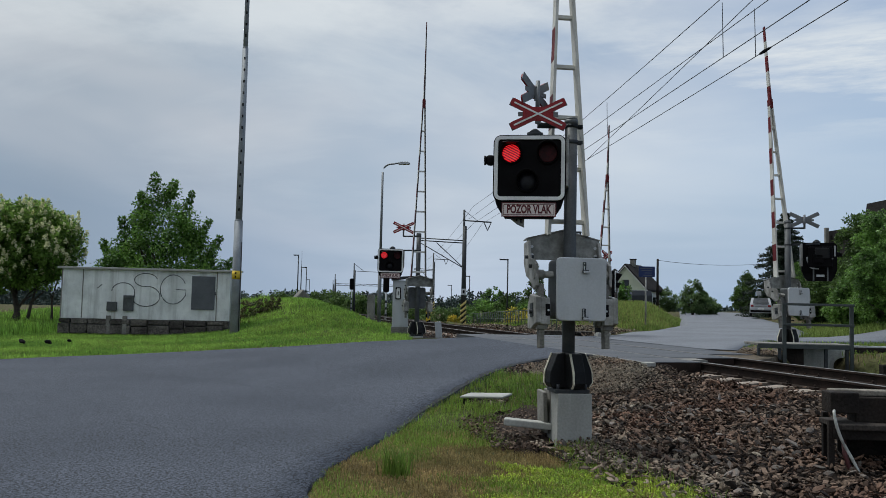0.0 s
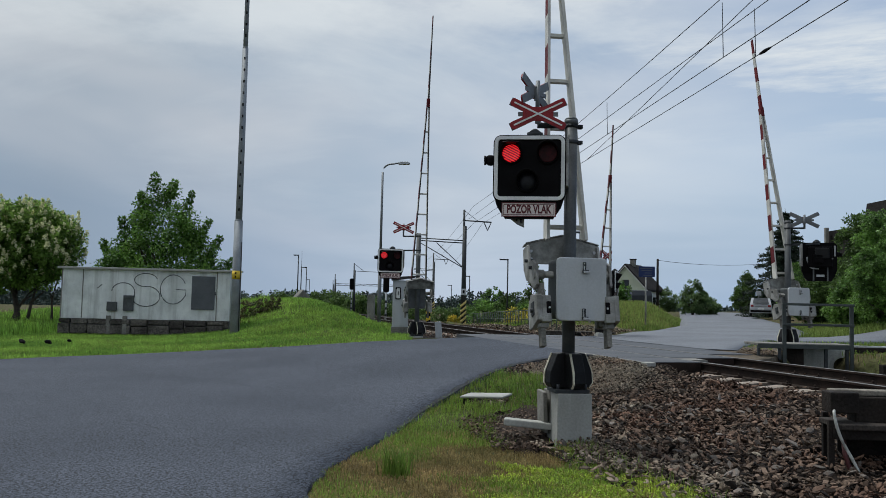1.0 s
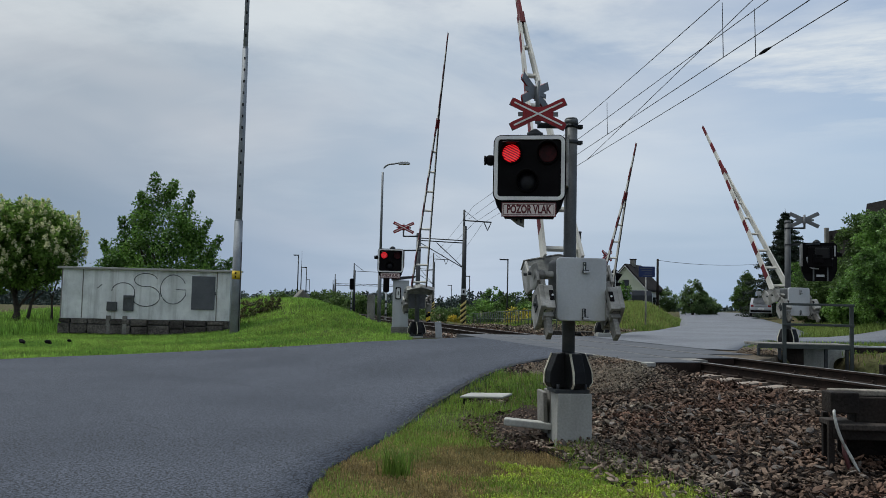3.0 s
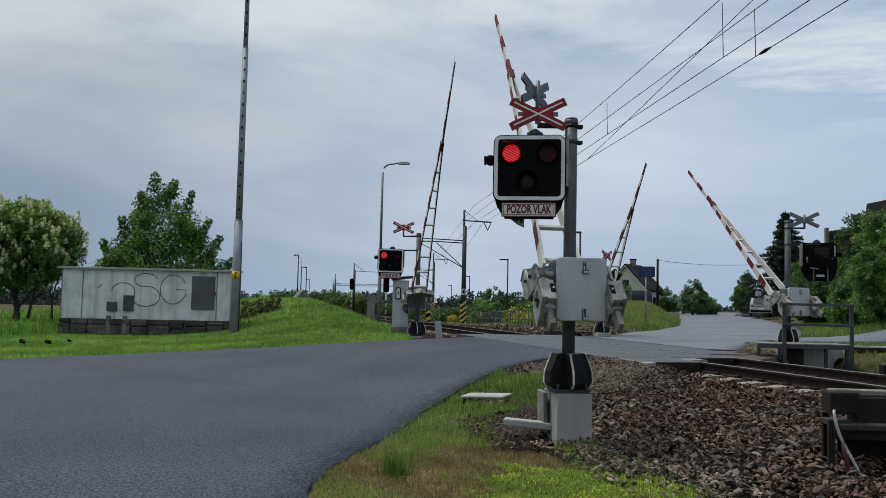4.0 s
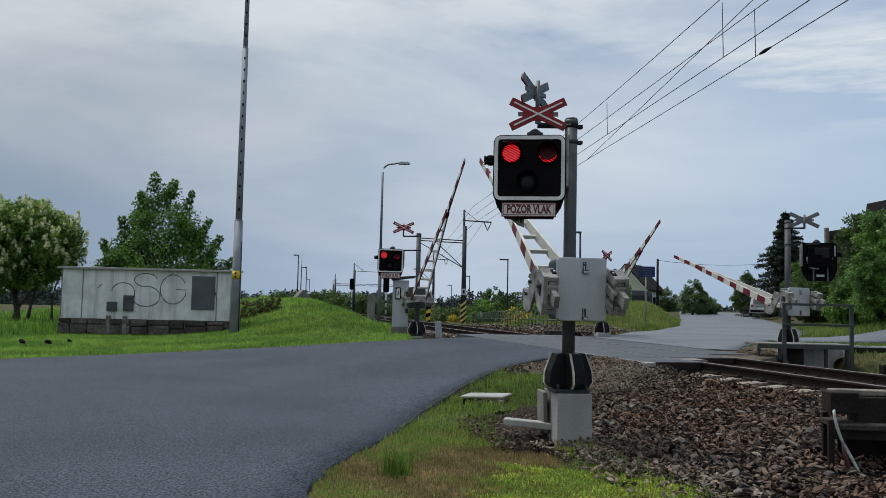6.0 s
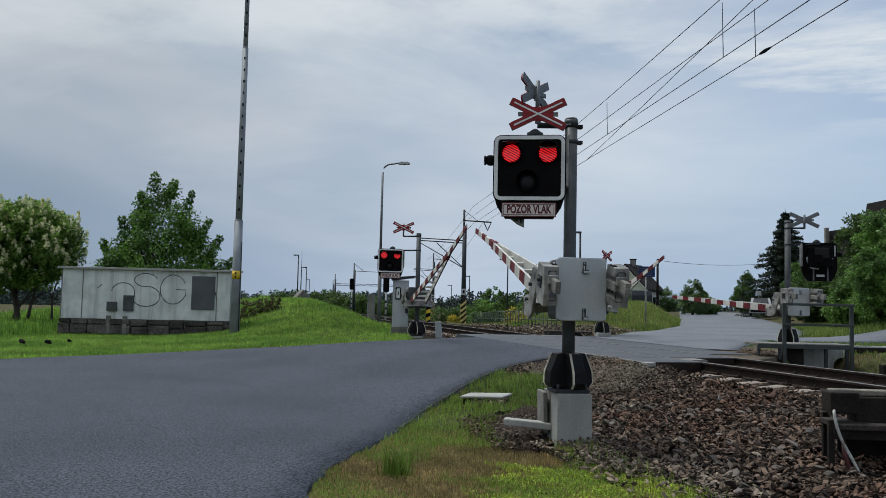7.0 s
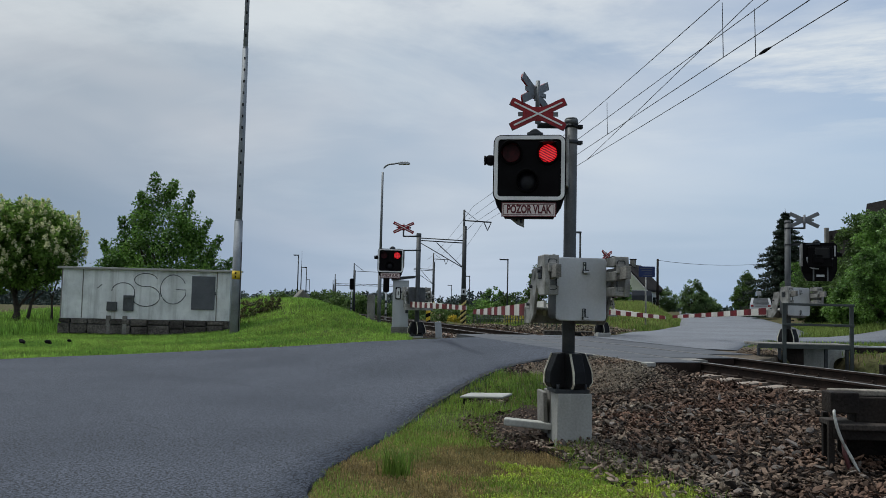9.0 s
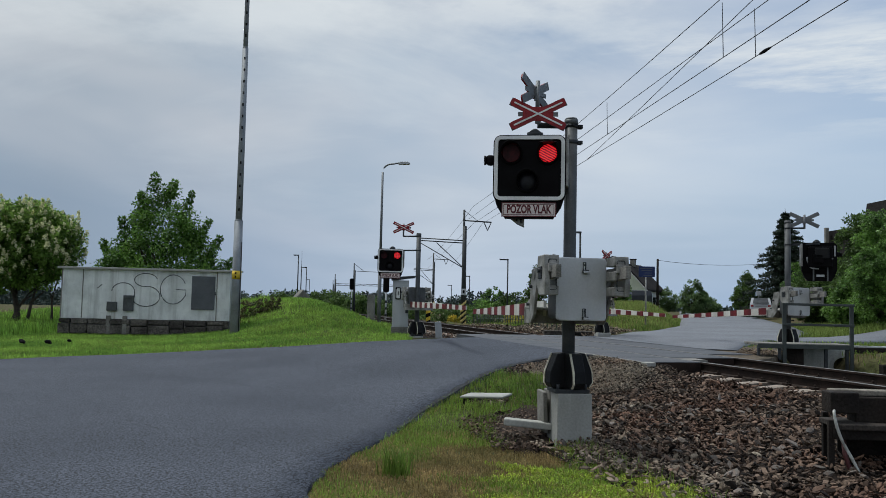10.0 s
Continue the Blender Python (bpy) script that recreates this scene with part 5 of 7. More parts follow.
# ---------------------------------------------------------------- the hut, masts and lamps
def make_hut():
    a = math.degrees(math.atan2(0.9, 6.18)) * 0.5
    t = thing("equipment_hut", pose(-11.22, 32.6, -0.5, 0, 0, a), "low grey plastered equipment hut with a sprayed tag, standing on grass", "hut")
    W, D = 6.2, 2.4
    bm = B()
    box(bm, (0, 0, 1.5), (W, D, 1.84))
    part("wall", bm, M["plaster"], t)
    rs = random.Random(3)
    x = -W / 2 - 0.04
    while x < W / 2 - 0.05:
        w = min(rs.uniform(0.30, 0.85), W / 2 + 0.04 - x)
        cut = rs.choice((0.0, 0.24, 0.30, 0.36, 0.40))
        for z0, z1 in ((0.0, cut), (cut, 0.575)) if cut else ((0.0, 0.575),):
            bm = B()
            box(bm, (x + w / 2 + rs.uniform(-0.015, 0.015), -D / 2 - rs.uniform(-0.01, 0.03), (z0 + z1) / 2), (w - 0.035, 0.14, z1 - z0 - 0.03), bevel=0.035)
            for v in bm.verts:
                v.co.x += 0.03 * noise.noise(v.co * 5)
                v.co.z += 0.025 * noise.noise(v.co * 4 + Vector((3, 1, 2)))
            part("stone_block", bm, M["plinth"], t)
        x += w
    bm = B()
    box(bm, (0, 0.05, 0.28), (W - 0.04, D - 0.1, 0.56))
    part("plinth_core", bm, M["old_concrete"], t)
    bm = B()
    prism(bm, [(-D / 2 - 0.16, 2.42), (D / 2 + 0.16, 2.50), (D / 2 + 0.16, 2.58), (-D / 2 - 0.16, 2.50)], "x", -W / 2 - 0.12, W / 2 + 0.06, bevel=0.01)
    part("roof", bm, M["concrete"], t, "flat pale concrete roof slab")
    bm = B()
    box(bm, (0.0, -D / 2 - 0.135, 2.455), (W + 0.2, 0.03, 0.05), bevel=0.004)
    part("drip_edge", bm, M["darksteel"], t)
    # raised corner strips
    for x0, w in ((-W / 2 + 0.02, 0.04), (-W / 2 + 0.78, 0.03), (W / 2 - 0.48, 0.03)):
        bm = B()
        box(bm, (x0, -D / 2 - 0.006, 1.5), (w, 0.02, 1.82), bevel=0.003)
        part("wall_joint", bm, M["old_concrete"], t)
    bm = B()
    box(bm, (W / 2 - 0.98, -D / 2 - 0.03, 1.62), (0.86, 0.06, 1.26), bevel=0.012)
    part("louvre_door", bm, M["greypanel"], t, "dark blue-grey sheet door")
    bm = B()
    box(bm, (W / 2 - 0.52, -D / 2 - 0.05, 1.6), (0.03, 0.06, 0.12), bevel=0.006)
    part("door_handle", bm, M["darksteel"], t)
    for x0, z0, w, h in ((-1.21, 1.05, 0.36, 0.34), (-0.61, 1.18, 0.36, 0.58)):
        bm = B()
        box(bm, (x0, -D / 2 - 0.06, z0), (w, 0.12, h), bevel=0.012)
        box(bm, (x0, -D / 2 - 0.125, z0 + h * 0.32), (w * 0.8, 0.02, 0.03), bevel=0.004)
        part("meter_box", bm, M["post"], t, "dark grey meter box")
    for x0 in (-1.32, -0.72):
        bm = B()
        box(bm, (x0, -D / 2 - 0.05, 0.35), (0.16, 0.08, 0.70), bevel=0.01)
        part("cable_cover", bm, M["old_concrete"], t)
    # the sprayed tag: plain looping strokes, thinly raised
    def stroke(pts):
        bm = B()
        sweep(bm, pts, 0.018, 6)
        part("sprayed_line", bm, M["spray"], t)
    y = -D / 2 - 0.002

    def arc(cx, cz, rx, rz, a0, a1, n=18):
        return [(cx + rx * math.cos(radians(a0 + (a1 - a0) * i / n)), y, cz + rz * math.sin(radians(a0 + (a1 - a0) * i / n))) for i in range(n + 1)]
    stroke(arc(-0.84, 1.60, 0.42, 0.34, 175, 5) + [(-0.41, y, 1.40)])
    stroke(arc(-0.02, 2.06, 0.42, 0.25, 10, 260) + arc(0.0, 1.45, 0.52, 0.38, 80, -150))
    stroke(arc(1.0, 1.73, 0.48, 0.55, 25, 325) + [(1.46, y, 1.52), (1.47, y, 1.72), (1.10, y, 1.73)])
    stroke([(-1.78, y, 1.72), (-1.62, y, 1.86)])


def make_mast():
    t = thing("tall_lattice_mast", pose(-7.28, 29.5, -0.46), "tall galvanised stepped steel mast with a yellow number band", "mast")
    part("lower_tube", rod(rod(B(), (0, 0, 0), (0, 0, 4.15), 0.172, 0.150, 24), (0, 0, 4.15), (0, 0, 4.2), 0.150, 0.115, 24), M["plate_grey"], t)
    part("middle_tube", rod(rod(B(), (0, 0, 4.15), (0, 0, 10.4), 0.118, 0.105, 20), (0, 0, 10.4), (0, 0, 10.45), 0.105, 0.085, 20), M["plate_grey"], t)
    part("top_tube", rod(B(), (0, 0, 10.4), (0, 0, 15.0), 0.085, 0.075, 16), M["plate_grey"], t)
    for i in range(24):
        z = 4.55 + 0.42 * i
        if abs(z - 10.4) < 0.12:
            continue
        r = 0.115 if z < 10.4 else 0.083
        bm = B()
        box(bm, (0.02, -r, z), (0.055, 0.02, 0.10), bevel=0.01)
        part("step_slot", bm, M["black"], t)
    part("number_band", rod(B(), (0, 0, 2.08), (0, 0, 2.38), 0.166, 0.166, 24), M["yellow"], t, "yellow band with illegible dark marks")
    bm = B()
    for k, z in enumerate((2.29, 2.17)):
        box(bm, (0.0, -0.166, z), (0.06, 0.006, 0.07))
    part("mark", bm, M["black"], t)
    bm = B()
    rod(bm, (0.16, -0.09, 0.0), (0.16, -0.09, 3.4), 0.016, seg=8)
    part("cable_conduit", bm, M["darksteel"], t)


def street_lamp(x, y, z, h, label, reach=0.72, yaw=0.0, r=0.075):
    t = thing("street_lamp", pose(x, y, z, 0, 0, yaw), label, "street lamp", "street lamps")
    part("pole", rod(rod(B(), (0, 0, 0), (0, 0, h * 0.42), r, r * 0.9, 16), (0, 0, h * 0.42), (0, 0, h - 0.35), r * 0.7, r * 0.55, 14), M["galv"], t)
    pts = [(0.0, 0, h - 0.35)]
    for i in range(9):
        a = radians(180 - 90 * i / 8)
        pts.append((0.32 + 0.32 * math.cos(a), 0, h - 0.35 + 0.32 * math.sin(a)))
    pts.append((reach - 0.1, 0, h + 0.02))
    part("arm", sweep(B(), pts, r * 0.42, 10), M["galv"], t)
    bm = B()
    prism(bm, [(0, -0.06), (0.42, -0.05), (0.46, 0.0), (0.36, 0.06), (0.05, 0.05)], "y", -0.09, 0.09, bevel=0.02)
    part("lantern", bm, M["cabinet"], t, "grey lantern", pose(reach - 0.12, 0, h + 0.02))
    return t


def flat_lamp(x, y, z, h, label, yaw=0.0, reach=0.55):
    """A plain platform lamp: a pole with a short flat lantern."""
    low = min(z, float(level(x, y)) - 0.05)
    h, z = h + z - low, low
    t = thing("platform_lamp", pose(x, y, z, 0, 0, yaw), label, "platform lamp", "platform lamps")
    part("pole", rod(B(), (0, 0, 0), (0, 0, h), 0.06, 0.045, 12), M["darksteel"], t)
    part("lantern", box(B(), (-reach / 2, 0, h), (reach + 0.1, 0.18, 0.09), bevel=0.02), M["darksteel"], t)
    return t


make_hut()
make_mast()
street_lamp(-2.40, 32.0, -0.3, 6.6, "slim grey street lamp with a curved arm beside the railway")


# ---------------------------------------------------------------- trees and shrubs
def leaves(centres, radii, per, size, seed, flat=0.6, droop=0.3, aspect=0.55):
    """Leaf quads, folded by a bend, thrown round clump centres; dense at the clumps' skins."""
    rs = np.random.RandomState(seed)
    c = np.repeat(np.asarray(centres, float), per, axis=0)
    r = np.repeat(np.asarray(radii, float), per)
    n = len(c)
    u = rs.normal(size=(n, 3))
    u /= np.linalg.norm(u, axis=1, keepdims=True)
    p = c + u * (r * rs.uniform(0.35, 1.08, n) ** 0.6)[:, None] * (1, 1, 0.85)
    d = u * 0.7 + rs.normal(size=(n, 3)) * 0.6
    d[:, 2] -= droop
    d /= np.linalg.norm(d, axis=1, keepdims=True)
    up = rs.normal(size=(n, 3)) * (1 - flat) + np.array([0, 0, 1]) * flat
    side = np.cross(d, up)
    side /= np.linalg.norm(side, axis=1, keepdims=True) + 1e-9
    ln = size * rs.uniform(0.6, 1.3, n)[:, None]
    a, b = p, p + d * ln
    m = p + d * ln * 0.5
    w = side * ln * aspect * 0.5
    V = np.stack([a, m + w, b, m - w], axis=1).reshape(-1, 3)
    F = np.arange(n * 4).reshape(-1, 4)
    return V, F


def limb(bm, p, d, length, r, rs, depth, tips, spread=0.7):
    p, d = Vector(p), Vector(d).normalized()
    k = 3
    for i in range(k):
        q = p + d * (length / k)
        rod(bm, p, q, r * (1 - 0.22 * i), r * (1 - 0.22 * (i + 1)), 7, caps=False)
        p = q
        d = (d + Vector((rs.uniform(-1, 1), rs.uniform(-1, 1), rs.uniform(-0.3, 0.6))) * 0.22).normalized()
        if depth > 0 and i >= 1:
            for _ in range(2 if depth > 1 else 1):
                e = (d + Vector((rs.uniform(-1, 1), rs.uniform(-1, 1), rs.uniform(-0.2, 0.7))) * spread).normalized()
                limb(bm, p, e, length * rs.uniform(0.55, 0.75), r * 0.5, rs, depth - 1, tips, spread)
    tips.append(p.copy())


def tree(x, y, z, height, width, trunk, label, seed, leaf, clumps, per, size, shape="round", name="tree", low=0.25, blossom=0, depth=0.8, category="tree", boughs=0.36, extra=(), stems=()):
    rs, nr = random.Random(seed), np.random.RandomState(seed)
    t = thing(name, pose(x, y, z), label, category)
    bm, tips = B(), []
    limb(bm, (0, 0, 0), (rs.uniform(-0.05, 0.05), 0, 1), height * boughs, trunk, rs, 2, tips)
    for i in range(5):
        a = i * 1.26 + rs.uniform(-0.3, 0.3)
        bough = B()
        limb(bough, (0, 0, height * (low + 0.05 * i * 0.6)), (math.cos(a), math.sin(a), rs.uniform(0.4, 1.0)), height * 0.25, trunk * 0.5, rs, 1, tips)
        part("bough", bough, M["bark"], t)
    for sx, lean, r in stems:
        stem = B()
        limb(stem, (sx, 0, 0), (lean, 0.05, 1), height * 0.30, r, rs, 1, tips)
        part("stem", stem, M["bark"], t)
    part("trunk", bm, M["bark"], t, "brown trunk and limbs")
    C, R = [], []
    while len(C) < clumps:
        v = nr.uniform(-1, 1, 3)
        zz = (v[2] + 1) / 2
        if shape == "round":
            lim = math.sqrt(max(0, 1 - (abs(v[2]) ** 2.2)))
        elif shape == "egg":
            lim = max(0.0, min(1.0, 1.25 * (1 - zz) ** 0.75)) * (0.55 + 0.45 * min(1, zz * 5))
        else:
            lim = 1.0 - 0.25 * zz
        rr = math.hypot(v[0], v[1])
        if rr > lim or (rr < lim * 0.45 and abs(v[2]) < 0.6):
            continue
        k = 1 + 0.22 * noise.noise(Vector(v) * 2.2 + Vector((seed, 0, 0)))
        hz = height * low + (height * (1 - low)) * zz
        C.append((v[0] * width / 2 * k, v[1] * width / 2 * k * depth, hz * (0.94 + 0.06 * k)))
        R.append(nr.uniform(0.5, 1.1) * width * 0.085)
    # single shoots that stand out of the crown: foot, tip and width
    for p, q, r in extra:
        for i in range(7):
            f = i / 6
            C.append(tuple(p[k] + (q[k] - p[k]) * f + nr.uniform(-0.5, 0.5) * r * (1 - f) for k in range(3)))
            R.append(r * (1.0 - 0.6 * f))
    V, F = leaves(C, R, per, size, seed)
    cr = tris_obj("crown", V, F, M[leaf])
    cr.parent = t
    tagged(cr, "uneven crown of many small leaves")
    if blossom:
        mid, half = height * (1 + low) / 2, np.array([width / 2, width / 2 * depth, height * (1 - low) / 2])
        spots, bc, br = [], [], []
        for i in nr.permutation(len(C)):
            c = np.array(C[i])
            o = (c - (0, 0, mid)) / half
            if np.linalg.norm(o) < 0.68 or o[2] < -0.75 or o[1] > 0.5:
                continue
            o = o / np.linalg.norm(o)
            for _ in range(2):
                p = c + R[i] * (o * (0.85, 0.95, 0.45) + (0, 0, 0.2)) + nr.normal(size=3) * R[i] * 0.3
                if len(spots) >= blossom or any(np.linalg.norm(p - q) < 0.21 for q in spots):
                    continue
                spots.append(p)
                for k in range(5):
                    bc.append(p + (0, 0, 0.042 * k))
                    br.append(0.066 - 0.013 * k)
        V, F = leaves(bc, br, 10, 0.075, seed + 1, flat=0.1, droop=-0.3, aspect=0.8)
        bl = tris_obj("blossom", V, F, M["blossom"])
        bl.parent = t
        tagged(bl, "upright cream chestnut candles")
    return t


def spruce(x, y, z, height, width, seed):
    rs = np.random.RandomState(seed)
    t = thing("spruce", pose(x, y, z), "dark green spruce with drooping branches beyond the road", "spruce")
    part("trunk", rod(B(), (0, 0, 0), (0, 0, height), 0.20, 0.015, 10), M["bark"], t)
    bm = B()
    C, R = [], []
    for k in range(21):
        f = k / 21
        zz = height * (0.05 + 0.94 * f)
        for j in range(9):
            reach = width / 2 * (1 - f) ** 1.02 * (rs.uniform(0.7, 1.12) if j < 6 else rs.uniform(0.35, 0.7)) + 0.05
            a = j * 0.698 + k * 1.1 + rs.uniform(-0.25, 0.25)
            end = Vector((math.cos(a) * reach, math.sin(a) * reach, zz - reach * 0.26))
            rod(bm, (0, 0, zz), end, 0.03, 0.008, 5, caps=False)
            for q in np.linspace(0.15, 1.05, 9):
                C.append((end.x * q, end.y * q, zz + (end.z - zz) * q - 0.12 * math.sin(q * 3.0) * reach * 0.4))
                R.append((0.07 + 0.16 * (1.1 - q)) * (0.45 + 0.75 * (1 - f)))
    tagged(part("branches", bm, M["bark"], t), kind="stuff")
    V, F = leaves(C, R, 56, 0.20, seed, flat=0.5, droop=0.5, aspect=0.26)
    cr = tris_obj("needles", V, F, M["needle"])
    cr.parent = t
    return t


tree(-18.75, 37.0, -0.5, 5.42, 4.7, 0.17, "round chestnut in cream blossom behind the hut", 4, "leaf_chestnut", 470, 110, 0.17, "round", low=0.30, blossom=420,
     stems=((-0.9, -0.12, 0.11), (0.35, 0.25, 0.10), (-0.3, 0.3, 0.09), (1.5, 0.0, 0.07)))
tree(-13.0, 38.5, -0.5, 6.75, 5.7, 0.20, "young broad-leaved tree with an uneven crown behind the hut", 8, "leaf", 400, 110, 0.135, "egg", low=0.13, boughs=0.28,
     extra=(((-0.6, 0, 5.6), (-0.45, 0, 7.0), 0.50), ((0.1, 0, 5.6), (0.45, 0, 6.75), 0.36), ((-0.9, 0, 5.0), (-1.1, 0, 6.2), 0.32), ((0.9, 0, 4.6), (1.25, 0, 6.25), 0.28),
            ((1.5, 0, 3.8), (2.1, 0, 5.0), 0.32), ((1.9, 0, 3.0), (2.65, 0, 4.2), 0.34), ((2.3, 0, 2.4), (3.4, 0, 3.3), 0.34), ((-1.6, 0, 3.6), (-1.9, 0, 5.0), 0.36), ((-2.1, 0, 2.8), (-2.75, 0, 3.9), 0.36)))
spruce(27.6, 67.0, 0.4, 8.8, 8.8, 2)


# ---------------------------------------------------------------- overhead line
def wire(pts, r, label="thin dark overhead line wire"):
    bm = B()
    sweep(bm, pts, r, 6)
    return tagged(mesh_obj("overhead_wire", bm, M["wire"]), label, "wire", "overhead line wires")


def sag(p, q, drop, n=14):
    p, q = Vector(p), Vector(q)
    return [p.lerp(q, i / n) - Vector((0, 0, drop * 4 * (i / n) * (1 - i / n))) for i in range(n + 1)]


def make_wires():
    lines = {
        "contact_a": ((6.48, 2.0, 5.6), (1.73, 48.0, 5.6), 0.0),
        "carrier_a": ((6.30, 2.0, 7.05), (1.71, 48.0, 6.6), 0.36),
        "contact_b": ((7.05, 2.0, 5.6), (2.25, 48.0, 5.6), 0.0),
        "carrier_b": ((7.46, 2.0, 6.82), (1.45, 48.0, 5.84), 0.0),
        "tie": ((7.24, 2.0, 8.22), (4.52, 26.27, 5.6), 0.0),
        "reach": ((1.71, 48.0, 6.6), (-2.0, 110.0, 6.7), 0.3),
        "reach_low": ((1.73, 48.0, 5.6), (-2.0, 110.0, 5.5), 0.0),
        "far": ((2.25, 48.0, 5.6), (1.0, 100.0, 5.4), 0.1),
    }
    for p, q, s in lines.values():
        wire(sag(p, q, s), 0.0082 if p[1] < 30 else 0.011)
    for x, y, z0, z1 in ((5.12, 15.19, 5.6, 6.64), (4.38, 22.3, 5.6, 6.49), (5.68, 15.08, 5.6, 6.50)):
        wire([(x, y, z0), (x - 0.02, y, z1)], 0.006, "short vertical dropper between two overhead wires")
    bm = B()
    a, b_ = Vector((7.05, 2.0, 5.6)), Vector((2.25, 48.0, 5.6))

    def on(y):
        return a.lerp(b_, (y - 2.0) / 46.0)
    sweep(bm, [on(14.95), on(14.9), on(14.76), on(14.62), on(14.52)], [0.012, 0.024, 0.034, 0.026, 0.012], 10)
    tagged(mesh_obj("wire_clamp", bm, M["black"]), "dark clamp on an overhead wire", "wire clamp")


def line_mast(x, y, z, h, label, right=1.75, left=3.0, striped=True, s=1.0):
    t = thing("catenary_mast", pose(x, y, z), label, "catenary mast", "masts of the overhead line")
    part("lower_post", rod(B(), (0, 0, 0), (0, 0, h * 0.86), 0.17 * s, 0.13 * s, 14), M["darksteel"], t)
    part("upper_post", rod(B(), (-0.06, 0, h * 0.5), (-0.06, 0, h), 0.09 * s, 0.07 * s, 12), M["darksteel"], t)
    if right:
        bm = B()
        k = 0.045 * s * s
        rod(bm, (0, 0, h - 0.72), (right, 0, h - 0.80), k, seg=8)
        rod(bm, (right - 0.5, 0, h - 0.79), (right - 0.25, 0, h - 1.35), 0.03, seg=6)
        rod(bm, (right, 0, h - 0.80), (right - 0.25, 0, h - 1.35), 0.03, seg=6)
        rod(bm, (0, 0, h - 0.1), (0.9, 0, h - 0.76), 0.018, seg=6)
        part("bracket", bm, M["darksteel"], t)
    if left:
        for dz in (0.0, 0.16):
            part("bracket_tube", rod(B(), (0, 0, h * 0.715 + dz), (-left, 0, h * 0.73 + dz), 0.035, seg=8), M["darksteel"], t)
        for dz, e in ((0.0, left), (0.0, left * 0.62)):
            part("stay", rod(B(), (0, 0, h * 0.50), (-e, 0, h * 0.715 + dz), 0.028, seg=8), M["darksteel"], t)
    if striped:
        for i in range(5):
            bm = B()
            n0 = 0
            rod(bm, (0, 0, 0.1 + 0.34 * i), (0, 0, 0.1 + 0.34 * i + 0.18), 0.20, 0.20, 16)
            bmesh.ops.transform(bm, matrix=Matrix.Rotation(0, 4, "Y"), verts=bm.verts)
            for v in bm.verts:
                v.co.z += v.co.x * 0.9
            part("warning_stripe", bm, M["faded_yellow"], t, "yellow warning stripe")
        part("plate", box(B(), (0, -0.2, 2.35), (0.34, 0.03, 0.42), bevel=0.02), M["cabinet"], t, "pale plate with an illegible mark")
        part("mark", box(B(), (0, -0.22, 2.36), (0.12, 0.01, 0.2)), M["black"], t)
    return t


make_wires()
line_mast(1.42, 55.0, -0.62, 7.8, "dark steel overhead line mast with a yellow and black striped foot")
line_mast(-1.05, 100.0, -0.6, 7.6, "far dark overhead line mast beside the track", right=1.7, left=2.4)
line_mast(-7.9, 75.0, -0.3, 4.7, "dark overhead line mast beside the station tracks", right=3.4, left=0.0, striped=False, s=0.7)
line_mast(-12.8, 100.0, -0.4, 4.6, "slim dark overhead line mast near the station", right=0.0, left=0.0, striped=False, s=0.7)
line_mast(-14.6, 112.0, -0.4, 4.2, "slim dark far overhead line mast", right=0.0, left=0.0, striped=False, s=0.6)
for z, deep in ((3.25, 0.20), (2.25, 0.10)):
    g = thing("line_gantry", pose(-12.8, 100.0, -0.4), "thin lattice cross beam between overhead line masts", "gantry")
    for dz in (0.0, deep):
        part("chord", rod(B(), (0, 0, z + dz), (7.2, 0, z + dz), 0.026, seg=6), M["darksteel"], g)
    for i in range(9):
        part("lattice_bar", rod(B(), (0.8 * i, 0, z), (0.8 * i + 0.8, 0, z + deep), 0.016, seg=5), M["darksteel"], g)

flat_lamp(4.70, 60.0, 0.2, 4.0, "grey platform lamp with a flat lantern above the bushes")
flat_lamp(2.95, 90.0, 0.2, 3.75, "far slim platform lamp beyond the track")
flat_lamp(1.35, 120.0, 0.2, 3.4, "small far platform lamp beyond the track")
flat_lamp(6.60, 40.0, 0.3, 4.2, "slim lamp rising behind the barrier drive", reach=0.25)
flat_lamp(-13.0, 75.0, 0.2, 4.8, "platform lamp above the grass mound", reach=0.4)
flat_lamp(-15.5, 95.0, 0.2, 4.5, "far platform lamp above the mound", reach=0.5)
flat_lamp(-20.7, 130.0, 0.2, 4.0, "distant platform lamp above the mound", reach=0.5)
aerial = thing("aerial_pole", pose(-12.7, 75.0, 0.3), "thin grey aerial pole above the mound", "aerial")
part("lower_pole", rod(B(), (0, 0, 0), (0, 0, 3.6), 0.05, 0.04, 8), M["darksteel"], aerial)
part("whip", rod(B(), (0, 0, 3.6), (0, 0, 5.1), 0.02, 0.008, 6), M["darksteel"], aerial)


roof_tip = thing("shelter_roof", pose(-9.6, 57.0, 0.42, 0, 0, 20), "grey pointed shelter roof showing behind the mound", "shelter")
part("roof", prism(B(), [(-0.75, 0.0), (0.75, 0.0), (0.75, 0.35), (0.0, 1.25), (-0.75, 0.35)], "y", -0.7, 0.7), M["old_concrete"], roof_tip)


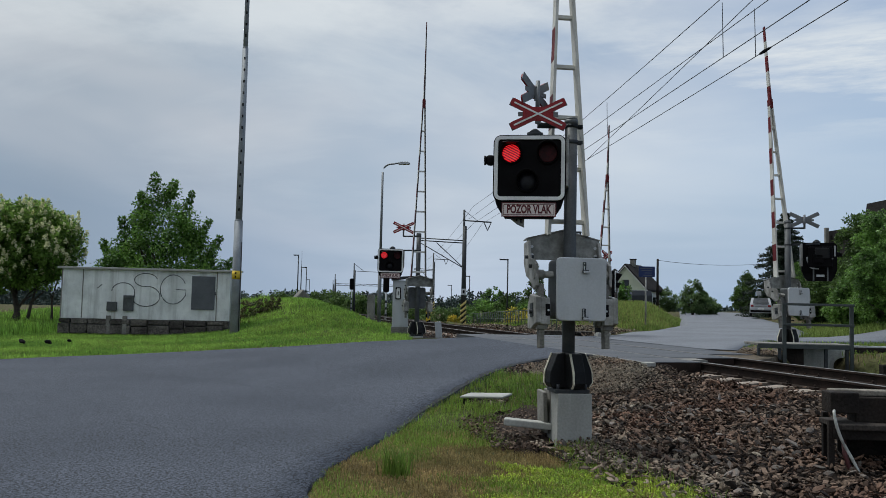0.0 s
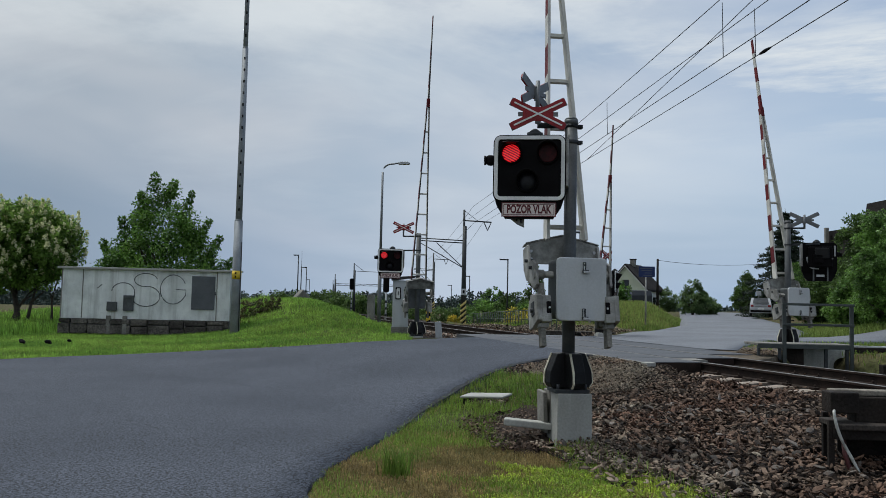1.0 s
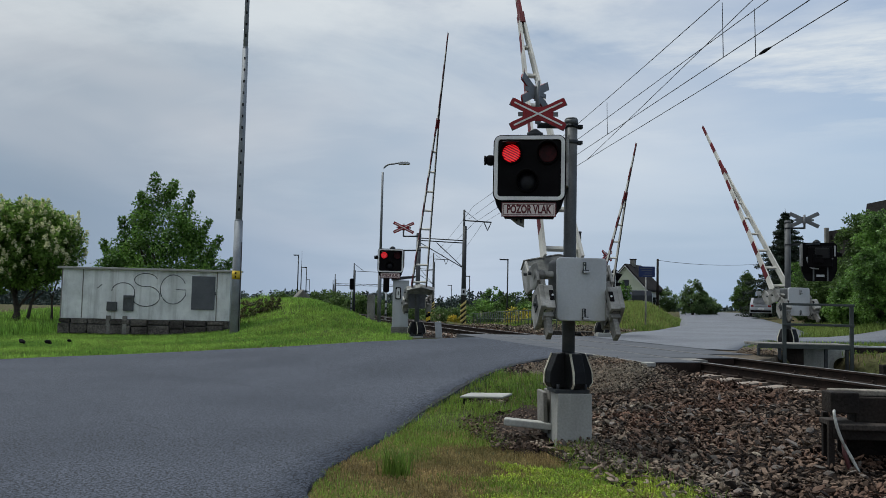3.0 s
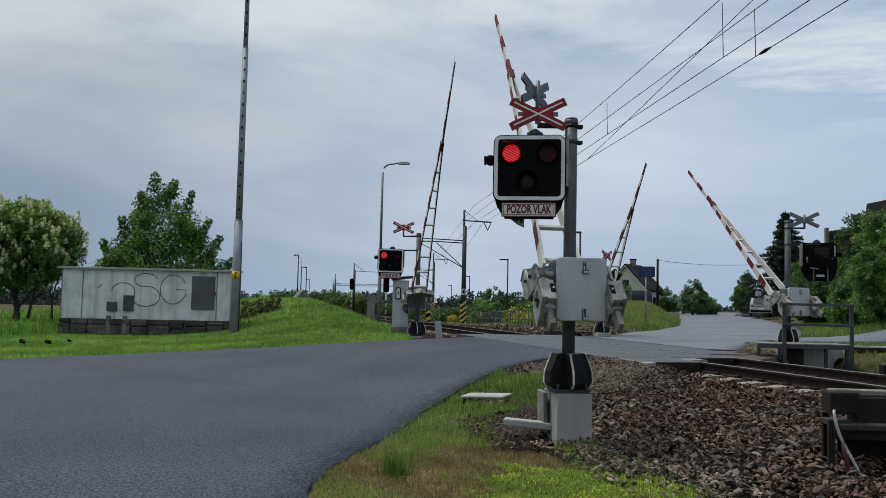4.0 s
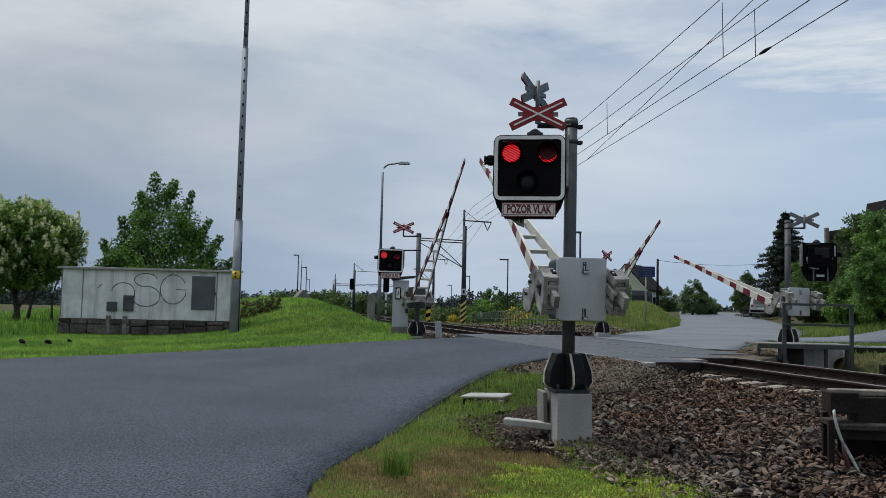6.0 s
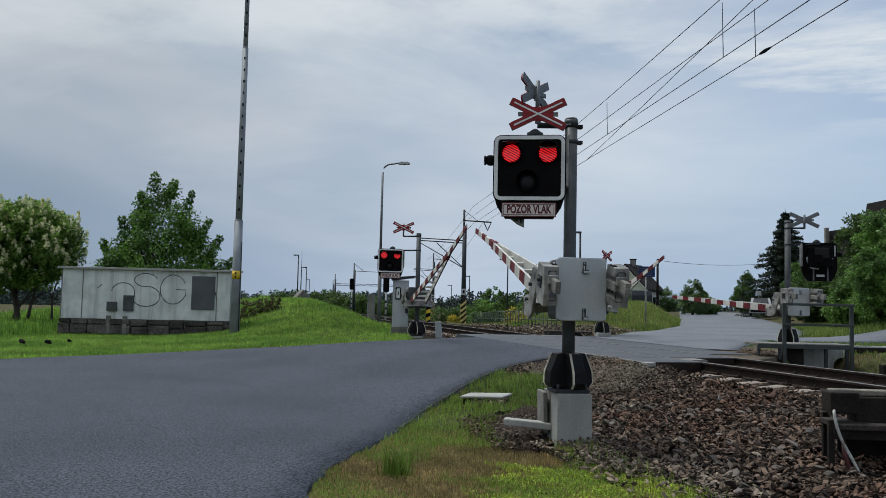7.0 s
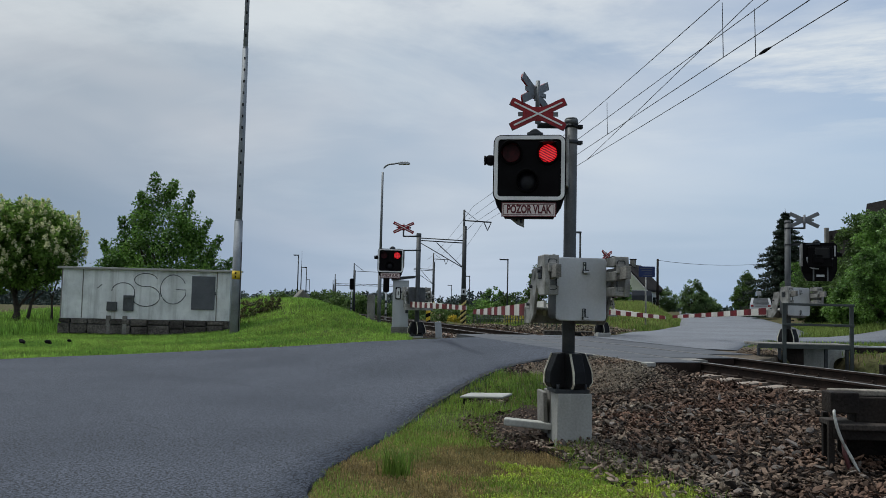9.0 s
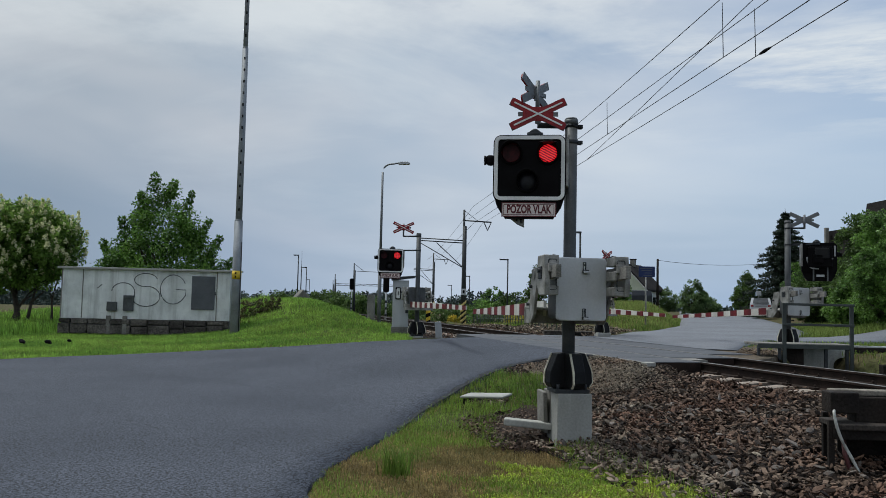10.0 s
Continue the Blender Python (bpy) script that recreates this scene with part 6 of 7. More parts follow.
def rail_signal(x, y, z, h, label):
    t = thing("railway_signal", pose(x, y, z), label, "railway signal", "railway signals")
    part("mast", rod(B(), (0, 0, 0), (0, 0, h), 0.06, 0.05, 10), M["cabinet"], t)
    bm = prism(B(), rounded(0.36, 0.95, 0.12), "y", -0.08, 0.08, bevel=0.01)
    part("signal_board", bm, M["black"], t, "black lamp board seen from behind", pose(0, 0, h + 0.2))
    for i in range(3):
        part("mast_band", rod(B(), (0, 0, 0.2 + 0.4 * i), (0, 0, 0.35 + 0.4 * i), 0.066, 0.066, 10), M["darksteel"], t)


rail_signal(-7.58, 70.0, 0.1, 2.1, "far railway signal with a black lamp board")
rail_signal(-3.35, 50.0, -0.1, 1.9, "railway signal with a black lamp board and banded mast")


# ---------------------------------------------------------------- trackside things
def control_cabinet():
    z = float(level(-1.3, 26.2)) - 0.05
    t = thing("control_cabinet", pose(-1.30, 26.3, z, 0, 0, 3), "tall pale grey crossing control cabinet with a projecting roof", "cabinet")
    part("base", box(B(), (0, 0, 0.12), (0.56, 0.5, 0.24), bevel=0.02), M["old_concrete"], t)
    part("body", box(B(), (0, 0, 0.96), (0.50, 0.46, 1.46), bevel=0.012), M["cabinet"], t)
    bm = B()
    prism(bm, [(-0.30, 1.70), (0.44, 1.80), (0.46, 1.86), (-0.30, 1.80)], "x", -0.33, 0.33, bevel=0.008)
    bmesh.ops.rotate(bm, verts=bm.verts, cent=(0, 0, 0), matrix=Matrix.Rotation(radians(-90), 3, "Z"))
    bmesh.ops.translate(bm, verts=bm.verts, vec=(0.0, 0, -0.02))
    part("roof", bm, M["darksteel"], t, "dark sloping roof sheet")
    part("door", box(B(), (0.02, -0.235, 0.92), (0.42, 0.02, 1.30), bevel=0.006), M["cabinet"], t)
    part("notice_frame", prism(B(), rounded(0.17, 0.38, 0.03), "y", -0.275, -0.235), M["black"], t, "black framed notice", pose(-0.08, 0, 1.28))
    part("notice", prism(B(), rounded(0.11, 0.31, 0.02), "y", -0.282, -0.27), M["white"], t, "white notice with an illegible mark", pose(-0.08, 0, 1.28))
    part("mark", box(B(), (-0.08, -0.285, 1.28), (0.03, 0.006, 0.12)), M["black"], t)
    part("key_box", box(B(), (0.17, -0.30, 0.98), (0.16, 0.12, 0.26), bevel=0.012), M["plate"], t)
    part("socket", box(B(), (0.20, -0.28, 0.74), (0.09, 0.08, 0.14), bevel=0.01), M["darksteel"], t)


def concrete_post(x, y, w, d, h, label, mat_name="old_concrete", lean=0.0, z=None):
    z = float(level(x, y)) - 0.08 if z is None else z
    bm = B()
    prism(bm, [(-w / 2, 0), (w / 2, 0), (w / 2, h - 0.03), (w / 2 - 0.03, h), (-w / 2 + 0.03, h), (-w / 2, h - 0.03)], "y", -d / 2, d / 2, bevel=0.01)
    ob = mesh_obj("concrete_post", bm, M[mat_name])
    ob.matrix_basis = pose(x, y, z, 0, lean, 0)
    return tagged(ob, label, "post")


control_cabinet()
concrete_post(-7.6, 60.0, 0.10, 0.10, 0.95, "slim white marker post in the grass beside the station track", "white", 0.0, -0.35)
concrete_post(-2.62, 31.0, 0.26, 0.3, 1.05, "weathered upright concrete post beside the lamp", "old_concrete")
concrete_post(-0.05, 25.2, 0.20, 0.16, 0.62, "short whitewashed kilometre stone leaning by the track", "cabinet", -5.0, -0.24)
p = thing("striped_marker", pose(-0.72, 45.0, -0.35), "low yellow and black striped marker beside the track", "marker")
for i in range(5):
    bm = B()
    prism(bm, [(-0.12, 0.1 + 0.2 * i), (0.12, 0.2 + 0.2 * i), (0.12, 0.4 + 0.2 * i), (-0.12, 0.3 + 0.2 * i)], "y", -0.03, 0.03)
    part("stripe", bm, M["yellow"] if i % 2 else M["black"], p)


def slab(x, y, z, sx, sy, sz, rx, ry, rz, label):
    ob = mesh_obj("concrete_slab", box(B(), (0, 0, 0), (sx, sy, sz), bevel=0.012), M["concrete"])
    ob.matrix_basis = pose(x, y, z, rx, ry, rz)
    return tagged(ob, label, "slab", "loose concrete slabs")


slab(0.62, 11.23, float(level(0.62, 11.23)) + 0.012, 0.62, 0.34, 0.03, 3, -3, -27, "pale concrete cable cover slab lying in the grass")
slab(0.985, 8.90, -0.325, 0.60, 0.24, 0.07, -3, 4, -6, "pale concrete slab beside the footing")
for x, lean, h in ((1.10, -2.0, 0.42), (1.168, 1.0, 0.44)):
    ob = mesh_obj("footing_plate", box(B(), (0, 0, 0), (0.045, 0.36, h), bevel=0.008), M["old_concrete"])
    ob.matrix_basis = pose(x, 8.99, -0.19, 0, lean, 4)
    tagged(ob, "stained upright concrete plate beside the signal footing", "concrete plate", "plates beside the footing")


def railing():
    """The green railing beside the platform path, falling with the land."""
    line = [Vector(p) for p in ((4.70, 29.5, -0.08), (4.55, 33.0, -0.14), (4.1, 41.0, -0.26), (3.35, 53.0, -0.48), (1.87, 75.0, -0.94), (0.6, 90.0, -1.2))]
    o = line[0]
    t = thing("railing", pose(*o), "low green steel railing along the platform path", "railing")
    for p, q in zip(line, line[1:]):
        n = max(2, int((q - p).length / 0.95))
        for i in range(n):
            a = p.lerp(q, i / n) - o
            part("post", rod(B(), a - Vector((0, 0, 0.35)), a + Vector((0, 0, 0.95)), 0.024, seg=8), M["green_rail"], t)
        for z in (0.95, 0.52, 0.14):
            part("rail_bar", rod(B(), p - o + Vector((0, 0, z)), q - o + Vector((0, 0, z)), 0.022, seg=8), M["green_rail"], t)


railing()


def handrail():
    t = thing("footbridge_railing", pose(7.13, 17.38, 0.0), "dark grey-green steel railing on a small plank bridge over the ditch", "railing")
    for x, low in ((0.0, -0.50), (1.40, -0.55)):
        part("post", box(B(), (x, 0, (1.09 + low) / 2), (0.075, 0.05, 1.09 - low), bevel=0.006), M["rail_paint"], t)
    for h in (1.075, 0.655):
        part("rail_bar", box(B(), (0.70, -0.03, h), (1.50, 0.035, 0.05), bevel=0.006), M["rail_paint"], t)
    d = thing("plank_bridge", pose(7.55, 17.78, 0.235), "narrow grey plank bridge over the ditch", "footbridge")
    for i in range(4):
        part("plank", box(B(), (0.02, 0.20 * i - 0.30, 0.0), (1.98, 0.19, 0.05), bevel=0.008), M["old_concrete"], d)
    part("edge_angle", box(B(), (0.02, -0.405, -0.035), (1.98, 0.02, 0.09), bevel=0.004), M["rail_paint"], d)
    for x, dep in ((-0.94, 0.22), (-0.50, 0.30), (0.46, 0.70), (0.90, 0.70)):
        part("leg", box(B(), (x, -0.36, -0.02 - dep / 2), (0.06, 0.06, dep), bevel=0.006), M["darksteel"], d)
    part("side_panel", box(B(), (-0.10, -0.16, -0.37), (0.36, 0.05, 0.70), bevel=0.01), M["timber"], d, "dark tarred board under the bridge")
    c = thing("culvert", pose(8.45, 18.3, -0.75), "weathered concrete culvert wall with a round opening", "culvert")
    bm = B()
    cx, cz, r = 0.25, 0.50, 0.215
    for x0, x1, in ((-0.62, cx), (cx, 1.9)):
        sg = -1 if x1 == cx else 1
        pts = [(cx, 0.0), (cx, cz - r)]
        for i in range(1, 16):
            a = radians(-90 + 180 * i / 16)
            pts.append((cx + sg * r * math.cos(a), cz + r * math.sin(a)))
        e = x0 if sg < 0 else x1
        pts += [(cx, cz + r), (cx, 0.96), (e, 0.96), (e, 0.0)]
        prism(bm, pts, "y", -0.12, 0.12)
    part("headwall", bm, M["pale_concrete"], c)
    bm = B()
    prev = None
    for i in range(25):
        a = 2 * math.pi * i / 24
        ring = [bm.verts.new((cx + q * math.cos(a), y, cz + q * math.sin(a))) for q, y in ((0.195, -0.15), (0.26, -0.15), (0.26, -0.11), (0.195, 1.4))]
        if prev:
            for k in range(4):
                bm.faces.new((prev[k], prev[(k + 1) % 4], ring[(k + 1) % 4], ring[k]))
        prev = ring
    part("pipe_collar", bm, M["pale_concrete"], c, "pale round pipe collar")
    part("back_wall", box(B(), (cx, 1.45, 0.45), (0.9, 0.05, 0.9)), M["black"], c)
    e = mesh_obj("edge_beam", box(B(), (0, 0, 0), (4.2, 0.24, 0.17), bevel=0.012), M["timber"])
    e.matrix_basis = pose(10.97, 18.1, 0.095, 0, 0, -1)
    tagged(e, "dark tarred timber edge beam beside the ditch", "beam")
    s = mesh_obj("edge_beam", box(B(), (0, 0, 0), (1.6, 0.2, 0.22), bevel=0.02), M["timber"])
    s.matrix_basis = pose(9.55, 16.6, -0.20, 0, 0, -4)
    tagged(s, "mossy dark edge block lying in the ditch grass", "beam")


handrail()


def cable_stand():
    """The low stand of dark timber and steel beside the bed, with hoses."""
    t = thing("cable_stand", pose(3.35, 7.25, -0.50, 0, 0, -4), "low dark stand of timber and steel legs beside the bed", "stand")
    for x, h, y in ((0.02, 0.50, 0.0), (0.13, 0.52, 0.42), (0.60, 0.55, 0.0), (0.70, 0.5, 0.42), (1.3, 0.5, 0.0)):
        part("leg", box(B(), (x, y, h / 2), (0.05, 0.05, h), bevel=0.006), M["timber"], t)
    part("shelf_board", box(B(), (0.70, 0.16, 0.45), (1.26, 0.50, 0.05), bevel=0.01), M["worn_timber"], t)
    part("front_board", box(B(), (0.68, -0.03, 0.39), (1.30, 0.035, 0.10), bevel=0.008), M["timber"], t)
    part("end_block", box(B(), (0.14, 0.10, 0.645), (0.24, 0.22, 0.18), bevel=0.012), M["timber"], t)
    part("top_plank", box(B(), (0.60, 0.24, 0.72), (1.0, 0.14, 0.05), bevel=0.012), M["grey_timber"], t)
    # added dark board that stands for the deep shade beneath the shelf
    part("back_board", box(B(), (0.95, 0.45, 0.22), (1.4, 0.03, 0.46), bevel=0.006), M["timber"], t, "dark board added for the shade under the stand")
    part("side_leg", box(B(), (0.52, -0.02, 0.22), (0.06, 0.05, 0.46), bevel=0.006), M["timber"], t)
    part("back_box", box(B(), (0.58, 0.20, 0.58), (0.62, 0.20, 0.22), bevel=0.012), M["timber"], t)
    part("side_box", box(B(), (0.95, 0.04, 0.62), (0.46, 0.3, 0.22), bevel=0.012), M["timber"], t)
    part("side_lid", box(B(), (0.95, 0.04, 0.745), (0.50, 0.34, 0.03), bevel=0.008), M["worn_timber"], t)

    def hose(pts, r, mname, label):
        p = [Vector(q) for q in pts]
        fine = []
        for i in range(len(p) - 1):
            a, b_, c, d = p[max(i - 1, 0)], p[i], p[i + 1], p[min(i + 2, len(p) - 1)]
            for k in range(6):
                u = k / 6
                fine.append(0.5 * ((2 * b_) + (c - a) * u + (2 * a - 5 * b_ + 4 * c - d) * u * u + (3 * b_ - a - 3 * c + d) * u ** 3))
        fine.append(p[-1])
        part("hose", sweep(B(), fine, r, 8), M[mname], t, label, smooth=True)

    hose([(0.06, 0.02, 0.575), (0.022, -0.07, 0.57), (0.035, -0.09, 0.46), (0.08, -0.10, 0.33), (0.145, -0.12, 0.20), (0.195, -0.15, 0.08), (0.23, -0.18, -0.02)], 0.0125, "hose", "pale plastic hose")
    hose([(0.16, 0.1, 0.42), (0.13, -0.02, 0.22), (0.17, -0.04, 0.08), (0.22, -0.08, 0.0)], 0.02, "redhose", "dark red hose")
    hose([(0.62, 0.1, 0.42), (0.60, -0.06, 0.16), (0.52, -0.1, 0.02)], 0.022, "redhose", "dark red hose")
    hose([(0.26, -0.14, 0.02), (0.16, -0.2, 0.012), (-0.02, -0.22, 0.01)], 0.012, "hose", "thin pale cable end")


cable_stand()
w = mesh_obj("platform_edge", box(B(), (0, 0, 0), (2.4, 0.5, 0.22), bevel=0.015), M["plinth"])
w.matrix_basis = pose(4.72, 28.6, -0.02, 0, 0, -3)
tagged(w, "low weathered concrete platform edge across the track", "platform edge")
ob = mesh_obj("footing_block", box(B(), (0, 0, 0), (0.42, 0.4, 0.3), bevel=0.02), M["concrete"])
ob.matrix_basis = pose(5.14, 26.55, -0.03)
tagged(ob, "pale concrete block at the foot of a barrier", "block")


# ---------------------------------------------------------------- houses, signs and vehicles
def house():
    z = 0.3
    t = thing("house", pose(16.75, 76.0, z, 0, 0, -36), "pale green gabled house with a dark roof", "house")
    bm = B()
    prism(bm, [(-2.6, 0), (1.9, 0), (1.9, 2.45), (0.0, 4.42), (-2.6, 1.72)], "y", 0, 3.4)
    part("wall", bm, M["house"], t)
    for pts in ([(0.0, 4.45), (2.25, 2.12), (2.25, 2.32), (0.0, 4.66)], [(0.0, 4.45), (-2.9, 1.44), (-2.9, 1.64), (0.0, 4.66)]):
        part("roof", prism(B(), pts, "y", -0.25, 3.6), M["roof"], t)
    part("barge_board", prism(B(), [(0.0, 4.40), (2.2, 2.12), (2.2, 2.20), (0.0, 4.48), (-2.85, 1.52), (-2.85, 1.44)], "y", -0.29, -0.255), M["white"], t)
    part("chimney", box(B(), (0.12, 1.3, 4.75), (0.42, 0.42, 0.65), bevel=0.02), M["old_concrete"], t)
    part("chimney_cap", box(B(), (0.12, 1.3, 5.12), (0.5, 0.5, 0.08), bevel=0.02), M["roof"], t)
    for x, zz, w_, h_ in ((0.0, 2.75, 0.5, 0.75), (-1.1, 0.95, 0.9, 1.0), (0.9, 0.95, 0.8, 0.95)):
        wd = part("window", box(B(), (x, -0.01, zz), (w_, 0.06, h_), bevel=0.01), M["glass"], t)
        part("window_frame", ring_plate(B(), [(x - w_ / 2 - 0.06, zz - h_ / 2 - 0.06), (x + w_ / 2 + 0.06, zz - h_ / 2 - 0.06), (x + w_ / 2 + 0.06, zz + h_ / 2 + 0.06), (x - w_ / 2 - 0.06, zz + h_ / 2 + 0.06)],
                                        [(x - w_ / 2, zz - h_ / 2), (x + w_ / 2, zz - h_ / 2), (x + w_ / 2, zz + h_ / 2), (x - w_ / 2, zz + h_ / 2)], -0.06, 0.0), M["darksteel"], wd)
    part("string_course", box(B(), (-0.35, -0.14, 2.15), (4.6, 0.3, 0.16), bevel=0.02), M["roof"], t)
    part("side_wall", box(B(), (1.93, 1.75, 1.15), (0.05, 3.2, 2.3), bevel=0.004), M["white"], t, "white plastered side wall")
    part("side_window", box(B(), (1.965, 1.9, 1.25), (0.03, 0.6, 0.8), bevel=0.004), M["glass"], t)
    g = thing("dark_building", pose(31.2, 52.0, 0.8, 0, 0, 4), "dark house roof rising behind the bushes", "house")
    bm = B()
    box(bm, (0, 0, 2.6), (5.5, 6, 5.2))
    part("wall", bm, M["timber"], g)
    part("roof", prism(B(), [(-3.1, 5.2), (3.3, 5.2), (3.3, 5.5), (2.6, 7.4), (-2.85, 7.4), (-3.1, 5.5)], "y", -3.3, 3.3), M["roof"], g)
    part("low_roof", prism(B(), [(-5.85, 3.0), (-3.0, 3.0), (-3.0, 5.45), (-5.7, 5.45)], "y", -2.8, 3.0), M["roof"], g)
    part("chimney", box(B(), (-5.97, 2.7, 4.0), (0.22, 0.22, 3.3), bevel=0.02), M["old_concrete"], g)


def bus_sign():
    z = float(level(8.06, 33.0)) - 0.05
    t = thing("blue_sign", pose(8.06, 33.0, z), "blue board on a slim pale pole in the grass", "sign")
    part("pole", rod(B(), (0, 0, 0), (0, 0, 2.5 - z), 0.035, seg=10), M["plate"], t)
    part("board", box(B(), (0.03, -0.03, 2.37 - z), (0.64, 0.03, 0.42), bevel=0.01), M["blue"], t)
    for i, (w_, x) in enumerate(((0.5, 0.0), (0.42, 0.03), (0.3, 0.08), (0.34, 0.06))):
        part("text_bar", box(B(), (x, -0.046, 2.50 - z - 0.09 * i), (w_, 0.004, 0.024)), M["greypanel"], t, "illegible pale line of writing")
    u = thing("utility_pole", pose(15.5, 60.0, float(level(15.5, 60.0)) - 0.1), "dark wooden utility pole beside the house", "pole")
    part("pole", rod(B(), (0, 0, 0), (0, 0, 4.6 - float(level(15.5, 60.0))), 0.10, 0.08, 12), M["timber"], u)
    ob = tagged(mesh_obj("utility_wire", sweep(B(), sag((15.5, 60.0, 4.4), (33.5, 70.0, 6.2), 0.75), 0.015, 6), M["wire"]), "thin sagging utility wire", "wire")


def vehicle(name, m, label, prof, width, glass, wheels, paint, category, extra=None):
    """A body from its side outline (x forward), pinched towards the roof, with panes, lamps and wheels."""
    t = thing(name, m, label, category)
    bm = prism(B(), prof, "y", -width / 2, width / 2)
    top = max(p[1] for p in prof)
    for v in bm.verts:
        k = max(0.0, (v.co.z - 0.85) / (top - 0.85))
        v.co.y *= 1 - 0.16 * k
    bmesh.ops.recalc_face_normals(bm, faces=bm.faces)
    bmesh.ops.bevel(bm, geom=bm.edges[:], offset=0.05, segments=2, affect="EDGES", profile=0.6)
    part("body", bm, M[paint], t, smooth=False)
    for g in glass:
        part("window", g, M["carglass"], t)
    for x in wheels:
        for s in (-1, 1):
            w_ = part("wheel", rod(B(), (x, s * (width / 2 - 0.20), 0.31), (x, s * (width / 2 + 0.005), 0.31), 0.31, seg=22), M["rubber"], t)
            part("rim", rod(B(), (x, s * (width / 2 - 0.02), 0.31), (x, s * (width / 2 + 0.015), 0.31), 0.19, 0.17, seg=14), M["plate"], w_)
    return t


def vehicles():
    prof = [(-2.1, 0.28), (2.05, 0.28), (2.12, 0.62), (1.9, 0.80), (0.95, 0.92), (0.35, 1.40), (-1.35, 1.45), (-2.0, 0.98), (-2.14, 0.60)]
    bm = B()
    for q in ([(-2.045, -0.58, 0.99), (-2.045, 0.58, 0.99), (-1.45, 0.50, 1.42), (-1.45, -0.50, 1.42)],):
        v = [bm.verts.new((p[0] - 0.03, p[1], p[2] + 0.03)) for p in q]
        bm.faces.new(v)
    bmesh.ops.solidify(bm, geom=bm.faces[:], thickness=0.02)
    c = vehicle("car", pose(23.30, 61.0, float(level(23.3, 61)) + 0.12, 0, 0, 69.5) @ Matrix.Scale(0.92, 4), "silver estate car with dark rear window on the rising road", prof, 1.62, [bm], (-1.3, 1.3), "carpaint", "car")
    for s in (-1, 1):
        part("tail_lamp", box(B(), (-2.09, s * 0.62, 0.84), (0.06, 0.20, 0.15), bevel=0.015), M["tail"], c, "red tail lamp")
    part("number_plate", box(B(), (-2.15, 0, 0.62), (0.02, 0.46, 0.11), bevel=0.004), M["white"], c, "pale plate with an illegible bar")
    part("bumper", box(B(), (-2.10, 0, 0.44), (0.10, 1.5, 0.16), bevel=0.03), M["black"], c)
    part("tail_strip", box(B(), (-2.10, 0, 0.80), (0.03, 0.9, 0.03), bevel=0.006), M["plate"], c)
    for s in (-1, 1):
        part("mirror", box(B(), (0.7, s * 0.88, 0.98), (0.10, 0.16, 0.11), bevel=0.02), M["black"], c)
        part("roof_rail", rod(B(), (-1.2, s * 0.55, 1.49), (0.3, s * 0.55, 1.46), 0.018, seg=6), M["plate"], c)
    prof = [(-2.3, 0.3), (2.3, 0.3), (2.35, 0.75), (2.2, 1.05), (1.55, 1.85), (1.2, 1.98), (-2.25, 1.98), (-2.35, 1.6)]
    panes = []
    for x0, x1, ya in ((-2.0, -1.1, 1), (-1.0, 0.1, 1), (0.2, 1.2, 1)):
        for s in (-1, 1):
            panes.append(prism(B(), [(x0, 1.18), (x1, 1.18), (x1 - (0.1 if x1 < 1 else 0.35), 1.72), (x0, 1.72)], "y", s * 0.86, s * 0.90))
    v = vehicle("van", pose(15.72, 69.0, 0.36, 0, 0, 97), "dark van parked on the bank before the house", prof, 1.9, panes, (-1.5, 1.5), "vanpaint", "van")
    part("windscreen", prism(B(), [(2.16, 1.12), (1.60, 1.82), (1.63, 1.84), (2.20, 1.13)], "y", -0.72, 0.72), M["carglass"], v)
    for s in (-1, 1):
        part("headlamp", box(B(), (2.30, s * 0.72, 0.86), (0.10, 0.30, 0.16), bevel=0.02), M["cabinet"], v)


def far_signs():
    z = float(level(25.0, 66.0))
    t = thing("road_sign", pose(25.05, 66.0, z), "pale back of a road sign beyond the waiting car", "sign")
    part("pole", rod(B(), (0, 0, -0.1), (0, 0, 2.05), 0.03, seg=8), M["galv"], t)
    part("board", prism(B(), rounded(0.40, 0.34, 0.04), "y", -0.012, 0.012), M["cabinet"], t, "pale grey board", pose(0, -0.045, 1.88))


house()
bus_sign()
far_signs()
vehicles()

# ---------------------------------------------------------------- more greenery
def lv(x, y):
    return float(level(x, y)) - 0.1


tree(19.8, 38.0, lv(19.8, 38), 4.75, 3.6, 0.20, "tall dark leafy tree behind the shrubs of the bank", 33, "leaf_dark", 260, 130, 0.13, "bush", low=0.25)
tree(19.5, 35.0, lv(19.5, 35), 4.3, 4.6, 0.20, "large leafy shrub on the bank behind the railing", 21, "leaf_bush", 300, 150, 0.12, "bush", "shrub", 0.05, category="shrub")
tree(17.1, 34.0, lv(17.1, 34), 3.0, 2.8, 0.14, "dense fresh green shrub on the bank", 22, "leaf_bush", 210, 140, 0.11, "egg", "shrub", 0.05, category="shrub")
tree(15.9, 29.6, lv(15.9, 29.6), 3.2, 2.6, 0.12, "bright green hazel shrub beside the side road", 23, "leaf_bush", 210, 140, 0.095, "round", "shrub", 0.02, category="shrub")
tree(17.6, 31.0, lv(17.6, 31), 3.9, 3.2, 0.14, "tall fresh green shrub beside the side road", 24, "leaf_bush", 240, 140, 0.105, "bush", "shrub", 0.04, category="shrub")
tree(19.9, 42.5, lv(19.9, 42.5), 4.4, 3.0, 0.12, "leafy young elder behind the railing", 28, "leaf_dark", 170, 120, 0.13, "egg", "shrub", 0.1, category="shrub")
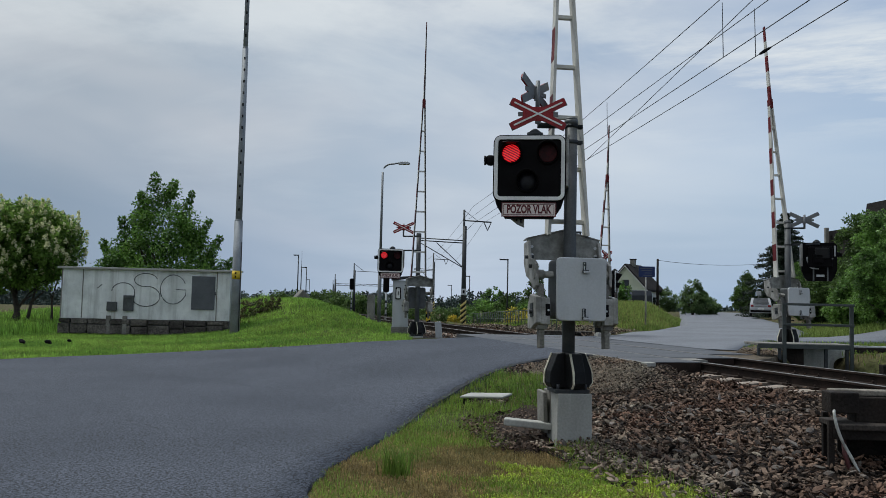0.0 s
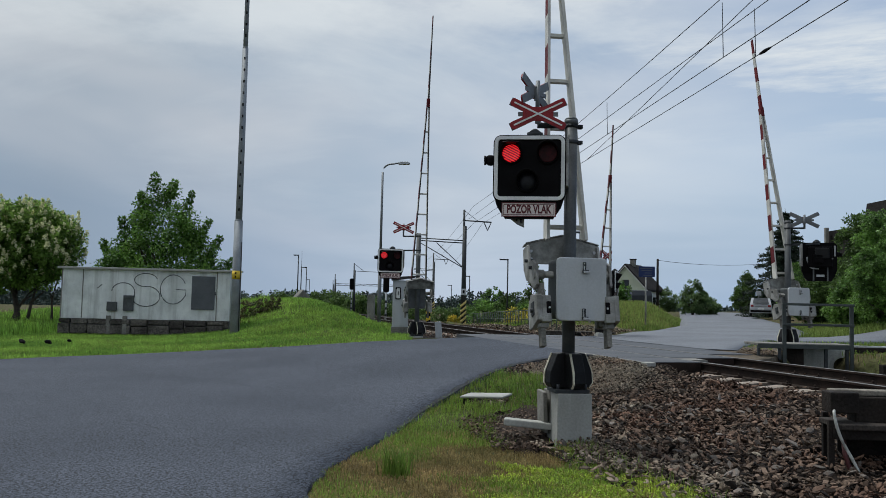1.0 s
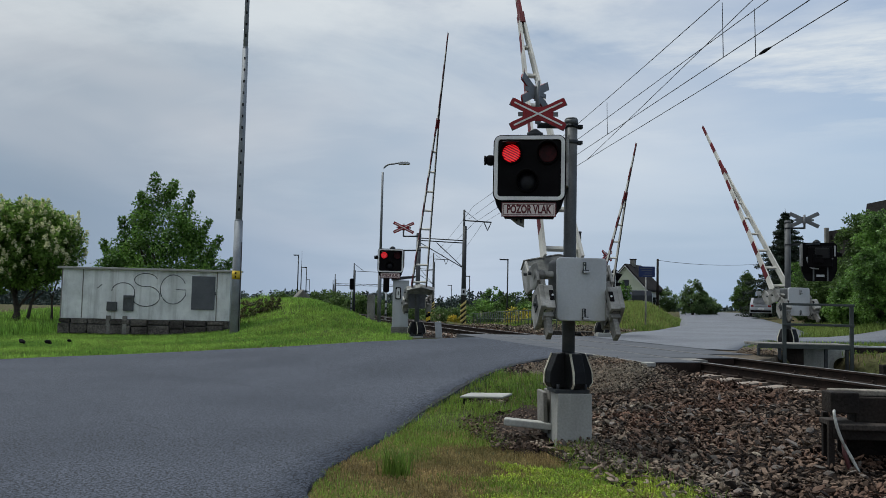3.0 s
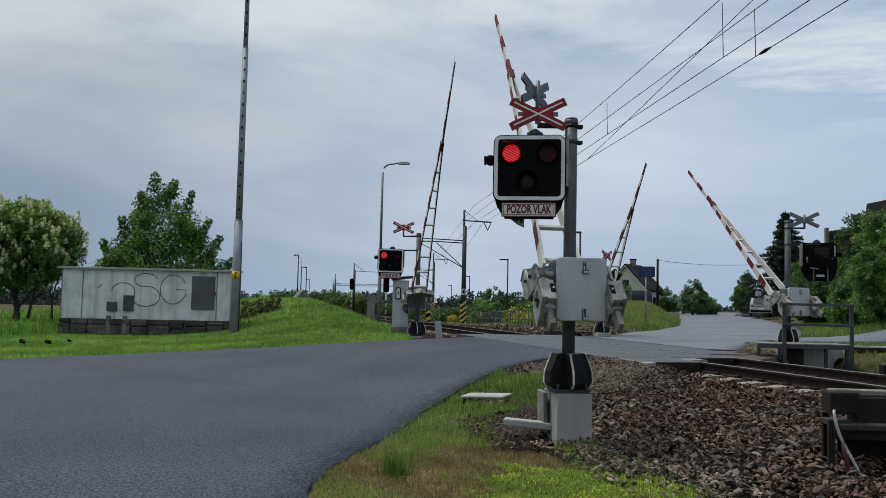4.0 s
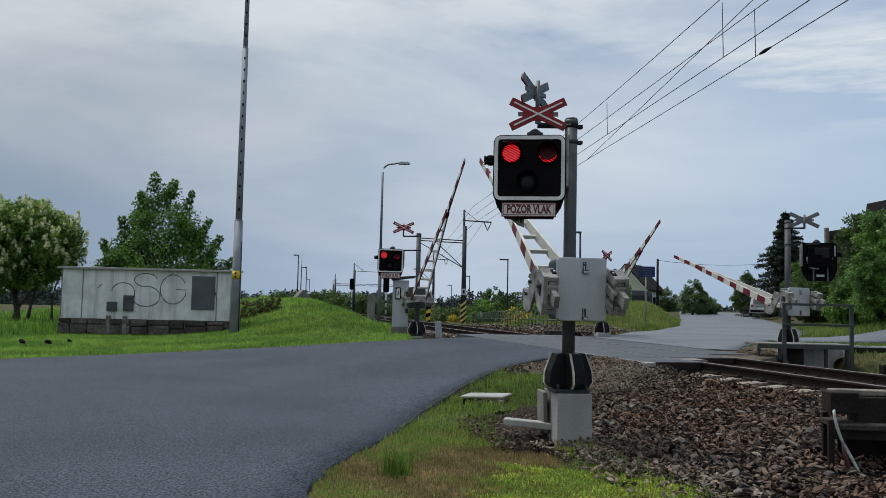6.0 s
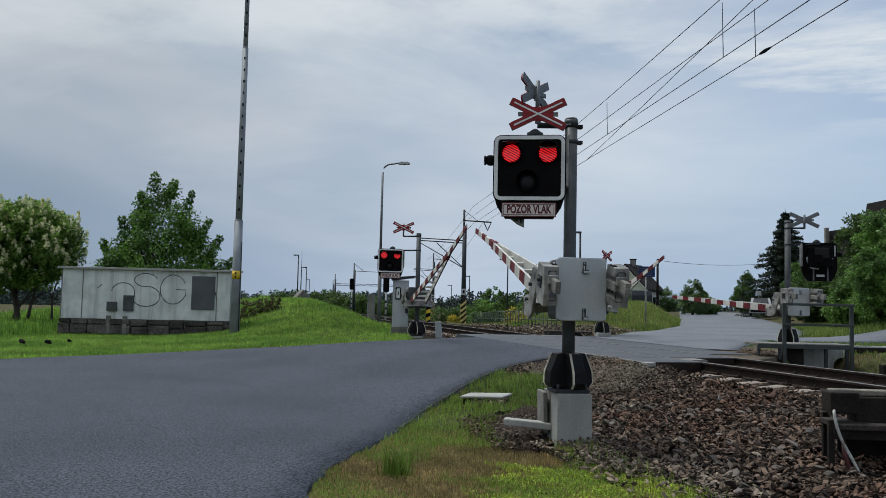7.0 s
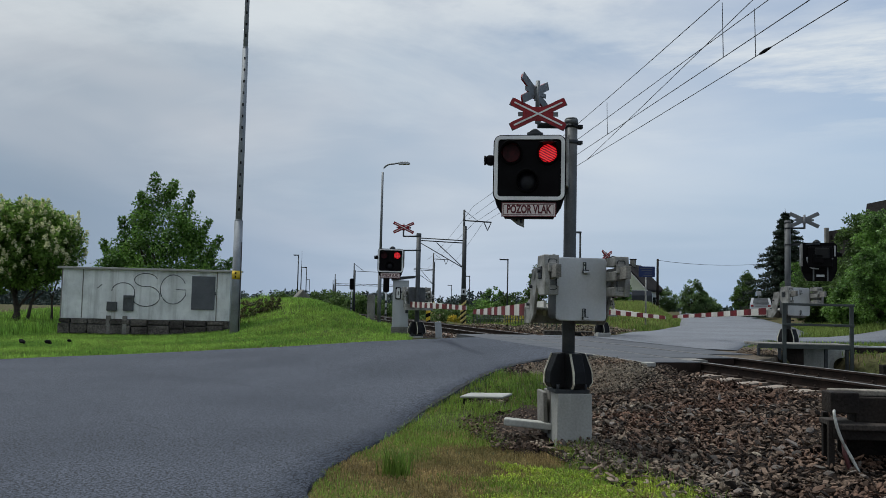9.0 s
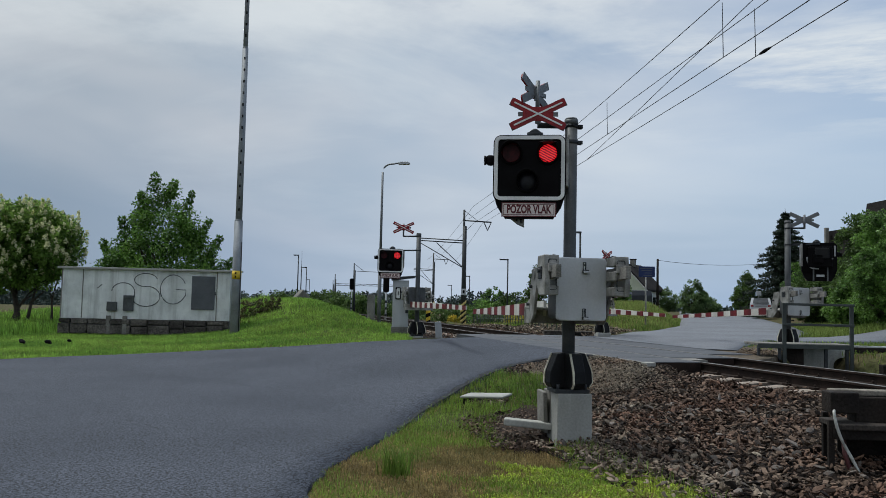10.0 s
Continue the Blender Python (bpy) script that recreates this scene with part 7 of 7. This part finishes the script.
tree(18.4, 41.0, lv(18.4, 41), 2.5, 2.8, 0.10, "low leafy shrub behind the barrier", 30, "leaf_dark", 150, 120, 0.12, "round", "shrub", 0.03, category="shrub")
tree(22.55, 75.0, lv(22.55, 75), 3.6, 2.9, 0.16, "round garden tree beyond the bank", 25, "leaf_garden", 120, 90, 0.15, "egg", low=0.1)
tree(20.7, 78.0, lv(20.7, 78), 2.5, 2.8, 0.10, "low garden shrub beside the house", 26, "leaf_garden", 110, 80, 0.16, "round", "shrub", 0.05, category="shrub")
tree(24.7, 78.0, lv(24.7, 78), 1.7, 2.6, 0.10, "low hedge shrub beside the road", 29, "leaf_garden", 110, 80, 0.16, "round", "shrub", 0.02, category="shrub")
tree(25.5, 60.0, lv(25.5, 60), 4.3, 2.7, 0.12, "fresh green young tree before the spruce", 34, "leaf_bush", 130, 100, 0.13, "egg", low=0.1)
tree(32.8, 90.0, lv(32.8, 90), 4.9, 3.2, 0.16, "dark broad-leaved tree on the rise of the road", 27, "leaf_dark", 150, 90, 0.19, "egg", low=0.08)
tree(7.2, 65.0, lv(7.2, 65), 4.9, 2.0, 0.12, "slim upright birch beyond the track", 31, "leaf_dark", 120, 80, 0.13, "egg", low=0.15)
for i, (x, y, h, w_) in enumerate(((1.8, 72, 1.6, 3.0), (3.4, 66, 2.0, 3.0), (5.2, 62, 2.6, 2.6), (6.4, 60, 1.7, 2.6), (-0.4, 80, 1.5, 3.4), (4.4, 70, 3.2, 2.2), (8.0, 52, 1.9, 2.4), (9.6, 47, 1.5, 1.8))):
    tree(x, y, lv(x, y), h, w_, 0.08, "green bush beyond the platform railing", 40 + i, "leaf_bush" if i % 2 else "leaf_dark", 60, 55, 0.17, "round", "shrub", 0.02, category="shrub")
for i, (x, y, h, w_) in enumerate(((-9.6, 84, 1.9, 4.2), (-7.4, 78, 1.7, 3.6), (-5.4, 82, 2.0, 4.0), (-3.4, 88, 1.9, 4.4), (-12.6, 92, 2.2, 4.6), (-17.5, 95, 2.2, 5.0))):
    tree(x, y, lv(x, y), h, w_, 0.08, "low dark bushes along the station field", 80 + i, "leaf_dark", 70, 60, 0.2, "round", "shrub", 0.02, category="shrub")
for i, (x, y, h, w_) in enumerate(((4.7, 51.0, 1.25, 1.7), (5.3, 54.0, 1.1, 1.6), (1.0, 66.0, 0.8, 1.2))):
    tree(x, y, lv(x, y), h, w_, 0.05, "broom bush in yellow bloom behind the railing", 60 + i, "broom", 45, 55, 0.10, "round", "shrub", 0.05, category="shrub")


for i, (x, y, h, w_) in enumerate(((-8.35, 36.0, 0.78, 0.9), (-7.75, 36.2, 0.70, 0.8), (-7.2, 36.1, 0.62, 0.6))):
    tree(x, y, lv(x, y), h, w_, 0.02, "brown-green dock plants on the mound", 70 + i, "weed", 40, 50, 0.07, "bush", "dock_plant", 0.05, category="weed")


def far_woods():
    rs = np.random.RandomState(3)
    C, R = [], []
    for i in range(1700):
        a = rs.uniform(-0.62, 0.62)
        d = rs.uniform(240, 420)
        x, y = d * math.sin(a), d * math.cos(a)
        h = rs.uniform(3.5, 7.0) * (0.75 + 0.5 * abs(noise.noise((a * 9, 0, 0)))) * (0.85 if a > 0.1 else 1.12)
        for k in range(4):
            f = k / 3
            C.append((x + rs.uniform(-0.6, 0.6), y, -3.0 + h * (0.2 + 0.8 * f)))
            R.append((1.9 * (1 - 0.62 * f)) * rs.uniform(0.8, 1.2))
    V, F = leaves(C, R, 18, 0.85, 5, flat=0.2, aspect=0.7)
    tagged(tris_obj("far_woods", V, F, M["forest"]), "dark band of far woods on the horizon", "woods", kind="stuff")


far_woods()


# ---------------------------------------------------------------- grass
POLY = np.array(NEAR_EDGE + FAR_EDGE[::-1])


def in_road(x, y, grow=0.0):
    """Whether points lie on asphalt."""
    px, py = POLY[:, 0], POLY[:, 1]
    qx, qy = np.roll(px, -1), np.roll(py, -1)
    inside = np.zeros(len(x), bool)
    for i in range(len(px)):
        c = ((py[i] > y) != (qy[i] > y)) & (x < (qx[i] - px[i]) * (y - py[i]) / (qy[i] - py[i] + 1e-12) + px[i])
        inside ^= c
    d = across(x, y)
    far = (d > 1.8) & (y > 19.3) & (x > road_left(y) - grow) & (x < road_right(y) + grow)
    side = (x > 9) & (y > 22.1 + (x - 9) * 0.33) & (y < 25.1 + (x - 9) * 0.48)
    return inside | far | side


def blades(X, Y, Z, h0, h1, w, seed, lean=0.45):
    rs = np.random.RandomState(seed)
    n = len(X)
    a = rs.uniform(0, 6.283, n)
    h = rs.uniform(h0, h1, n)
    ww = w * rs.uniform(0.7, 1.3, n)
    sx, sy = np.cos(a) * ww / 2, np.sin(a) * ww / 2
    b = rs.uniform(0, 6.283, n)
    k = np.abs(rs.normal(0, lean, n)) * h
    lx, ly = np.cos(b) * k, np.sin(b) * k
    P = np.stack([np.c_[X - sx, Y - sy, Z - 0.03], np.c_[X + sx, Y + sy, Z - 0.03],
                  np.c_[X + lx * 0.35 + sx * 0.7, Y + ly * 0.35 + sy * 0.7, Z + h * 0.6], np.c_[X + lx * 0.35 - sx * 0.7, Y + ly * 0.35 - sy * 0.7, Z + h * 0.6],
                  np.c_[X + lx, Y + ly, Z + h * (1 - 0.25 * k / (h + 1e-6))]], axis=1).reshape(-1, 3)
    i = np.arange(n) * 5
    F = np.concatenate([np.c_[i, i + 1, i + 2], np.c_[i, i + 2, i + 3], np.c_[i + 3, i + 2, i + 4]])
    return P, F


def grow(name, label, n, x0, x1, y0, y1, keep, h0, h1, w, material, seed, lean=0.45, patch=None):
    rs = np.random.RandomState(seed)
    X, Y = rs.uniform(x0, x1, n), rs.uniform(y0, y1, n)
    ok = ~in_road(X, Y) & keep(X, Y)
    X, Y = X[ok], Y[ok]
    if patch:
        s, cut = patch
        v = np.array([noise.noise((float(p) * s, float(q) * s, seed * 1.7)) for p, q in zip(X, Y)])
        m = v > cut + rs.normal(0, 0.12, len(v))
        X, Y = X[m], Y[m]
    P, F = blades(X, Y, level(X, Y) - 0.05 - ditch(X, Y), h0, h1, w, seed, lean)
    return tagged(tris_obj(name, P, F, M[material]), label, "grass", kind="stuff")


def verge(x, y):
    d = across(x, y)
    return (d < -5.5 + 0.12 * np.sin(y * 3.1) + 0.06 * np.sin(y * 11)) & (np.hypot((x - 0.98) / 0.40, (y - 9.35) / 1.15) > 0.82 + 0.12 * np.sin(x * 17 + y * 11))


def near_strip(x, y):
    """Between the road's bend and the stone bed."""
    d, s = across(x, y), along(x, y)
    return (d < -5.3 + 0.9 * smooth(-2.2, 2.0, s) + 0.2 * np.sin(y * 4.1)) & (s < 4.3) & (np.hypot((x - 0.98) / 0.40, (y - 9.45) / 1.2) > 0.85) & ~((x > 1.15) & (y < 10.3)) & ~((np.abs(x - 0.62) < 0.30) & (np.abs(y - 11.23 + 0.5 * (x - 0.62)) < 0.16))


grow("verge_grass", "short mown green grass on the verge", 66000, -1.2, 2.6, 4.2, 9.2, verge, 0.02, 0.075, 0.0055, "grass", 1, 0.9, (1.1, -0.02))
grow("dry_grass", "short dry brown grass on the verge", 90000, -1.2, 2.6, 4.2, 9.6, verge, 0.012, 0.055, 0.006, "dry", 2, 1.2, (1.3, -0.6))
grow("clover", "yellow-green clover spread over the verge", 70000, -0.9, 2.4, 4.4, 8.0, lambda x, y: verge(x, y) & (y < 7.9 - 0.6 * np.maximum(x - 0.4, 0.0)) & (x > 0.16 + 0.22 * (7.6 - y) + 0.14 * np.sin(y * 2.7) + 0.12 * np.sin(y * 9.1 + x * 5)), 0.02, 0.05, 0.019, "clover", 3, 1.0, (1.4, -0.16))
grow("tall_grass", "taller fresh grass between the bend and the stones", 46000, -0.9, 3.2, 8.6, 15.6, near_strip, 0.03, 0.12, 0.006, "grass", 4, 0.8, (0.9, -0.4))
grow("dry_fringe", "dry straw among the taller grass", 4500, -0.9, 3.2, 8.4, 15.6, near_strip, 0.02, 0.10, 0.005, "dry", 6, 1.0)
grow("bed_weeds", "thin grey-green weeds at the edge of the stones", 4000, 0.4, 2.6, 5.0, 8.6, lambda x, y: np.abs(across(x, y) + 5.55) < 0.2, 0.04, 0.14, 0.005, "grass", 5, 0.5)
rs = np.random.RandomState(8)
X, Y = rs.normal(-0.36, 0.055, 230), rs.normal(7.2, 0.06, 230)
P, F = blades(X, Y, level(X, Y) - 0.05, 0.08, 0.30, 0.010, 8, 0.6)
tagged(tris_obj("grass_tuft", P, F, M["grass"]), "tall green grass tuft on the mown verge", "grass", kind="stuff")
grow("edge_straw", "dry trodden straw along the edge of the asphalt", 26000, -1.4, 0.6, 3.5, 12.0, lambda x, y: (x < np.interp(y, EDGE_Y, EDGE_X) + 0.10 + 0.08 * np.sin(y * 6.3) * np.sin(y * 2.1)), 0.015, 0.06, 0.007, "dry", 20, 1.2)
grow("verge_grass", "short mown green grass near the roadside", 26000, -2.6, 4.6, -5, 4.3, verge, 0.02, 0.07, 0.008, "grass", 21, 0.8)
grow("dry_grass", "short dry brown grass near the roadside", 20000, -2.6, 4.6, -5, 4.3, verge, 0.015, 0.055, 0.008, "dry", 22, 1.0)
left_of = lambda x, y: across(x, y) < -2.2
grow("meadow_grass", "lush bright green grass along the road and the hut", 170000, -17, -0.8, 17.5, 34, left_of, 0.03, 0.12, 0.011, "lush", 9, 0.6)
grow("mound_grass", "tall lush grass on the mound", 130000, -24, 2.0, 33, 62, left_of, 0.05, 0.21, 0.019, "lush", 10, 0.5)
grow("field_grass", "deep grass behind the hut", 26000, -34, -9, 28, 44, lambda x, y: (x < -14.9) | (y > 35), 0.3, 0.6, 0.03, "lush", 11, 0.4)
grow("verge_straw", "thin dry straw along the road before the hut", 15000, -17, -2, 18, 27, left_of, 0.02, 0.07, 0.016, "dry", 19, 0.9, (0.35, 0.12))
right_of = lambda x, y: across(x, y) > 2.6
grow("bank_grass", "tall green grass on the bank beyond the crossing", 90000, 2.5, 16, 26, 52, lambda x, y: (across(x, y) > 6.0) & (x < road_left(y)), 0.08, 0.34, 0.017, "bank", 12, 0.45)
grow("bank_grass", "tall green grass on the bank under the bushes", 80000, 8, 30, 22, 42, lambda x, y: right_of(x, y) & (x > road_right(y)) & (y > 25.2 + (x - 9) * 0.48), 0.10, 0.34, 0.016, "bank", 13, 0.45)
grow("bank_straw", "dry stalks among the bank grass", 5000, 2.5, 16, 26, 52, lambda x, y: (across(x, y) > 6.0) & (x < road_left(y)), 0.10, 0.36, 0.02, "dry", 18, 0.5)
grow("ditch_grass", "rough green and dry grass beside the ditch", 14000, 7.0, 16, 14.0, 24, lambda x, y: (across(x, y) > 3.4) & (ditch(x, y) < 0.3), 0.04, 0.13, 0.014, "grass", 14, 0.5)
grow("dry_verge", "thin dry grass on the gravel by the crossing", 3000, 5.2, 12, 15.5, 22, lambda x, y: (across(x, y) > 2.6) & (ditch(x, y) < 0.1), 0.03, 0.09, 0.012, "dry", 15, 0.7)
grow("rough_grass", "rough grass beside the far track", 30000, -6, 6, 27, 62, lambda x, y: ((across(x, y) < -2.7) | (across(x, y) > 5.4)) & (across(x, y) < 9), 0.05, 0.18, 0.025, "grass", 16, 0.5)
for i, (x, y, s) in enumerate(((-12.0, 24.0, 0.10), (-11.25, 24.0, 0.10), (-11.0, 24.8, 0.07))):
    bm = B()
    bmesh.ops.create_icosphere(bm, subdivisions=3, radius=s)
    for v in bm.verts:
        v.co *= 1 + 0.45 * noise.noise(v.co * 9 + Vector((i * 5, 0, 0)))
        v.co.z *= 0.55
    ob = mesh_obj("earth_clod", bm, M["black"])
    ob.matrix_basis = pose(x, y, float(level(x, y)) + 0.08, 0, 20, 30 * i)
    tagged(ob, "dark clod of earth lying on the grass", "clod", "clods on the grass")


# ---------------------------------------------------------------- what moves
FLIPS = [0.34 + 0.5105 * i for i in range(20)]


def lamp_rows(name, x, z):
    """The two lamps burn in turn: an added cover swings up off the glowing lens while it burns and down again."""
    rows = [(0.0, name == "left")]
    for i, tf in enumerate(FLIPS):
        burns = (i % 2 == 1) if name == "left" else (i % 2 == 0)
        t0, t1 = (round(tf * 30) / 30 - 1 / 30, round(tf * 30) / 30) if burns else (math.floor(tf * 30) / 30, math.floor(tf * 30) / 30 + 0.1)
        if t1 < 10.0:
            rows += [(t0, not burns), (t1, burns)]
    rows.append((10.0, rows[-1][1]))
    return [(t, pose(x, -0.018, z + 0.094, -87.0 if burns else 0.0)) for t, burns in rows]


def motions():
    for arm, zp, rows in ARMS:
        walk(arm, [(t, pose(0, -0.26, zp, a - 90.0)) for t, a in rows])
    for name, lamp, x, z in LAMPS:
        walk(lamp, lamp_rows(name, x, z))


motions()
